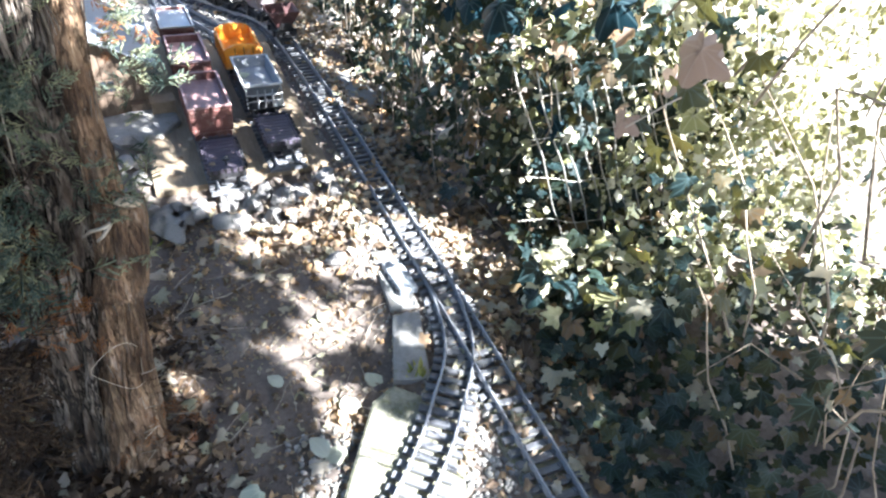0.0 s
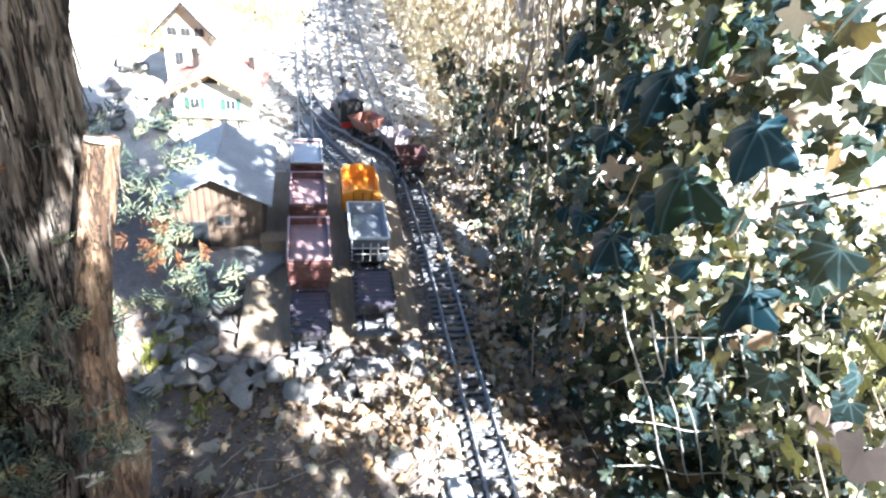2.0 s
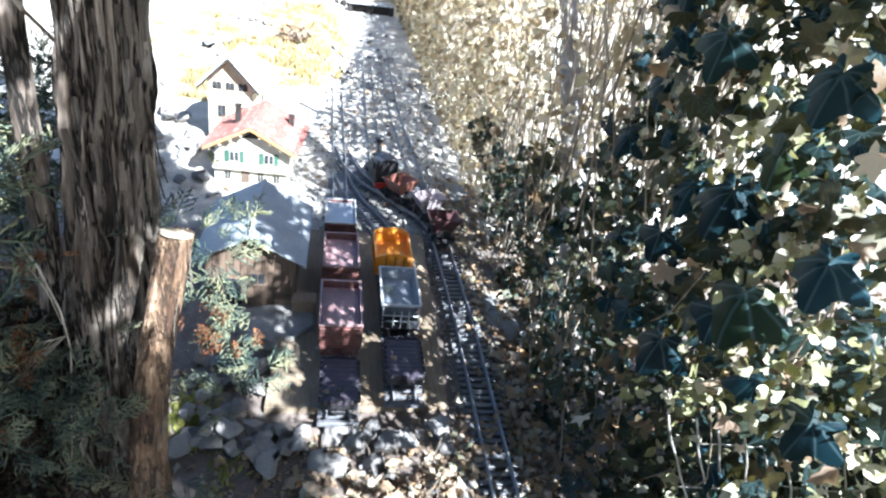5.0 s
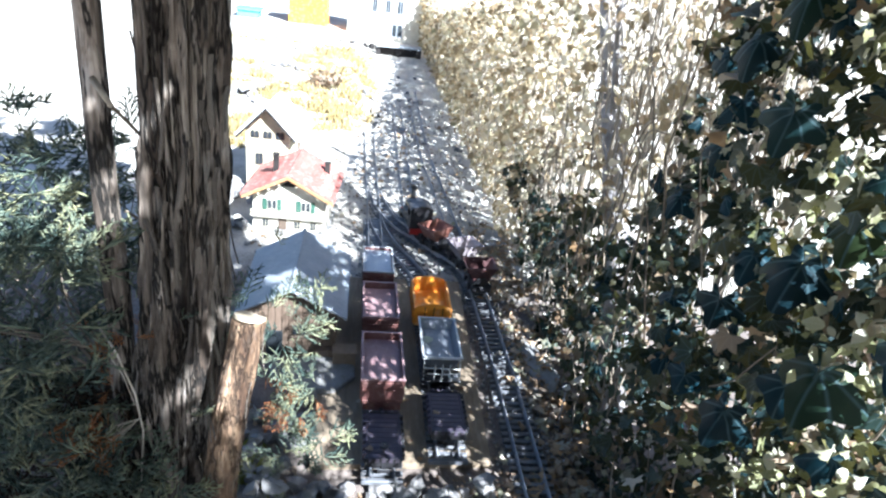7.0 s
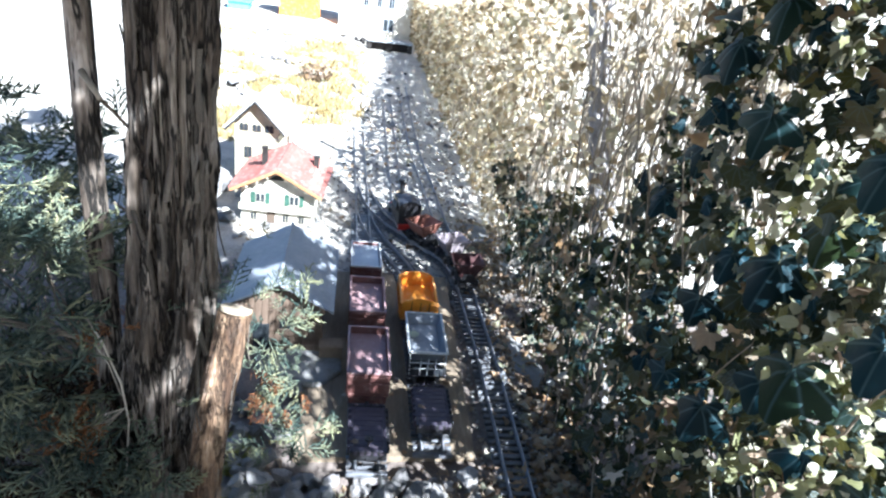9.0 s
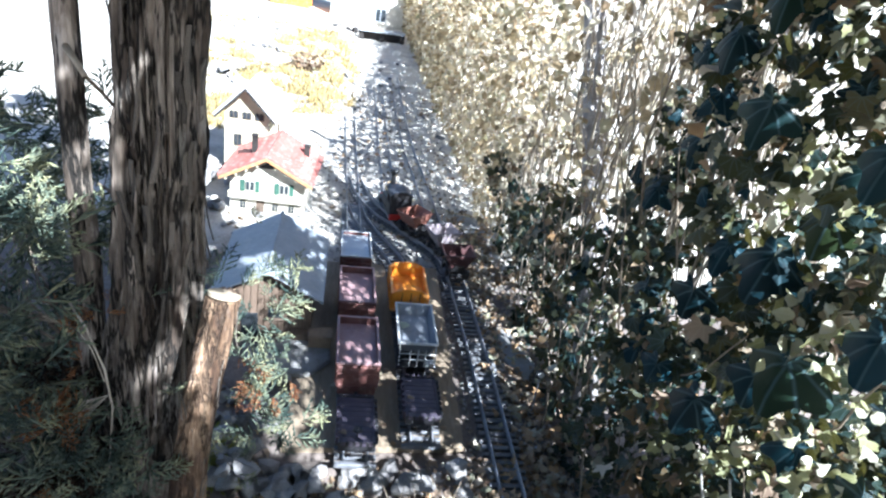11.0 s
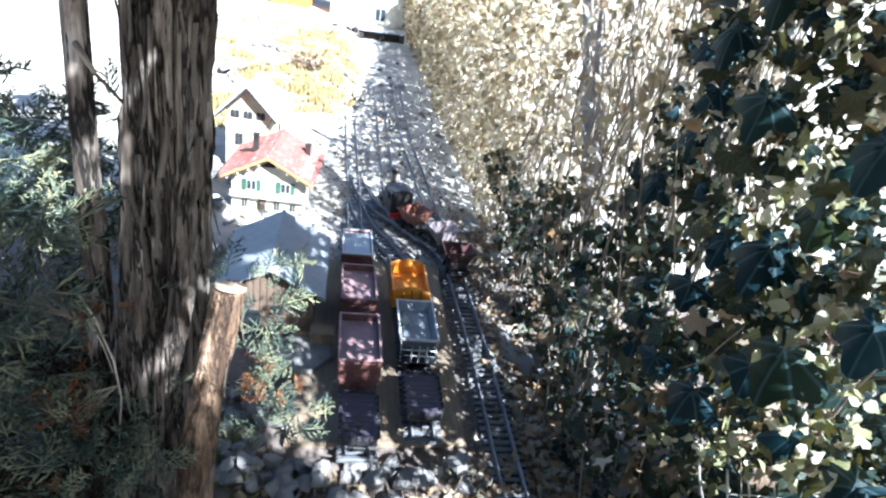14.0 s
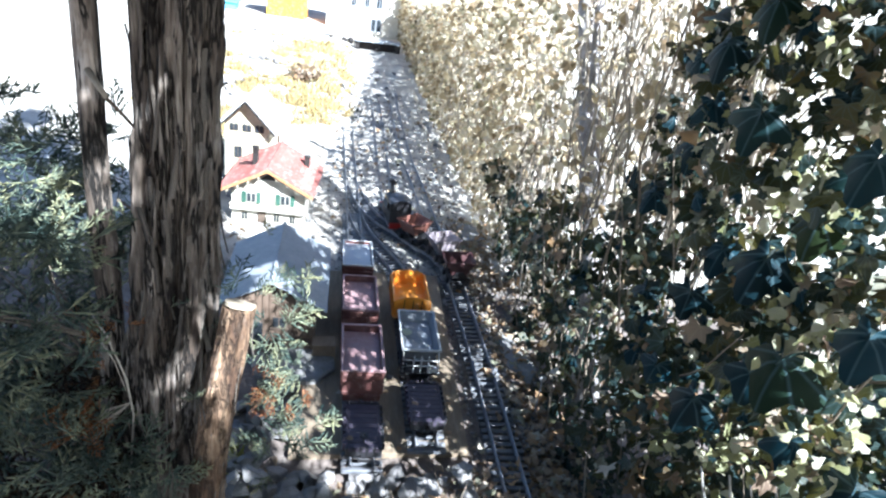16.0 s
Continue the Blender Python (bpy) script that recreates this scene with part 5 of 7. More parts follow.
# ---- juniper tree ----
def stem_mesh(name, pts, radii, material, ridge=0.16, seg=56, rings=110, seed=0, cap=False):
    """A bark-covered stem: a bent tapering tube with deep upright furrows."""
    P, R = np.array(pts, float), np.array(radii, float)
    u = np.linspace(0, len(P) - 1, rings)
    i = np.clip(u.astype(int), 0, len(P) - 2)
    f = (u - i)[:, None]
    a, b, c, d = P[np.maximum(i - 1, 0)], P[i], P[i + 1], P[np.minimum(i + 2, len(P) - 1)]
    C = 0.5 * (2 * b + (c - a) * f + (2 * a - 5 * b + 4 * c - d) * f ** 2 + (-a + 3 * b - 3 * c + d) * f ** 3)
    rad = np.interp(u, np.arange(len(P)), R)
    V = []
    for k in range(rings):
        for j in range(seg):
            th = 2 * math.pi * j / seg
            x, y = math.cos(th), math.sin(th)
            z = C[k][2]
            w = z + 0.035 * noise.noise((x * 3, y * 3, z * 20 + seed))
            plate = min(abs(noise.noise((x * 4.2 + seed, y * 4.2, w * 4.0 + 3))), 0.22) / 0.22
            small = min(abs(noise.noise((x * 9 + seed, y * 9, w * 8 + 8))), 0.2) / 0.2
            n = 0.5 * noise.noise((x * 2.2 + seed, y * 2.2, z * 4)) + 0.9 * (plate - 0.8) + 0.4 * (small - 0.7)
            flake = noise.noise((x * 5.5 + seed, y * 5.5, w * 9 + 21))
            n += 0.26 * step01(0.05, 0.2, flake) + 0.16 * step01(0.12, 0.28, noise.noise((x * 8 + 4, y * 8 + seed, w * 15)))
            n += noise.noise((x * 30 + seed, y * 30, z * 22)) * 0.16
            r = rad[k] * (1 + ridge * n)
            V.append((C[k][0] + x * r, C[k][1] + y * r, z))
    F = []
    for k in range(rings - 1):
        for j in range(seg):
            p, q = k * seg + j, k * seg + (j + 1) % seg
            F += [(p, q, q + seg), (p, q + seg, p + seg)]
    V.append(tuple(C[-1]))
    top = len(V) - 1
    for j in range(seg):
        F.append((top, (rings - 1) * seg + j, (rings - 1) * seg + (j + 1) % seg))
    return mesh_of(name, np.array(V), np.array(F), material), C, rad


def bark_strip(seed):
    """A curled strip of peeling bark, one unit long."""
    rng = random.Random(seed)
    n = 7
    V, F = [], []
    for k in range(n):
        t = k / (n - 1)
        w = 0.11 * (1 - 0.6 * abs(t - 0.4)) * rng.uniform(0.7, 1.2)
        lift = 0.03 + 0.5 * max(0, t - 0.55) ** 1.5
        x = 0.03 * math.sin(t * 5 + seed)
        for q in ((x - w, t, lift), (x, t, lift + 0.03), (x + w, t, lift), (x, t, lift - 0.02)):
            V.append(q)
    for k in range(n - 1):
        for j in range(4):
            a, b = k * 4 + j, k * 4 + (j + 1) % 4
            F += [(a, b, b + 4), (a, b + 4, a + 4)]
    F += [(0, 2, 1), (0, 3, 2)]
    e = (n - 1) * 4
    F += [(e, e + 1, e + 2), (e, e + 2, e + 3)]
    return mesh_of("bark_strip", np.array(V), np.array(F), M_FLAKE)


STRIPS = [bark_strip(s) for s in range(5)]


def spray_cloud(boxes, seed, size=(0.03, 0.05)):
    """Placed juniper sprays in blocks of (x0, x1, y0, y1, z0, z1, count), in clumps."""
    rng = np.random.RandomState(seed)
    out = []
    for x0, x1, y0, y1, z0, z1, n in boxes:
        k = max(3, n // 9)
        centre = rng.uniform((x0, y0, z0), (x1, y1, z1), (k, 3))
        pick = rng.randint(0, k, n)
        pos = centre[pick] + rng.randn(n, 3) * 0.022
        away = rng.randn(k, 3) * 0.8 + [0.0, -0.5, 0.35]
        tip = away[pick] + rng.randn(n, 3) * 0.5
        normal = rng.randn(n, 3) * 0.5 + [0, -0.3, 0.8]
        out.append(placed(pos, normal, tip, rng.uniform(*size, n)))
    return np.concatenate(out)


def juniper():
    t = root("juniper_tree", pose(0, 0, 0), "old juniper with shaggy grey-brown bark and blue-green sprays", "tree")
    me, C, R = stem_mesh("trunk", [(-0.118, -0.60, -0.05), (-0.105, -0.57, 0.18), (-0.094, -0.51, 0.4), (-0.090, -0.475, 0.55), (-0.080, -0.462, 0.7), (-0.075, -0.457, 0.9), (-0.06, -0.45, 1.3), (-0.05, -0.42, 1.9)],
                         [0.052, 0.044, 0.038, 0.036, 0.033, 0.033, 0.030, 0.022], M_BARK, 0.36, 150, 460, 1)
    trunk = part("trunk", me, None, t, "thick furrowed trunk")
    rng = random.Random(5)
    for k in range(90):
        i = rng.randrange(96, 360)
        a = rng.uniform(math.pi, 2 * math.pi) if rng.random() < 0.8 else rng.uniform(0, math.pi)
        L = rng.uniform(0.02, 0.09)
        n = Vector((math.cos(a), math.sin(a), 0))
        base = Vector(C[i]) + n * R[i] * rng.uniform(0.96, 1.06)
        tip = Vector((rng.uniform(-0.22, 0.22), rng.uniform(-0.22, 0.22), rng.choice((-1, -1, 1))))
        y = (tip - n * tip.dot(n)).normalized()
        x = y.cross(n)
        m = Matrix(((x.x, y.x, n.x, base.x), (x.y, y.y, n.y, base.y), (x.z, y.z, n.z, base.z), (0, 0, 0, 1)))
        again("bark_strip", STRIPS[rng.randrange(5)], trunk, m @ Matrix.Diagonal((rng.uniform(0.015, 0.05), L, L * rng.uniform(0.12, 0.6), 1)))
    me, C2, R2 = stem_mesh("sawn_stem", [(-0.085, -0.63, -0.05), (-0.066, -0.62, 0.12), (-0.045, -0.605, 0.28), (-0.034, -0.592, 0.40), (-0.034, -0.563, 0.52), (-0.014, -0.517, 0.667)],
                           [0.046, 0.032, 0.023, 0.0175, 0.0148, 0.0142], M_BARK_RED, 0.2, 80, 200, 4)
    s = part("sawn_stem", me, None, t, "reddish leaning stem sawn off at the top")
    d = (Vector((-0.014, -0.517, 0.667)) - Vector((-0.034, -0.563, 0.52))).normalized()
    p = Vector((-0.014, -0.517, 0.667))
    rod("sawn_face", p - d * 0.001, p + d * 0.0025, 0.0142, M_SAWN, s, "pale sawn face", seg=24)
    for k in range(60):
        i = rng.randrange(42, 196)
        a = rng.uniform(math.pi, 2 * math.pi)
        L = rng.uniform(0.015, 0.035)
        n = Vector((math.cos(a), math.sin(a), 0))
        base = Vector(C2[i]) + n * R2[i] * rng.uniform(0.96, 1.05)
        tip = Vector((rng.uniform(-0.1, 0.1), 0.2, 1))
        y = (tip - n * tip.dot(n)).normalized() * rng.choice((-1, 1))
        x = y.cross(n)
        m = Matrix(((x.x, y.x, n.x, base.x), (x.y, y.y, n.y, base.y), (x.z, y.z, n.z, base.z), (0, 0, 0, 1)))
        again("bark_strip", STRIPS[rng.randrange(5)], s, m @ Matrix.Diagonal((L * 0.4, L, L * 0.5, 1)))
    me, _, _ = stem_mesh("sawn_stub", [(-0.045, -0.61, 0.27), (-0.028, -0.607, 0.33), (-0.014, -0.601, 0.385)], [0.032, 0.025, 0.019], M_BARK_RED, 0.14, 36, 40, 9)
    st = part("sawn_stub", me, None, t, "short sawn-off stub")
    rod("sawn_face", (-0.0145, -0.6013, 0.3835), (-0.0130, -0.6000, 0.3885), 0.0175, M_SAWN, st, "pale sawn face", seg=20)
    me, _, _ = stem_mesh("side_stem", [(-0.15, -0.50, -0.05), (-0.15, -0.48, 0.3), (-0.148, -0.462, 0.6), (-0.150, -0.458, 0.75), (-0.150, -0.455, 0.9), (-0.158, -0.42, 1.4)],
                         [0.020, 0.0145, 0.0112, 0.0105, 0.0103, 0.008], M_BARK, 0.14, 40, 110, 7)
    ss = part("side_stem", me, None, t, "thin upright side stem")
    # small chips of bark that stand off the trunk and make its edges ragged
    for k in range(150):
        i = rng.randrange(150, 330)
        a = rng.uniform(math.pi * 0.95, 2.05 * math.pi)
        L = rng.uniform(0.007, 0.017)
        n = Vector((math.cos(a), math.sin(a), 0))
        base = Vector(C[i]) + n * R[i] * rng.uniform(0.95, 1.04)
        tip = Vector((rng.uniform(-0.35, 0.35), rng.uniform(-0.2, 0.3), rng.choice((-1, 1))))
        y = (tip - n * tip.dot(n)).normalized()
        x = y.cross(n)
        m = Matrix(((x.x, y.x, n.x, base.x), (x.y, y.y, n.y, base.y), (x.z, y.z, n.z, base.z), (0, 0, 0, 1)))
        again("bark_strip", STRIPS[rng.randrange(5)], trunk, m @ Matrix.Diagonal((L * rng.uniform(0.5, 0.9), L, L * rng.uniform(0.8, 1.5), 1)))
    # dead limbs
    def limb(name, pts, r0, r1, material=M_TWIG, parent=t, label=""):
        V, F = tube_arrays(pts, np.linspace(r0 * 0.45, r1 * 0.45, len(pts)), 8)
        tagged(part(name, mesh_of(name, V, F, material, smooth=True), None, parent), label)
    limb("dead_limb", [(-0.147, -0.466, 0.856), (-0.137, -0.475, 0.847), (-0.128, -0.482, 0.838)], 0.0065, 0.005, M_DRYTWIG, t, "broken pale limb")
    limb("dead_limb", [(-0.146, -0.46, 0.842), (-0.125, -0.452, 0.815), (-0.105, -0.45, 0.79), (-0.095, -0.45, 0.775)], 0.004, 0.0025)
    limb("dead_limb", [(-0.135, -0.455, 0.735), (-0.118, -0.45, 0.72), (-0.1, -0.45, 0.70)], 0.003, 0.0022)
    limb("dead_limb", [(-0.094, -0.45, 0.782), (-0.097, -0.452, 0.762), (-0.103, -0.455, 0.738)], 0.004, 0.002)
    limb("dead_limb", [(-0.142, -0.52, 0.650), (-0.128, -0.527, 0.630), (-0.113, -0.533, 0.59), (-0.108, -0.536, 0.55), (-0.112, -0.54, 0.50), (-0.118, -0.55, 0.42)], 0.0025, 0.0018, M_DRYTWIG, t, "pale bare drooping twig")
    limb("dead_limb", [(-0.14, -0.515, 0.62), (-0.127, -0.52, 0.60), (-0.117, -0.525, 0.57)], 0.0018, 0.001, M_DRYTWIG)
    for k in range(7):
        a = Vector((-0.110, -0.538, 0.566))
        limb("dead_twig", [a, a + Vector((-0.012 - 0.003 * k, -0.004 * k, -0.006 - 0.004 * k + 0.006 * (k % 3))), a + Vector((-0.024 - 0.003 * k, -0.006, -0.018 - 0.002 * k))], 0.0012, 0.0007, M_DRYTWIG)
    for pts in ([(-0.034, -0.624, 0.374), (-0.043, -0.628, 0.372), (-0.056, -0.622, 0.366), (-0.064, -0.618, 0.358)], [(-0.036, -0.625, 0.372), (-0.044, -0.628, 0.362), (-0.052, -0.626, 0.354)]):
        limb("dead_twig", pts, 0.0065, 0.003, M_DRYTWIG, t, "pale curled broken twig")
    ring = [(-0.065 + 0.030 * math.cos(a), -0.665 + 0.01 * math.sin(2 * a), 0.19 + 0.036 * math.sin(a)) for a in np.linspace(0.6, 5.6, 26)]
    limb("wire_loop", ring, 0.0009, 0.0009, M_DRYTWIG, t, "pale wire loop hanging on the trunk")
    for k in range(22):
        a = Vector((-0.05 + rng.uniform(-0.03, 0.03), -0.655 + rng.uniform(-0.01, 0.02), rng.uniform(0.0, 0.14)))
        limb("root_shoot", [a, a + Vector((rng.uniform(-0.01, 0.03), -0.012, rng.uniform(0.0, 0.03))), a + Vector((rng.uniform(0.0, 0.05), -0.02, rng.uniform(0.0, 0.04)))], 0.0016, 0.0008, M_BARK_RED if k % 3 else M_DRYTWIG)
    # foliage: the dark mass behind, tufts before the stems, and a sunny tuft past the sawn stem
    M = spray_cloud([
        (-0.36, -0.17, -0.52, -0.34, 0.30, 0.78, 300),
        (-0.55, -0.20, -0.34, -0.05, 0.05, 0.70, 700),
        (-0.26, -0.16, -0.62, -0.50, 0.25, 0.68, 150),
        (-0.21, -0.11, -0.64, -0.57, 0.28, 0.56, 90),
        (-0.45, -0.17, -0.90, -0.60, 0.10, 0.40, 70),
    ], 21, (0.036, 0.056))
    near = spray_cloud([
        (-0.13, -0.06, -0.605, -0.575, 0.44, 0.55, 34), (-0.075, -0.035, -0.61, -0.585, 0.44, 0.53, 20), (-0.04, -0.012, -0.635, -0.60, 0.40, 0.45, 16),
        (-0.16, -0.10, -0.70, -0.62, 0.36, 0.47, 26),
        (0.0, 0.038, -0.48, -0.445, 0.46, 0.545, 34), (0.0, 0.035, -0.475, -0.44, 0.58, 0.64, 24), (-0.045, -0.005, -0.45, -0.42, 0.62, 0.665, 20), 
    ], 24, (0.024, 0.038))
    M = np.concatenate([M, near])
    bare = (M[:, 0, 3] > -0.05) & (M[:, 0, 3] < -0.002) & (M[:, 1, 3] < -0.485) & (M[:, 2, 3] > 0.47)
    bare |= (M[:, 0, 3] > -0.205) & (M[:, 1, 3] > -0.455) & (M[:, 0, 3] < -0.06) & (M[:, 2, 3] > 0.67)
    M = M[~bare]
    crown = scatter("crown", SPRAYS, M, M_JUNIPER, t)
    # crown overhead, out of view, added to shade the ground, stems and shed roof
    top = spray_cloud([(-0.7, 0.56, -1.7, -0.2, 1.18, 1.8, 7400), (-0.8, 0.0, -0.4, 0.3, 1.2, 1.9, 1200), (-0.5, 0.70, -2.5, -1.55, 1.2, 1.75, 5200), (0.5, 0.82, -1.45, -0.9, 1.2, 1.6, 400), (0.6, 1.2, -2.4, -1.85, 1.2, 1.7, 260), (0.78, 1.2, -1.88, -1.4, 1.25, 1.5, 100), (0.6, 0.95, -1.02, -0.55, 1.3, 1.6, 105), (1.05, 1.3, -1.98, -1.7, 1.25, 1.5, 40), (1.3, 1.85, -2.6, -1.95, 1.2, 1.5, 800)], 22, (0.07, 0.11))
    # sprays cut from the unseen crown along the sun's line, to light chosen spots on stems and tufts
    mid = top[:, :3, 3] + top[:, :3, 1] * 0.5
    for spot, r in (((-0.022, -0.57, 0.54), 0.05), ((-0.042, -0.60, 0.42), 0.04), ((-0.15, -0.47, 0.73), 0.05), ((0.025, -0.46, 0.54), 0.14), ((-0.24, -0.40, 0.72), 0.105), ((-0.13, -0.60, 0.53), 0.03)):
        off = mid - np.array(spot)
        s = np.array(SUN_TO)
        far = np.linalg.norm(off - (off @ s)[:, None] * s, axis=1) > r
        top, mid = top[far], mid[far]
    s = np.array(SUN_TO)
    # extra unseen clumps set on the sun's line to shade chosen stem spots
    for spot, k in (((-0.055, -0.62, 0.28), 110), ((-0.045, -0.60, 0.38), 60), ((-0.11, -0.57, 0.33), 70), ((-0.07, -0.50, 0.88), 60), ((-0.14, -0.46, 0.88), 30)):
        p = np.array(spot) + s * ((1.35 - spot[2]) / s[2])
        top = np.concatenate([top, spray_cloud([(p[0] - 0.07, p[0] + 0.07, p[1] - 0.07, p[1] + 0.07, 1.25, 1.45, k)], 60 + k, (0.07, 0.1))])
    # one more unseen clump, added to shade the trunk base
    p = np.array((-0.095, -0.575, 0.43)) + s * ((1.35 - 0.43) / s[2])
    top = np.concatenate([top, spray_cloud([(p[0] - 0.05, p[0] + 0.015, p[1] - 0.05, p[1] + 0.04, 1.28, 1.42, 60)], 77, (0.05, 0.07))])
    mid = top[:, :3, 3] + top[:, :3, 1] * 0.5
    # cut again after the added clumps, to put sun on the side stem
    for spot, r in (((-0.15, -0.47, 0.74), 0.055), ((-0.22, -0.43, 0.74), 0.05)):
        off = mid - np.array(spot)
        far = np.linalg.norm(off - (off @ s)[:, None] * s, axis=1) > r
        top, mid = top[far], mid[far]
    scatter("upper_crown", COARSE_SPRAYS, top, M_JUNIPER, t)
    dead = spray_cloud([(-0.16, -0.115, -0.585, -0.555, 0.54, 0.565, 16), (0.0, 0.012, -0.49, -0.47, 0.50, 0.54, 12), (-0.135, -0.095, -0.63, -0.60, 0.24, 0.36, 34), (-0.20, -0.14, -0.66, -0.60, 0.28, 0.44, 24), (-0.12, -0.08, -0.69, -0.65, 0.26, 0.34, 8),
                        (-0.04, 0.0, -0.66, -0.63, 0.02, 0.08, 22), (-0.16, -0.13, -0.52, -0.49, 0.60, 0.64, 8)], 23, (0.015, 0.026))
    scatter("dead_sprays", SPRAYS, dead, M_DEADJUNIPER, t)
    # dark brown sprays that stand for the shade inside the juniper
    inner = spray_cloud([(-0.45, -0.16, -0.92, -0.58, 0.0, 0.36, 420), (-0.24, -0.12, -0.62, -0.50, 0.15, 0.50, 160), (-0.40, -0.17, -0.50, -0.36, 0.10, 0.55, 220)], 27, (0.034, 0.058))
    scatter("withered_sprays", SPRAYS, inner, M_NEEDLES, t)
    # boughs that carry the sprays
    lines = []
    r2 = np.random.RandomState(31)
    for k in range(46):
        a = np.array([-0.16, -0.45, r2.uniform(0.2, 0.6)])
        b = np.array([r2.uniform(-0.45, -0.2), r2.uniform(-0.55, -0.1), a[2] + r2.uniform(0.0, 0.15)])
        mid = (a + b) / 2 + r2.randn(3) * 0.03
        lines.append(([a, mid, b], [0.0018, 0.0012, 0.0006]))
    # boughs of the unseen shading crown
    for k in range(40):
        a = np.array([-0.05, -0.44, r2.uniform(1.1, 1.8)])
        b = np.array([r2.uniform(-0.8, 0.6), r2.uniform(-1.7, 0.2), a[2] + r2.uniform(0.0, 0.2)])
        lines.append(([a, (a + b) / 2 + r2.randn(3) * 0.05, b], [0.01, 0.006, 0.002]))
    tagged(tubes("bough_mass", lines, M_TWIG, t), kind="stuff")
    for ob in t.children:
        if ob.name.split(".")[0] in ("crown", "upper_crown", "dead_sprays", "withered_sprays"):
            tagged(ob, kind="stuff")


juniper()


# ---- wire fence and ivy hedge ----
def fence():
    t = root("wire_fence", pose(0, 0, 0), "old pale wire mesh fence sagging among ivy leaves", "fence")
    rng = random.Random(8)
    for k in range(12):
        x0 = 0.637 + 0.0315 * k + rng.uniform(-0.003, 0.003)
        pts = [(x0 + 0.47 * (0.25 - z) + 0.002 * math.sin(z * 30 + k) + 0.001 * math.sin(z * 77 + 2 * k), -0.462 + 0.006 * math.sin(z * 19 + k), z) for z in np.linspace(0.02, 0.43 - 0.012 * (k % 3), 16)]
        V, F = tube_arrays(pts, [0.0016] * 16, 6)
        part("wire", mesh_of("wire", V, F, M_WIRE, smooth=True), None, t)
    for k, z in enumerate((0.105, 0.20, 0.295, 0.375)):
        pts = [(x, -0.460 + 0.004 * math.sin(x * 40 + k), z - 0.2 * (x - 0.7) * (z < 0.25) + 0.002 * math.sin(x * 31 + 2 * k) + 0.0015 * math.sin(x * 75 + k)) for x in np.linspace(0.61, 1.06, 30)]
        V, F = tube_arrays(pts, [0.0009] * 30, 6)
        part("wire", mesh_of("wire", V, F, M_WIRE, smooth=True), None, t)


fence()


def hedge_face(y, z):
    """The side of the ivy towards the tracks."""
    low = (1 - step01(0.34, 0.52, z)) * (1 - step01(-0.38, -0.25, y))
    x = 0.55 + 0.098 * low
    x -= 0.03 * step01(0.6, 0.9, z)
    x += 0.03 * step01(0.3, 0.6, y) + 0.035 * (1 - step01(0.12, 0.4, z)) * step01(-0.4, -0.25, y)
    x += (0.05 - 0.035 * low) * noise.noise((y * 5, z * 5, 2.0))
    return x


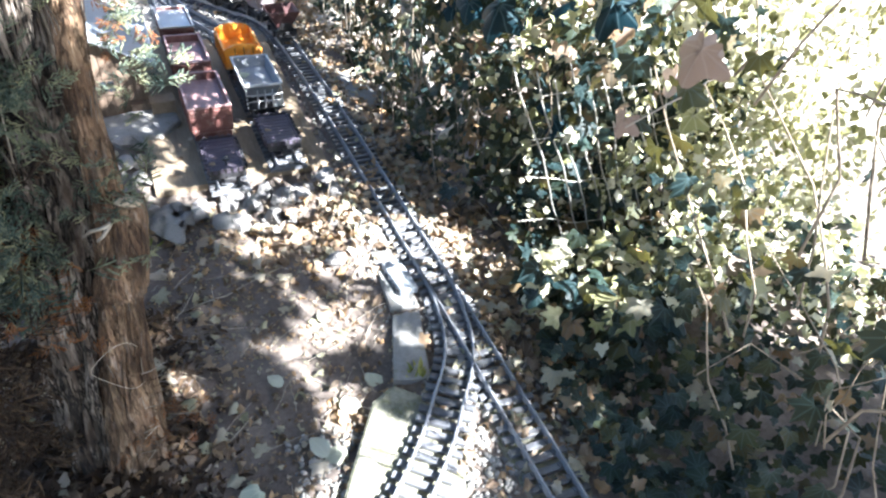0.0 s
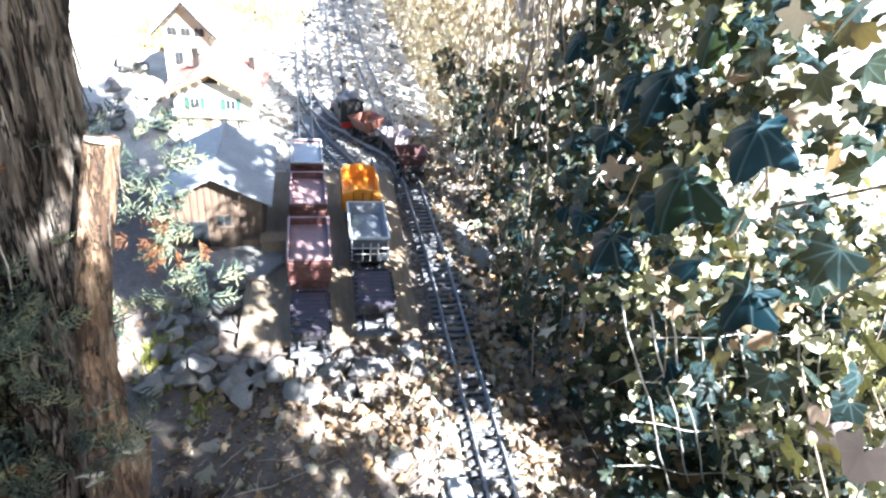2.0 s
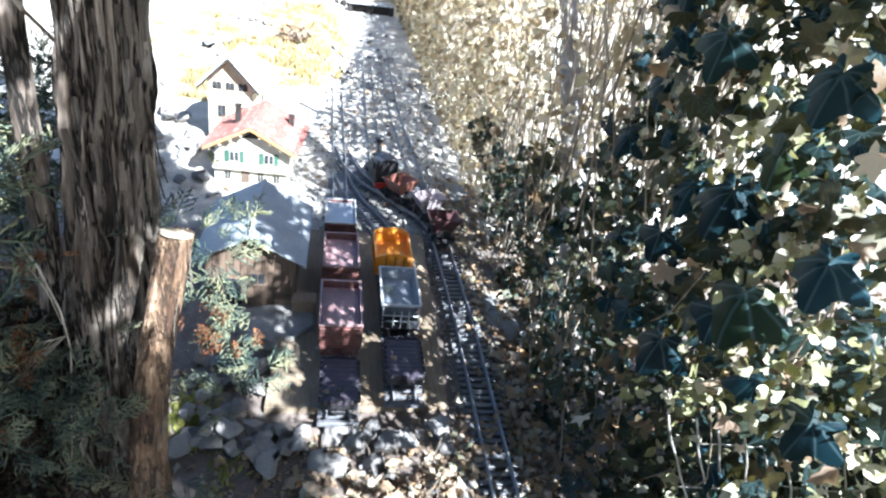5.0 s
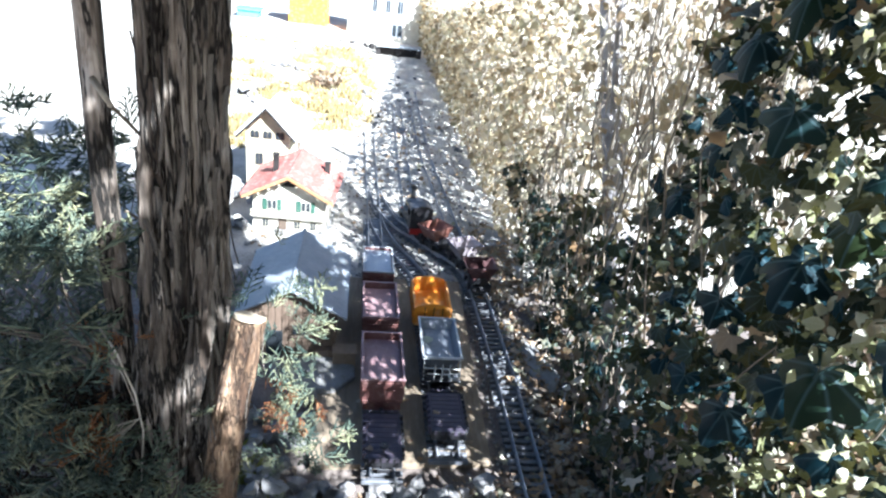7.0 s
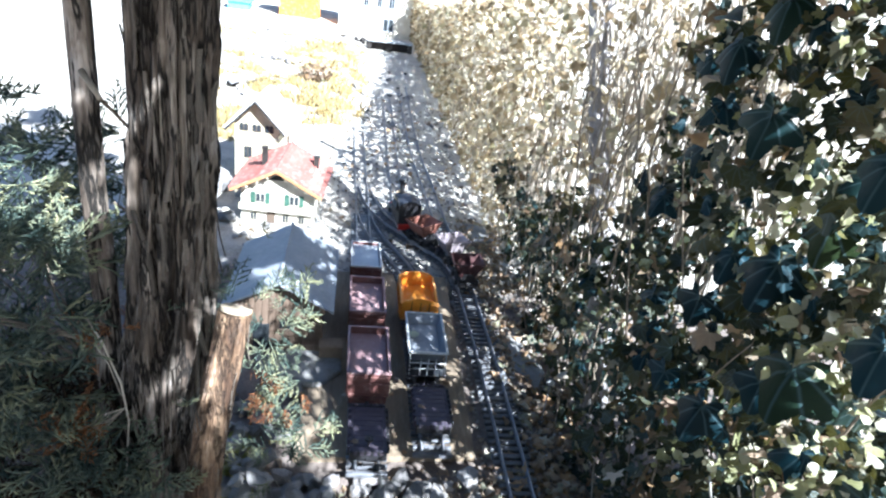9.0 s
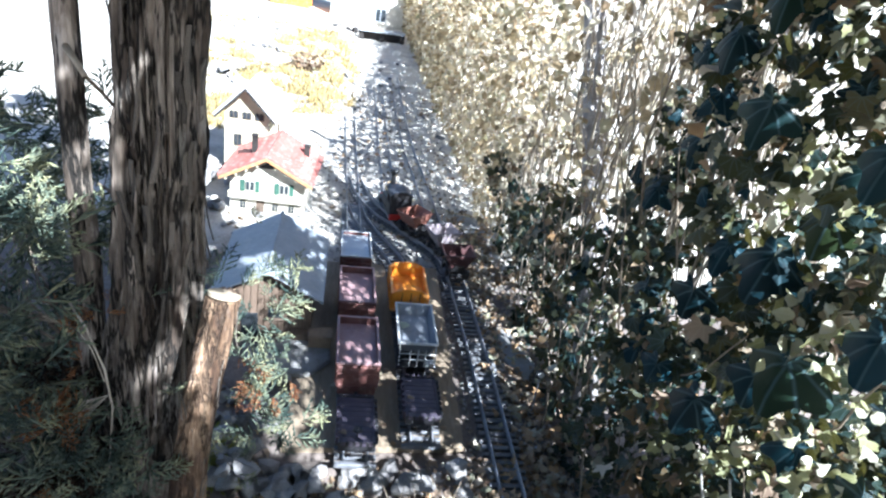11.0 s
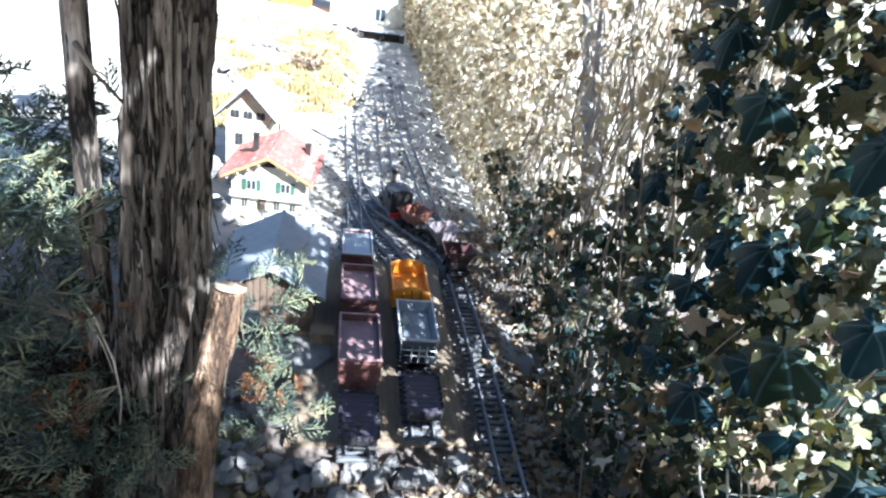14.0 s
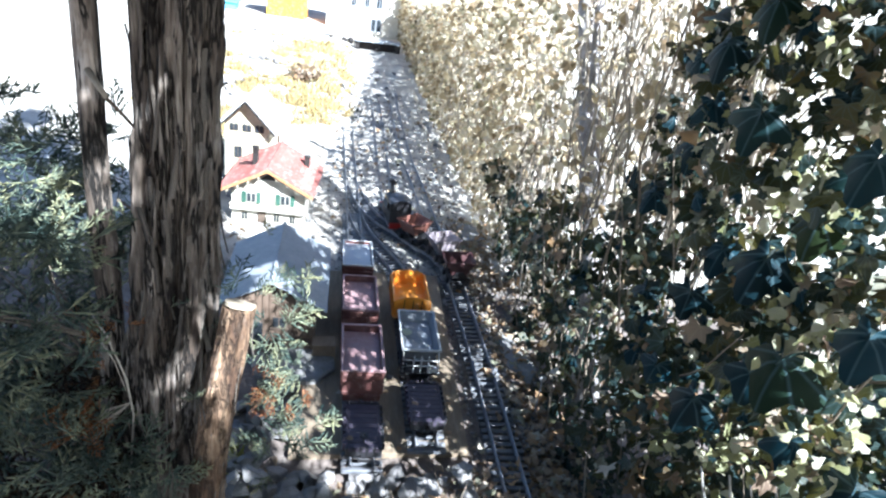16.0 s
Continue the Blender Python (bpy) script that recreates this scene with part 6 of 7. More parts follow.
def ivy():
    t = root("ivy_hedge", pose(0, 0, 0), "dense ivy with dark lobed leaves and bare twigs", "hedge")
    rng = np.random.RandomState(41)
    n = 26000
    y = np.concatenate([rng.uniform(-1.2, 1.1, 24000), rng.uniform(-0.95, -0.4, 2000)])
    z = np.concatenate([rng.uniform(0.0, 1.15, 24000), rng.uniform(0.1, 0.75, 2000)])
    clump = np.array([0.6 * noise.noise((a * 7, b * 7, 9.0)) + 0.7 * noise.noise((a * 15, b * 15, 3.0)) for a, b in zip(y, z)])
    ceiling = np.array([1.15 - 0.65 * step01(-0.29, 0.13, a) - 0.15 * step01(0.2, 0.8, a) for a in y])
    thin = np.array([(1 - step01(-0.62, -0.42, a)) * (0.88 - 0.45 * step01(0.5, 0.65, c)) + (1 - step01(0.35, 0.6, c)) * step01(-0.62, -0.42, a) * (1 - step01(0.2, 0.4, a)) * 0.32 for a, c in zip(y, z)])
    keep = (clump > -0.10) & ((y > -0.80) | (z < 0.45)) & ((y > -0.5) | (z < 0.52) | (rng.uniform(0, 1, n) < np.where(y > -0.62, 0.7, 0.38))) & (z < ceiling + 0.12 * clump) & (rng.uniform(0, 1, n) > thin)
    y, z = y[keep], z[keep]
    n = len(y)
    depth = np.where(rng.uniform(0, 1, n) < 0.5, rng.exponential(0.05, n), rng.uniform(0, 1, n) * np.where(y < -0.5, 0.14, 0.17))
    face = np.array([hedge_face(a, b) for a, b in zip(y, z)])
    x = face + depth
    clear = (y > -0.66) & (y < -0.45) & (z < 0.45) & (rng.uniform(0, 1, n) < 0.88)
    x, y, z, depth = x[~clear], y[~clear], z[~clear], depth[~clear]
    n = len(x)
    pos = np.column_stack([x, y, z])
    normal = rng.randn(n, 3) * 0.7 + [-0.6, -0.15, 0.5]
    tip = rng.randn(n, 3) * 0.45 + [-0.2, 0, -1.0]
    size = 0.011 + 0.029 * rng.uniform(0, 1, n) ** 2.3
    M = placed(pos, normal, tip, size)
    front = np.where((depth < 0.045) & ((y > -0.6) | (z > 0.6)) & (y > -0.95) & (y < 0.2) & (z > 0.2) & (z < 1.0))[0][:240]
    rest = np.setdiff1d(np.arange(n), front)
    dead = rng.uniform(0, 1, len(rest)) < 0.11
    # pale leaves spread over the ivy as painted specks of sun
    speck = np.where(rng.uniform(0, 1, n) < np.where(z > 0.68, 0.3, np.where(y > -0.4, 0.07, 0.13)))[0]
    k = len(speck)
    S = placed(pos[speck] + rng.randn(k, 3) * 0.01 - [0.012, 0.0, 0.0], rng.randn(k, 3) * 0.5 + [0.0, -0.5, 0.6], rng.randn(k, 3) * 0.6 + [-0.2, 0, -0.8], rng.uniform(0.006, 0.015, k))
    tagged(scatter("young_foliage", OVAL + IVY, S, M_SUNLEAF, t), "small ivy leaves coloured pale yellowish for specks of sunlight", kind="stuff")
    tagged(scatter("foliage", IVY, M[rest[~dead]], M_IVY, t), "small ivy leaves in depth", kind="stuff")
    tagged(scatter("dead_foliage", CURLED + IVY[:1], M[rest[dead]], M_DRYLEAF, t), "dead brown leaves caught in the ivy", kind="stuff")
    shapes = [mesh_of("leaf", v, f, M_IVY, u) for v, f, u in IVY]
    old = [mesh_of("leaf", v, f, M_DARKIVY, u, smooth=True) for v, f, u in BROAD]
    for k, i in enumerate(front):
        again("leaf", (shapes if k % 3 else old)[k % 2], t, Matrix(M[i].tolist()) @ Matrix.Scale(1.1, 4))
    # dark leaves in depth behind the fence, and pale-coloured ones that stand for sunlit ivy
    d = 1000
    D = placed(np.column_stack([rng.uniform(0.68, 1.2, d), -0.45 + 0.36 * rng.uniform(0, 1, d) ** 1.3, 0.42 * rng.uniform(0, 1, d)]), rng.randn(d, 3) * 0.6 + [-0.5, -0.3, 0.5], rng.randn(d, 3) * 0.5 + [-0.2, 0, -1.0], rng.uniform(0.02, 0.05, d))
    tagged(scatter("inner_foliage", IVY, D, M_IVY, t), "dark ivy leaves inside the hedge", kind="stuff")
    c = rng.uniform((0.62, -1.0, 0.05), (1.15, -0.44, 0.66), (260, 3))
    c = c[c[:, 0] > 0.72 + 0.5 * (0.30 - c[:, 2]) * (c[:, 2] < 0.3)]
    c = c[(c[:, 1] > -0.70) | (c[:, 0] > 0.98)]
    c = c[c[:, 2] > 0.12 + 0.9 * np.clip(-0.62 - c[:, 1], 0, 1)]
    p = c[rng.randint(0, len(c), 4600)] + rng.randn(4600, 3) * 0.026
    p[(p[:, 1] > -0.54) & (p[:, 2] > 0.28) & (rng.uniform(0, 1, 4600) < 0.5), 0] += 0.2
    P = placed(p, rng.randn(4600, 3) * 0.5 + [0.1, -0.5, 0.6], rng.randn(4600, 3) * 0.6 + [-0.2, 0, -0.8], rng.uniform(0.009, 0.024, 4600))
    tagged(scatter("pale_foliage", IVY[2:] + OVAL + SLIM + CURLED[:2], P, M_SUNLEAF, t), "ivy leaves coloured pale yellowish for sunlight", kind="stuff")
    # sprigs out of the ivy, their pale colour standing for patches of sunlight
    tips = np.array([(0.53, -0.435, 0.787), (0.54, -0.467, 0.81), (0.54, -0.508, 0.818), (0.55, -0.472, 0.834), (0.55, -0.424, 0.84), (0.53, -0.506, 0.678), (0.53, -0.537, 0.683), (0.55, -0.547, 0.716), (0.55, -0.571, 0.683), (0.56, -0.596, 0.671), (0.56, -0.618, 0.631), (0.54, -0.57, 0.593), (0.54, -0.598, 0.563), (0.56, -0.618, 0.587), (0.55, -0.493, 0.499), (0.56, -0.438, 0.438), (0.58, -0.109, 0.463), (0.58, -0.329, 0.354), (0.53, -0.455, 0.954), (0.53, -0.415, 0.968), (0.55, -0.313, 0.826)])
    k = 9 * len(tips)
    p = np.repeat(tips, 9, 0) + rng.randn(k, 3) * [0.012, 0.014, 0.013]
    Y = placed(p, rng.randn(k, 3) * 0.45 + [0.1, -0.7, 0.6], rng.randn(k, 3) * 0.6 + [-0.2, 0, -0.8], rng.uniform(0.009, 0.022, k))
    tagged(scatter("sunny_foliage", IVY[2:] + OVAL + CURLED[:2], Y, M_SUNLEAF, t), "sprigs of ivy leaves coloured pale for sunlight", kind="stuff")
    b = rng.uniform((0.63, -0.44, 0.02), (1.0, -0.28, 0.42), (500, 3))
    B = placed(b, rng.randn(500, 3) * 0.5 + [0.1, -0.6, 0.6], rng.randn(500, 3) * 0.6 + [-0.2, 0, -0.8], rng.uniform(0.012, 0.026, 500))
    tagged(scatter("fence_foliage", IVY[2:] + OVAL + SLIM, B, M_SUNLEAF, t), "leaves behind the fence wire, coloured pale for sunlight", kind="stuff")
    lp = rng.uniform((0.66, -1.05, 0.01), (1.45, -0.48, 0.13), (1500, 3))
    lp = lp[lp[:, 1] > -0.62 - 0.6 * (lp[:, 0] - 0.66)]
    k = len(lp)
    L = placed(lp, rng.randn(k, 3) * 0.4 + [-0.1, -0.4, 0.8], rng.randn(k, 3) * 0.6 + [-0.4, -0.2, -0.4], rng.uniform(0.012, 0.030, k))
    tagged(scatter("sunny_low_foliage", IVY[2:] + OVAL + SLIM + CURLED[:2], L, M_SUNLEAF, t), "ivy leaves creeping low, coloured pale for sunlight", kind="stuff")
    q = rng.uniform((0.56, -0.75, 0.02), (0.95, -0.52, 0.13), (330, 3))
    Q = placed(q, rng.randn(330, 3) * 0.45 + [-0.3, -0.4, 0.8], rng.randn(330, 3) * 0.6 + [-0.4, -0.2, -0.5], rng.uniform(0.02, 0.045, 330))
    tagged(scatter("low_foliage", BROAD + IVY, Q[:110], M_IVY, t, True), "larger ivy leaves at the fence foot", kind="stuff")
    tagged(scatter("low_pale_foliage", IVY, Q[110:180], M_SUNLEAF, t), "leaves at the fence foot, coloured pale for sunlight", kind="stuff")
    # ivy creeping over the ground at the fence foot
    g = 1500
    gy = rng.uniform(-1.3, -0.35, g)
    gx = 0.53 + 0.8 * rng.uniform(0, 1, g) ** 1.6
    gx += 0.10 * (1 - np.clip((-0.5 - gy) / 0.25, 0, 1))
    gz = lie_on_ground(gx, gy, 0.01) + rng.uniform(0, 0.07, g)
    G = placed(np.column_stack([gx, gy, gz]), rng.randn(g, 3) * 0.4 + [-0.3, -0.2, 0.9], rng.randn(g, 3) + [-0.3, 0, -0.3], rng.uniform(0.014, 0.034, g))
    tagged(scatter("ground_foliage", IVY, G, M_IVY, t), "ivy leaves creeping over the soil", kind="stuff")
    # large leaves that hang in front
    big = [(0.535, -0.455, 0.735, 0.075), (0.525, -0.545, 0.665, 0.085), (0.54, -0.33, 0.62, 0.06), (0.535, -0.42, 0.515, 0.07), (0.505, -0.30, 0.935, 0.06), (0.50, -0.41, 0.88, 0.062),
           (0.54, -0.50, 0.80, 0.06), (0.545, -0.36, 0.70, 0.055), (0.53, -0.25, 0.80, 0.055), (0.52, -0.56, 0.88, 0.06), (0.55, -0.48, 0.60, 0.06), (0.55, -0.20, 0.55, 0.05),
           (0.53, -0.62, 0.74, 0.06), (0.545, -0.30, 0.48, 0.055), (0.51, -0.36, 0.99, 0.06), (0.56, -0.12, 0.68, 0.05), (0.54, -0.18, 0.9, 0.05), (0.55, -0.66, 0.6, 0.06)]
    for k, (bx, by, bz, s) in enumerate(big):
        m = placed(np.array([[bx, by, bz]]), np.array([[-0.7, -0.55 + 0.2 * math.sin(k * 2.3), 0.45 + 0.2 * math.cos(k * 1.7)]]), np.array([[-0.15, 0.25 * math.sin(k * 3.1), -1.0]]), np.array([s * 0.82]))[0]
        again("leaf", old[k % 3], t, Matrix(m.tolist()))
    # stems and bare twigs
    lines = []
    for k in range(300):
        yy, zz = rng.uniform(-1.3, 0.95), rng.uniform(-0.02, 0.6)
        xx = hedge_face(yy, zz) + rng.uniform(-0.01, 0.16)
        p = np.array([xx, yy, zz])
        d = np.array([rng.uniform(-0.1, 0.1), rng.uniform(-0.5, 0.5), 1.0])
        L = rng.uniform(0.15, 0.5)
        pts = [p]
        for q in range(5):
            d = d + rng.randn(3) * [0.12, 0.35, 0.2]
            pts.append(pts[-1] + d / np.linalg.norm(d) * L / 5)
        pts = np.array(pts)
        pts[:, 0] = np.maximum(pts[:, 0], 0.50)
        if yy > -0.85 and yy < -0.40 and zz < 0.45:
            continue
        r = rng.uniform(0.0009, 0.0026)
        lines.append((pts, np.linspace(r, r * 0.5, 6)))
    for yy in (-0.3, 0.05, 0.4, 0.75):
        lines.append(([(0.72, yy, -0.03), (0.71, yy + 0.03, 0.4), (0.7, yy - 0.02, 0.8), (0.72, yy + 0.05, 1.3)], [0.012, 0.01, 0.008, 0.005]))
    tagged(tubes("twig_mass", lines, M_TWIG, t), "bare brown ivy twigs", kind="stuff")
    # a shoot that reaches out towards the path
    shoot = [(0.62, -0.78, 0.55), (0.55, -0.83, 0.575), (0.47, -0.89, 0.60), (0.40, -0.94, 0.625), (0.34, -0.96, 0.62)]
    V, F = tube_arrays(shoot, [0.0012, 0.0011, 0.001, 0.0008, 0.0006], 6)
    part("shoot", mesh_of("shoot", V, F, M_DRYTWIG, smooth=True), None, t, "thin bare shoot")
    for k, (bx, by, bz, s, mat) in enumerate([(0.405, -0.945, 0.668, 0.05, M_DUSKLEAF), (0.42, -0.93, 0.63, 0.036, M_IVY), (0.352, -0.945, 0.62, 0.03, M_DUSKLEAF), (0.375, -0.935, 0.61, 0.024, M_IVY),
                                              (0.48, -0.87, 0.64, 0.045, M_DUSKLEAF), (0.56, -0.78, 0.56, 0.045, M_DUSKLEAF), (0.47, -0.9, 0.585, 0.035, M_SUNLEAF)]):
        v, f, u = BROAD[k % 3]
        me = mesh_of("leaf", v, f, mat, u, smooth=True)
        m = placed(np.array([[bx, by, bz]]), np.array([[-0.78, -0.30 + 0.1 * math.sin(k), 0.22]]), np.array([[0.4 * math.sin(k * 2.0), 0.2, -1.0]]), np.array([s * 0.66]))[0]
        again("leaf", me, t, Matrix(m.tolist()))


ivy()


def dry_hedge():
    """The sunlit hedge beyond the ivy: upright bare twigs and small dry leaves."""
    t = root("dry_hedge", pose(0, 0, 0), "tall sunlit hedge of bare twigs and dry pale leaves", "hedge")
    rng = np.random.RandomState(51)
    n = 20000
    y = -0.25 + 7.2 * rng.uniform(0, 1, n) ** 1.5
    z = rng.uniform(0.02, 1.12, n)
    z = np.where(y > 0.9, z * np.clip(0.84 - 0.12 * (y - 0.9), 0.42, 1), z)
    keep = z > 0.5 - 0.5 * np.clip((y - 0.7) / 0.5, 0, 1) + 0.7 * np.clip((0.1 - y) / 0.35, 0, 1)
    keep &= (y > 0.9) | (rng.uniform(0, 1, n) < 0.6)
    y, z = y[keep], z[keep]
    n = len(y)
    off = np.array([0.05 * noise.noise((a * 3, b * 3, 5.0)) for a, b in zip(y, z)])
    x = 0.60 - 0.015 * y + off + rng.exponential(0.1, n) - 0.04 * z
    pos = np.column_stack([x, y, z])
    M = placed(pos, rng.randn(n, 3) * 0.65 + [-0.1, -0.6, 0.45], rng.randn(n, 3) * 0.7 + [0, 0, -0.6], rng.uniform(0.013, 0.034, n) * (1 + 0.12 * y))
    tagged(scatter("foliage", OVAL + CURLED + SLIM + OVAL[:1], M, M_HEDGELEAF, t), "pale dry leaves", kind="stuff")
    lines = []
    for k in range(1700):
        yy = -0.2 + 6.9 * rng.uniform(0, 1) ** 1.5
        xx = 0.61 - 0.015 * yy + rng.exponential(0.08)
        if yy < 0.9 and k % 3 == 0:
            continue
        z0 = rng.uniform(-0.03, 0.5) if yy > 0.6 else rng.uniform(0.5, 0.75)
        h = rng.uniform(0.2, 0.5) * (1.0 if yy < 1.0 else 0.8)
        a = np.array([xx, yy, z0])
        lean = np.array([rng.uniform(-0.06, 0.04), rng.uniform(-0.2, 0.2), 1.0])
        pts = [a, a + lean * h * 0.35 + rng.randn(3) * 0.02, a + lean * h * 0.7 + rng.randn(3) * 0.03, a + lean * h]
        r = rng.uniform(0.0012, 0.0032)
        lines.append((pts, np.linspace(r, r * 0.4, 4)))
    for yy, rr in ((1.05, 0.02), (1.9, 0.014), (2.8, 0.016), (4.0, 0.016)):
        lines.append(([(0.70, yy, -0.05), (0.69, yy + 0.05, 0.5), (0.69, yy, 0.9), (0.7, yy - 0.1, 1.3)], [rr, rr * 0.9, rr * 0.8, rr * 0.6]))
    tagged(tubes("twig_mass", lines, M_DRYTWIG, t), "upright pale twigs", kind="stuff")
    V, F = tube_arrays([(0.68, 0.14, 0.0), (0.655, 0.24, 0.34), (0.632, 0.345, 0.56), (0.622, 0.445, 0.715), (0.62, 0.569, 0.886), (0.62, 0.74, 1.1)], [0.034, 0.031, 0.029, 0.026, 0.027, 0.022], 20)
    part("stem", mesh_of("stem", V, F, M_PALEBARK, smooth=True), None, t, "pale grey leaning stem")
    V, F = tube_arrays([(0.60, 0.36, 0.70), (0.59, 0.37, 0.78), (0.585, 0.40, 0.86), (0.59, 0.40, 0.98)], [0.008, 0.007, 0.006, 0.004], 10)
    part("side_branch", mesh_of("side_branch", V, F, M_PALEBARK, smooth=True), None, t, "thin pale side branch")


dry_hedge()


# ---- litter ----
def leaf_litter():
    rng = np.random.RandomState(61)
    n = 4200
    x = np.concatenate([rng.uniform(-0.35, 0.66, 1400), rng.normal(0.545, 0.05, 1700), rng.normal(0.33, 0.12, 700), rng.uniform(-0.3, 0.62, 400)])
    y = np.concatenate([rng.uniform(-1.0, 0.2, 1400), rng.uniform(-0.9, 1.3, 1700), rng.normal(-0.17, 0.09, 700), rng.uniform(0.8, 3.2, 400)])
    bare = (x > -0.02) & (x < 0.27) & (y > -0.60) & (y < -0.27) & (rng.uniform(0, 1, n) < 0.45)
    onboard = (x > -0.02) & (x < 0.4) & (y > -0.01) & (y < 0.85)
    onslab = (x > 0.30) & (x < 0.42) & (y > -0.67) & (y < -0.3) & (rng.uniform(0, 1, n) < 0.75)
    heap = (x > -0.16) & (x < 0.36) & (y > -0.15) & (y < 0.2) & (rng.uniform(0, 1, n) < 0.7)
    ontrack = (np.abs(x - 0.46) < 0.046) & (y > -0.6) & (y < 0.75) & (rng.uniform(0, 1, n) < 0.7)
    keep = ~bare & ~onboard & ~onslab & ~heap & ~ontrack
    x, y = x[keep], y[keep]
    n = len(x)
    z = lie_on_ground(x, y, 0.003) + rng.uniform(0, 0.006, n) + np.where(np.abs(x - 0.46) < 0.05, 0.007, 0)
    M = placed(np.column_stack([x, y, z]), rng.randn(n, 3) * 0.35 + [0, 0, 1], rng.randn(n, 3) * [1, 1, 0.1], rng.uniform(0.012, 0.032, n))
    ob = scatter("leaf_litter", CURLED + IVY[1:2] + CURLED, M, M_DRYLEAF)
    tagged(ob, "fallen dry brown and pale leaves over the soil", "leaves", kind="stuff")
    # crumbs of leaf and bark trodden into the soil
    k = 2600
    cx, cy = rng.uniform(-0.08, 0.40, k), rng.uniform(-0.85, -0.03, k)
    C = placed(np.column_stack([cx, cy, lie_on_ground(cx, cy, 0.0015)]), rng.randn(k, 3) * 0.4 + [0, 0, 1], rng.randn(k, 3) * [1, 1, 0.1], rng.uniform(0.004, 0.013, k))
    tagged(scatter("leaf_crumbs", CURLED, C, M_DRYLEAF), "small crumbs of dry leaf trodden into the soil", "leaves", kind="stuff")
    # pebbles of the ballast and the sunlit gravel
    n = 8800
    x = np.concatenate([rng.normal(0.465, 0.055, 5000), rng.uniform(-0.05, 0.55, 2800), rng.uniform(0.12, 0.40, 1000)])
    y = np.concatenate([rng.uniform(-0.9, 1.2, 5000), 0.85 + 2.4 * rng.uniform(0, 1, 2800) ** 1.4, rng.uniform(-0.95, -0.68, 1000)])
    keep = ~((x > -0.02) & (x < 0.4) & (y > -0.01) & (y < 0.85))
    x, y = x[keep], y[keep]
    n = len(x)
    t = []
    for s in range(3):
        r = random.Random(s)
        v = np.array([(0.5, 0, 0), (-0.5, 0, 0), (0, 0.5, 0), (0, -0.5, 0), (0.1, 0.1, 0.4), (0, 0, -0.3), (0.35, -0.3, 0.2), (-0.3, 0.3, 0.22)]) + np.array([[r.uniform(-0.1, 0.1) for _ in range(3)] for _ in range(8)])
        bm = bm_new()
        for p in v:
            bm.verts.new(p)
        bmesh.ops.convex_hull(bm, input=bm.verts[:])
        bmesh.ops.triangulate(bm, faces=bm.faces[:])
        bm.verts.index_update()
        t.append((np.array([q.co[:] for q in bm.verts]), np.array([[q.index for q in f.verts] for f in bm.faces]), np.zeros((len(bm.verts), 2))))
        bm.free()
    M = placed(np.column_stack([x, y, lie_on_ground(x, y, 0.001)]), rng.randn(n, 3) * 0.4 + [0, 0, 1], rng.randn(n, 3), rng.uniform(0.005, 0.015, n))
    tagged(scatter("gravel", t, M, M_PEBBLE), "pale grey gravel between the sleepers", "gravel", kind="stuff")
    # twigs on the ground
    lines = []
    for k in range(130):
        a = rng.uniform(0, np.pi)
        px, py = rng.uniform(-0.1, 0.6), rng.uniform(-0.85, -0.05)
        L = rng.uniform(0.02, 0.09)
        pts = [(px + math.cos(a) * L * q + rng.uniform(-0.004, 0.004), py + math.sin(a) * L * q + rng.uniform(-0.004, 0.004), ground_height(px + math.cos(a) * L * q, py + math.sin(a) * L * q) + 0.006) for q in (0, 0.33, 0.66, 1)]
        lines.append((pts, [0.0008, 0.0007, 0.0006, 0.0004]))
    tagged(tubes("ground_twigs", lines, M_DRYTWIG), "thin dry twigs scattered on the soil", "twigs", kind="stuff")


leaf_litter()


def needle_litter():
    rng = np.random.RandomState(81)
    n = 5200
    x, y = rng.normal(-0.12, 0.09, n), rng.uniform(-1.05, -0.35, n)
    keep = x < 0.03 + 0.04 * rng.randn(n)
    x, y = x[keep], y[keep]
    n = len(x)
    # fallen needles whose dark colour also holds the tree's shade
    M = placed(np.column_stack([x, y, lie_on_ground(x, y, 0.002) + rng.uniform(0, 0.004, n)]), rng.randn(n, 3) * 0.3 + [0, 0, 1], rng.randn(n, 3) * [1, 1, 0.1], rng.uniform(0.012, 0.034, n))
    tagged(scatter("needle_litter", SLIM, M, M_NEEDLES), "fallen brown needles, coloured dark for the shade under the juniper", "needles", kind="stuff")


needle_litter()


def fallen_leaf(x, y, z, size, turn, shape, label, material, tilt=(0, 0)):
    v, f, u = shape
    ob = new("fallen_leaf", mesh_of("fallen_leaf", v, f, material, u))
    ob.matrix_world = pose(x, y, z, tilt[0], tilt[1], turn) @ Matrix.Scale(size, 4)
    tagged(ob, label, "leaf", "large fallen leaves")


M_PALELEAF = leaf_material("pale_leaf", [(0.0, (0.42, 0.48, 0.40)), (0.5, (0.55, 0.58, 0.46)), (1.0, (0.60, 0.60, 0.52))], (0.7, 0.72, 0.6), 0.4, 0.5, 0.15, (0.6, 0.65, 0.3), (0.4, 0.38, 0.25))
for lx, ly, ls, la, lk in ((0.137, -0.585, 0.035, 30, 0), (0.275, -0.60, 0.04, 200, 1), (0.232, -0.645, 0.04, 160, 2), (0.17, -0.735, 0.045, 20, 0), (0.20, -0.74, 0.05, 80, 1), (0.07, -0.755, 0.04, 120, 2), (0.24, -0.47, 0.03, 10, 0)):
    fallen_leaf(lx, ly, ground_height(lx, ly) + 0.008, ls, la, OVAL[lk], "pale grey-green fallen leaf on bare soil", M_PALELEAF, (6, -5))
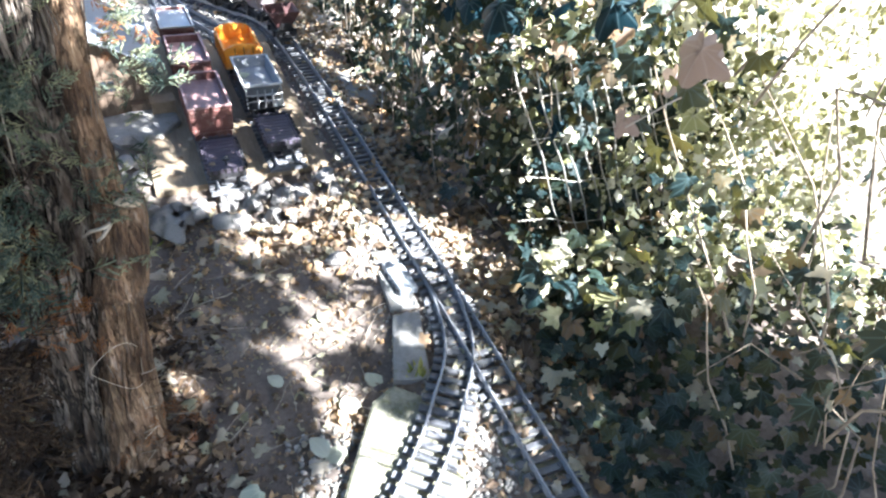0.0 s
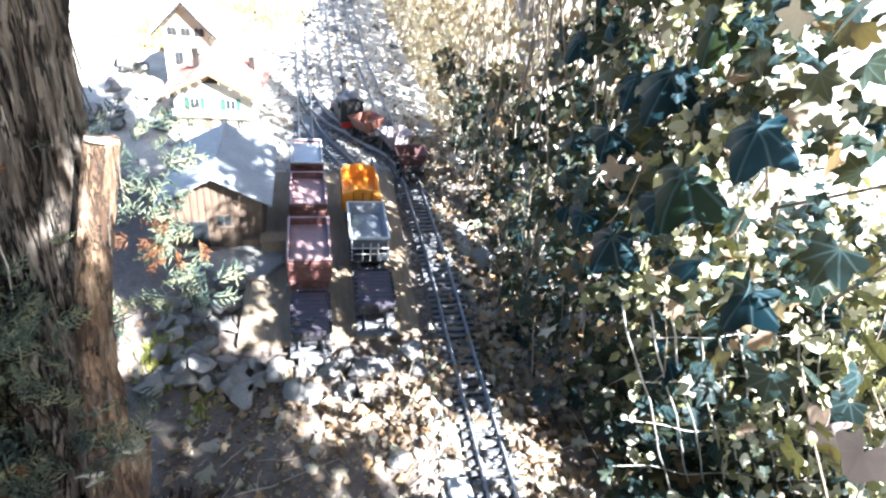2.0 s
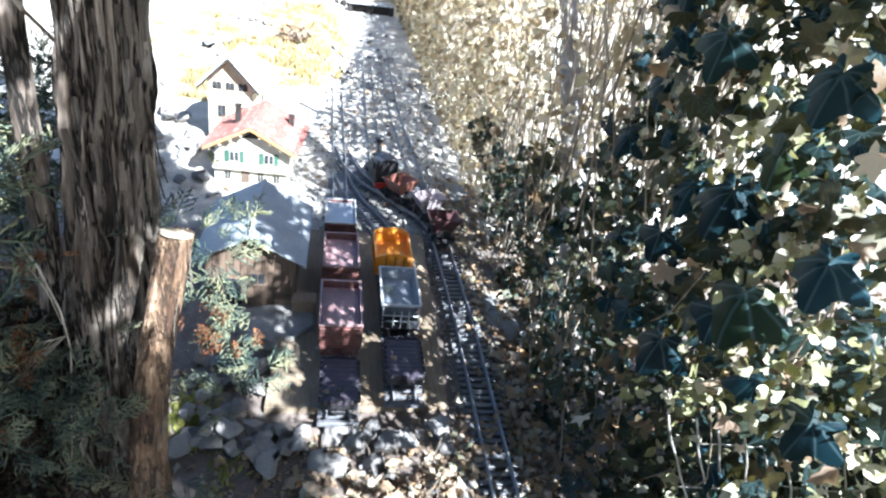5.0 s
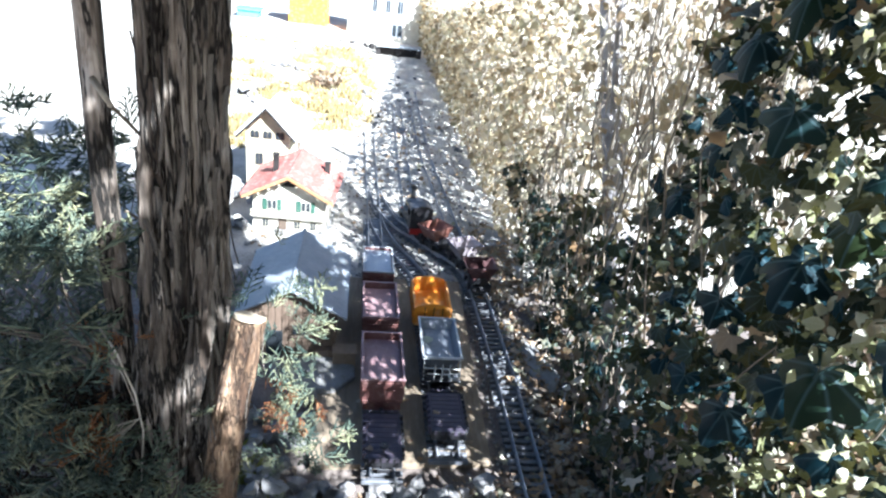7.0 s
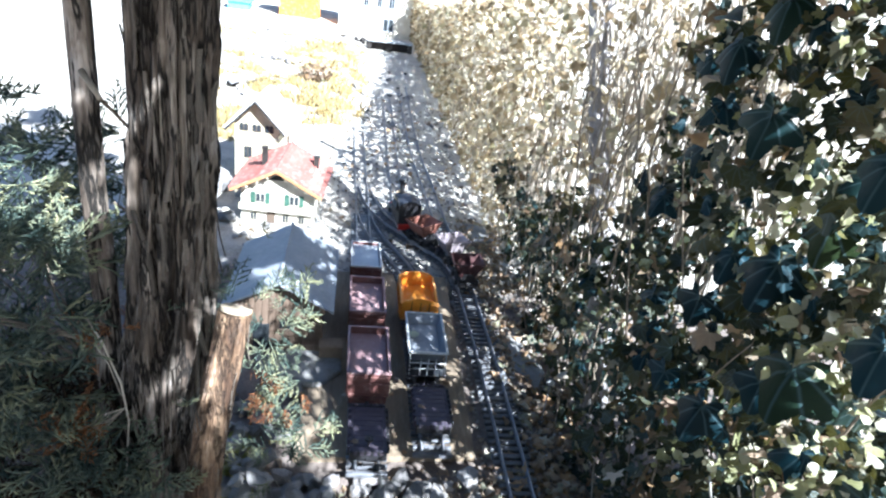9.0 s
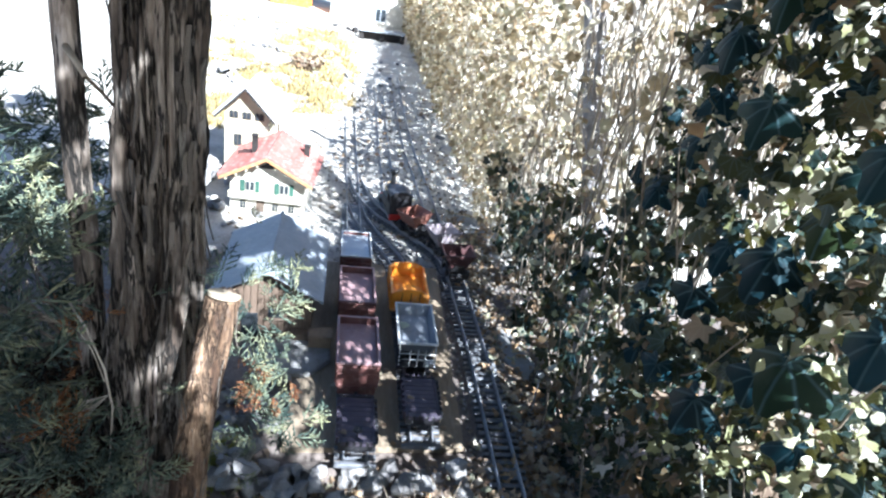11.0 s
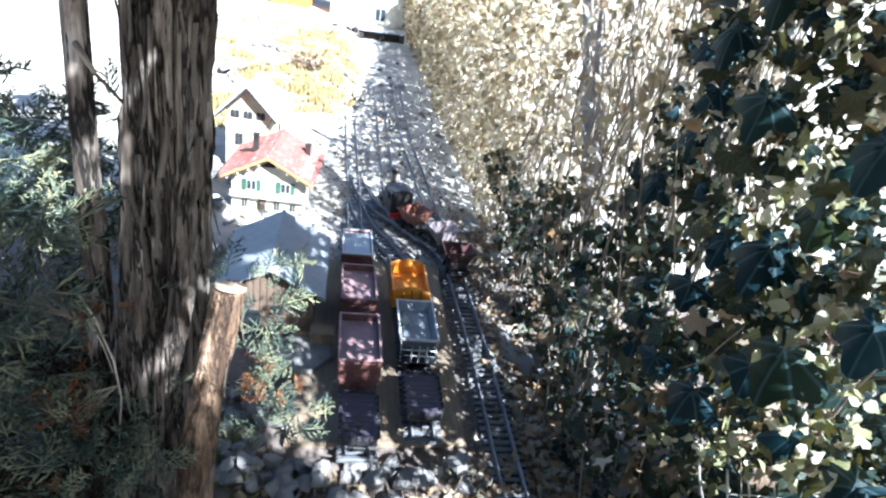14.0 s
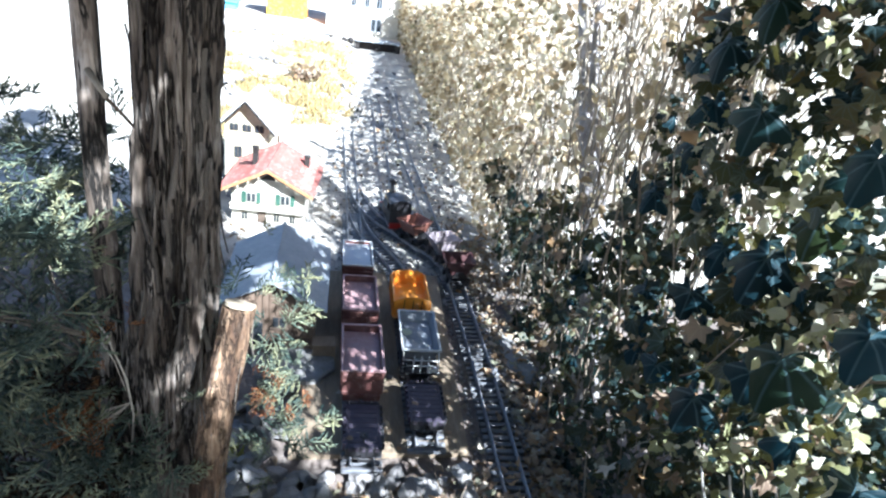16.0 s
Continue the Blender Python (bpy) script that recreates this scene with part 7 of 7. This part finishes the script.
for lx, ly, lz, ls, la in ((0.224, 0.27, 0.003, 0.022, 20), (0.212, 0.22, 0.003, 0.016, 120), (0.35, 0.08, 0.003, 0.016, 70), (0.205, 0.08, 0.003, 0.014, 240), (0.23, 0.02, 0.003, 0.016, 0), (0.07, 0.12, 0.003, 0.018, 50),
                           (0.04, 0.06, 0.003, 0.014, 190), (0.36, 0.18, 0.003, 0.014, 100), (0.09, 0.2, 0.003, 0.014, 300), (0.345, 0.26, 0.003, 0.02, 30), (0.062, 0.1, 0.003, 0.012, 80)):
    fallen_leaf(lx, ly, lz, ls, la, OVAL[int(ls * 1000) % 3], "small dry leaf lying on the plywood board", M_DRYLEAF, (5, 3))
fallen_leaf(0.128, -0.012, RAIL_TOP + 0.036, 0.022, 60, OVAL[0], "dry pinkish leaf lying on the flat wagon", M_DRYLEAF)
fallen_leaf(0.262, 0.12, RAIL_TOP + 0.036, 0.02, 200, OVAL[1], "dry curled leaf lying on the flat wagon", M_DRYLEAF)
fallen_leaf(0.262, 0.34, RAIL_TOP + 0.064, 0.03, 20, OVAL[2], "pale leaf lying in the grey hopper", M_PALELEAF)


def grass_bank():
    rng = np.random.RandomState(71)
    patches = [(-0.47, 3.05, 0.12, 0.16, 14), (-0.23, 2.7, 0.14, 0.16, 18), (-0.06, 2.75, 0.08, 0.2, 12), (-0.12, 3.25, 0.12, 0.25, 16), (-0.25, 4.5, 0.2, 0.25, 16), (0.02, 4.4, 0.07, 0.3, 10),
               (0.03, 3.7, 0.05, 0.2, 8), (-0.78, 3.65, 0.05, 0.06, 5), (-0.62, 2.3, 0.14, 0.12, 14), (-0.4, 3.9, 0.3, 0.3, 10), (-0.85, 2.7, 0.25, 0.4, 14), (-0.22, 3.6, 0.16, 0.35, 34), (-0.18, 2.9, 0.14, 0.25, 26), (-0.3, 4.3, 0.2, 0.3, 20), (-0.55, 2.1, 0.12, 0.2, 16), (-0.7, 3.3, 0.15, 0.2, 10), (-0.9, 4.6, 0.4, 0.3, 8)]
    P = []
    for cx, cy, sx, sy, k in patches:
        for _ in range(k):
            c = np.array([cx + sx * rng.randn() * 0.7, cy + sy * rng.randn() * 0.7])
            m = rng.randint(25, 60)
            P.append(c + rng.randn(m, 2) * [0.035, 0.016])
    P = np.concatenate(P)
    P = P[P[:, 0] < 0.09]
    n = len(P)
    M = placed(np.column_stack([P, lie_on_ground(P[:, 0], P[:, 1], -0.002)]), rng.randn(n, 3) * 0.5 + [0, -1, 0.3], rng.randn(n, 3) * 0.5 + [0, 0, 0.8], rng.uniform(0.02, 0.055, n))
    tagged(scatter("dry_grass", BLADE, M, M_GRASS), "sunlit tawny dry grass in tufts on the bank", "grass", kind="stuff")
    # a brown dry shrub and loose stones on the bank
    t = root("dry_shrub", pose(-0.23, 3.22, ground_height(-0.23, 3.22)), "low brown dry shrub on the sunlit bank", "shrub")
    lines = []
    for k in range(90):
        a, h = rng.uniform(0, 6.28), rng.uniform(0.04, 0.10)
        r = rng.uniform(0.02, 0.11)
        lines.append(([(0.02 * math.cos(a), 0.02 * math.sin(a), -0.004), (0.6 * r * math.cos(a), 0.6 * r * math.sin(a), h * 0.7), (r * math.cos(a), r * math.sin(a), h)], [0.003, 0.002, 0.001]))
    tagged(tubes("stem_mass", lines, M_BARK_RED, t), kind="stuff")
    n = 260
    a, r = rng.uniform(0, 6.28, n), 0.11 * np.sqrt(rng.uniform(0, 1, n))
    M = placed(np.column_stack([r * np.cos(a), r * np.sin(a), rng.uniform(0.02, 0.1, n)]), rng.randn(n, 3), rng.randn(n, 3), rng.uniform(0.014, 0.03, n))
    tagged(scatter("foliage", OVAL, M, M_DRYLEAF, t), "withered brown leaves", kind="stuff")
    r = random.Random(17)
    spots = [(-0.60 + 0.05 * k, 3.6 + 0.03 * (k % 3), 0.07) for k in range(5)] + [(-0.17 + 0.03 * k, 4.05 - 0.14 * k, 0.06) for k in range(5)] + [(0.02, 3.23, 0.1), (0.08, 3.2, 0.07), (-0.66, 2.83, 0.1), (-0.57, 2.72, 0.08)]
    spots += [(r.uniform(-1.2, 0.05), r.uniform(2.0, 4.9), r.uniform(0.03, 0.07)) for _ in range(26)]
    for k, (x, y, size) in enumerate(spots):
        ob = new("rock", ROCKS[k % 8])
        ob.matrix_world = pose(x, y, ground_height(x, y) + size * 0.2, r.uniform(-15, 15), r.uniform(-15, 15), r.uniform(0, 360)) @ Matrix.Diagonal((size * r.uniform(1.0, 1.6), size * 0.8, size * 0.9, 1))
        tagged(ob, "weathered stone half sunk in the grassy bank", "stone", "stones on the bank")
    # ledge across the end of the tracks
    t = root("plank_ledge", pose(0.27, 5.05, 0), "grey plank ledge on dark posts across the far tracks", "ledge")
    boxed("plank", (-0.2, 0.2, -0.05, 0.05, 0.075, 0.09), M_GREYROOF, t)
    # dark panel added in place of the shade below the plank
    boxed("backing", (-0.18, 0.18, 0.02, 0.03, -0.02, 0.075), M_NEARBLACK, t, "near-black panel standing for the shade under the ledge")
    for x in (-0.18, 0.0, 0.18):
        boxed("post", (x - 0.02, x + 0.02, -0.03, 0.03, -0.02, 0.075), M_NEARBLACK, t)


grass_bank()


def weeds():
    rng = np.random.RandomState(91)
    spots = [(-0.14, -0.02, 0.04, 260), (-0.10, -0.055, 0.035, 200), (0.343, -0.645, 0.010, 26), (-0.05, -0.16, 0.03, 30)]
    for k, (cx, cy, r, n) in enumerate(spots):
        x, y = cx + r * rng.randn(n) * 0.6, cy + r * rng.randn(n) * 0.6
        M = placed(np.column_stack([x, y, lie_on_ground(x, y, 0.0) + 0.002]), rng.randn(n, 3) * 0.6 + [0, -1, 0.3], rng.randn(n, 3) * 0.5 + [0, 0, 0.9], rng.uniform(0.010, 0.028, n))
        tagged(scatter("weed_tuft", SLIM, M, M_WEED), "low yellow-green weed tuft on the soil", "weed", "weed tufts")
    # dry stalks standing among the leaves in front of the stones
    for k in range(12):
        x, y = 0.19 + 0.16 * rng.uniform(), -0.24 + 0.14 * rng.uniform()
        z = ground_height(x, y) - 0.003
        h = rng.uniform(0.03, 0.09)
        d = rng.randn(2) * 0.35
        pts = [(x, y, z), (x + d[0] * h * 0.4, y + d[1] * h * 0.4, z + h * 0.5), (x + d[0] * h, y + d[1] * h, z + h)]
        V, F = tube_arrays(pts, [0.0013, 0.001, 0.0006], 5)
        tagged(new("dry_stalk", mesh_of("dry_stalk", V, F, M_TWIG, smooth=True)), "thin dry brown stalk standing in the leaves", "stalk", "dry stalks")
    for a, c in (((0.03, -0.36, 0.004), (0.20, -0.30, 0.008)), ((0.06, -0.29, 0.0), (0.19, -0.27, 0.004)), ((-0.03, -0.72, 0.0), (0.08, -0.63, 0.006))):
        a, c = np.array(a), np.array(c)
        pts = [a + (c - a) * t + np.array([0.006 * math.sin(9 * t), 0.006 * math.cos(7 * t), ground_height(*(a + (c - a) * t)[:2])]) for t in np.linspace(0, 1, 7)]
        V, F = tube_arrays(pts, np.linspace(0.0016, 0.0008, 7), 5)
        tagged(new("fallen_twig", mesh_of("fallen_twig", V, F, M_DRYTWIG, smooth=True)), "long pale fallen twig lying on the soil", "twig", "fallen twigs")


weeds()
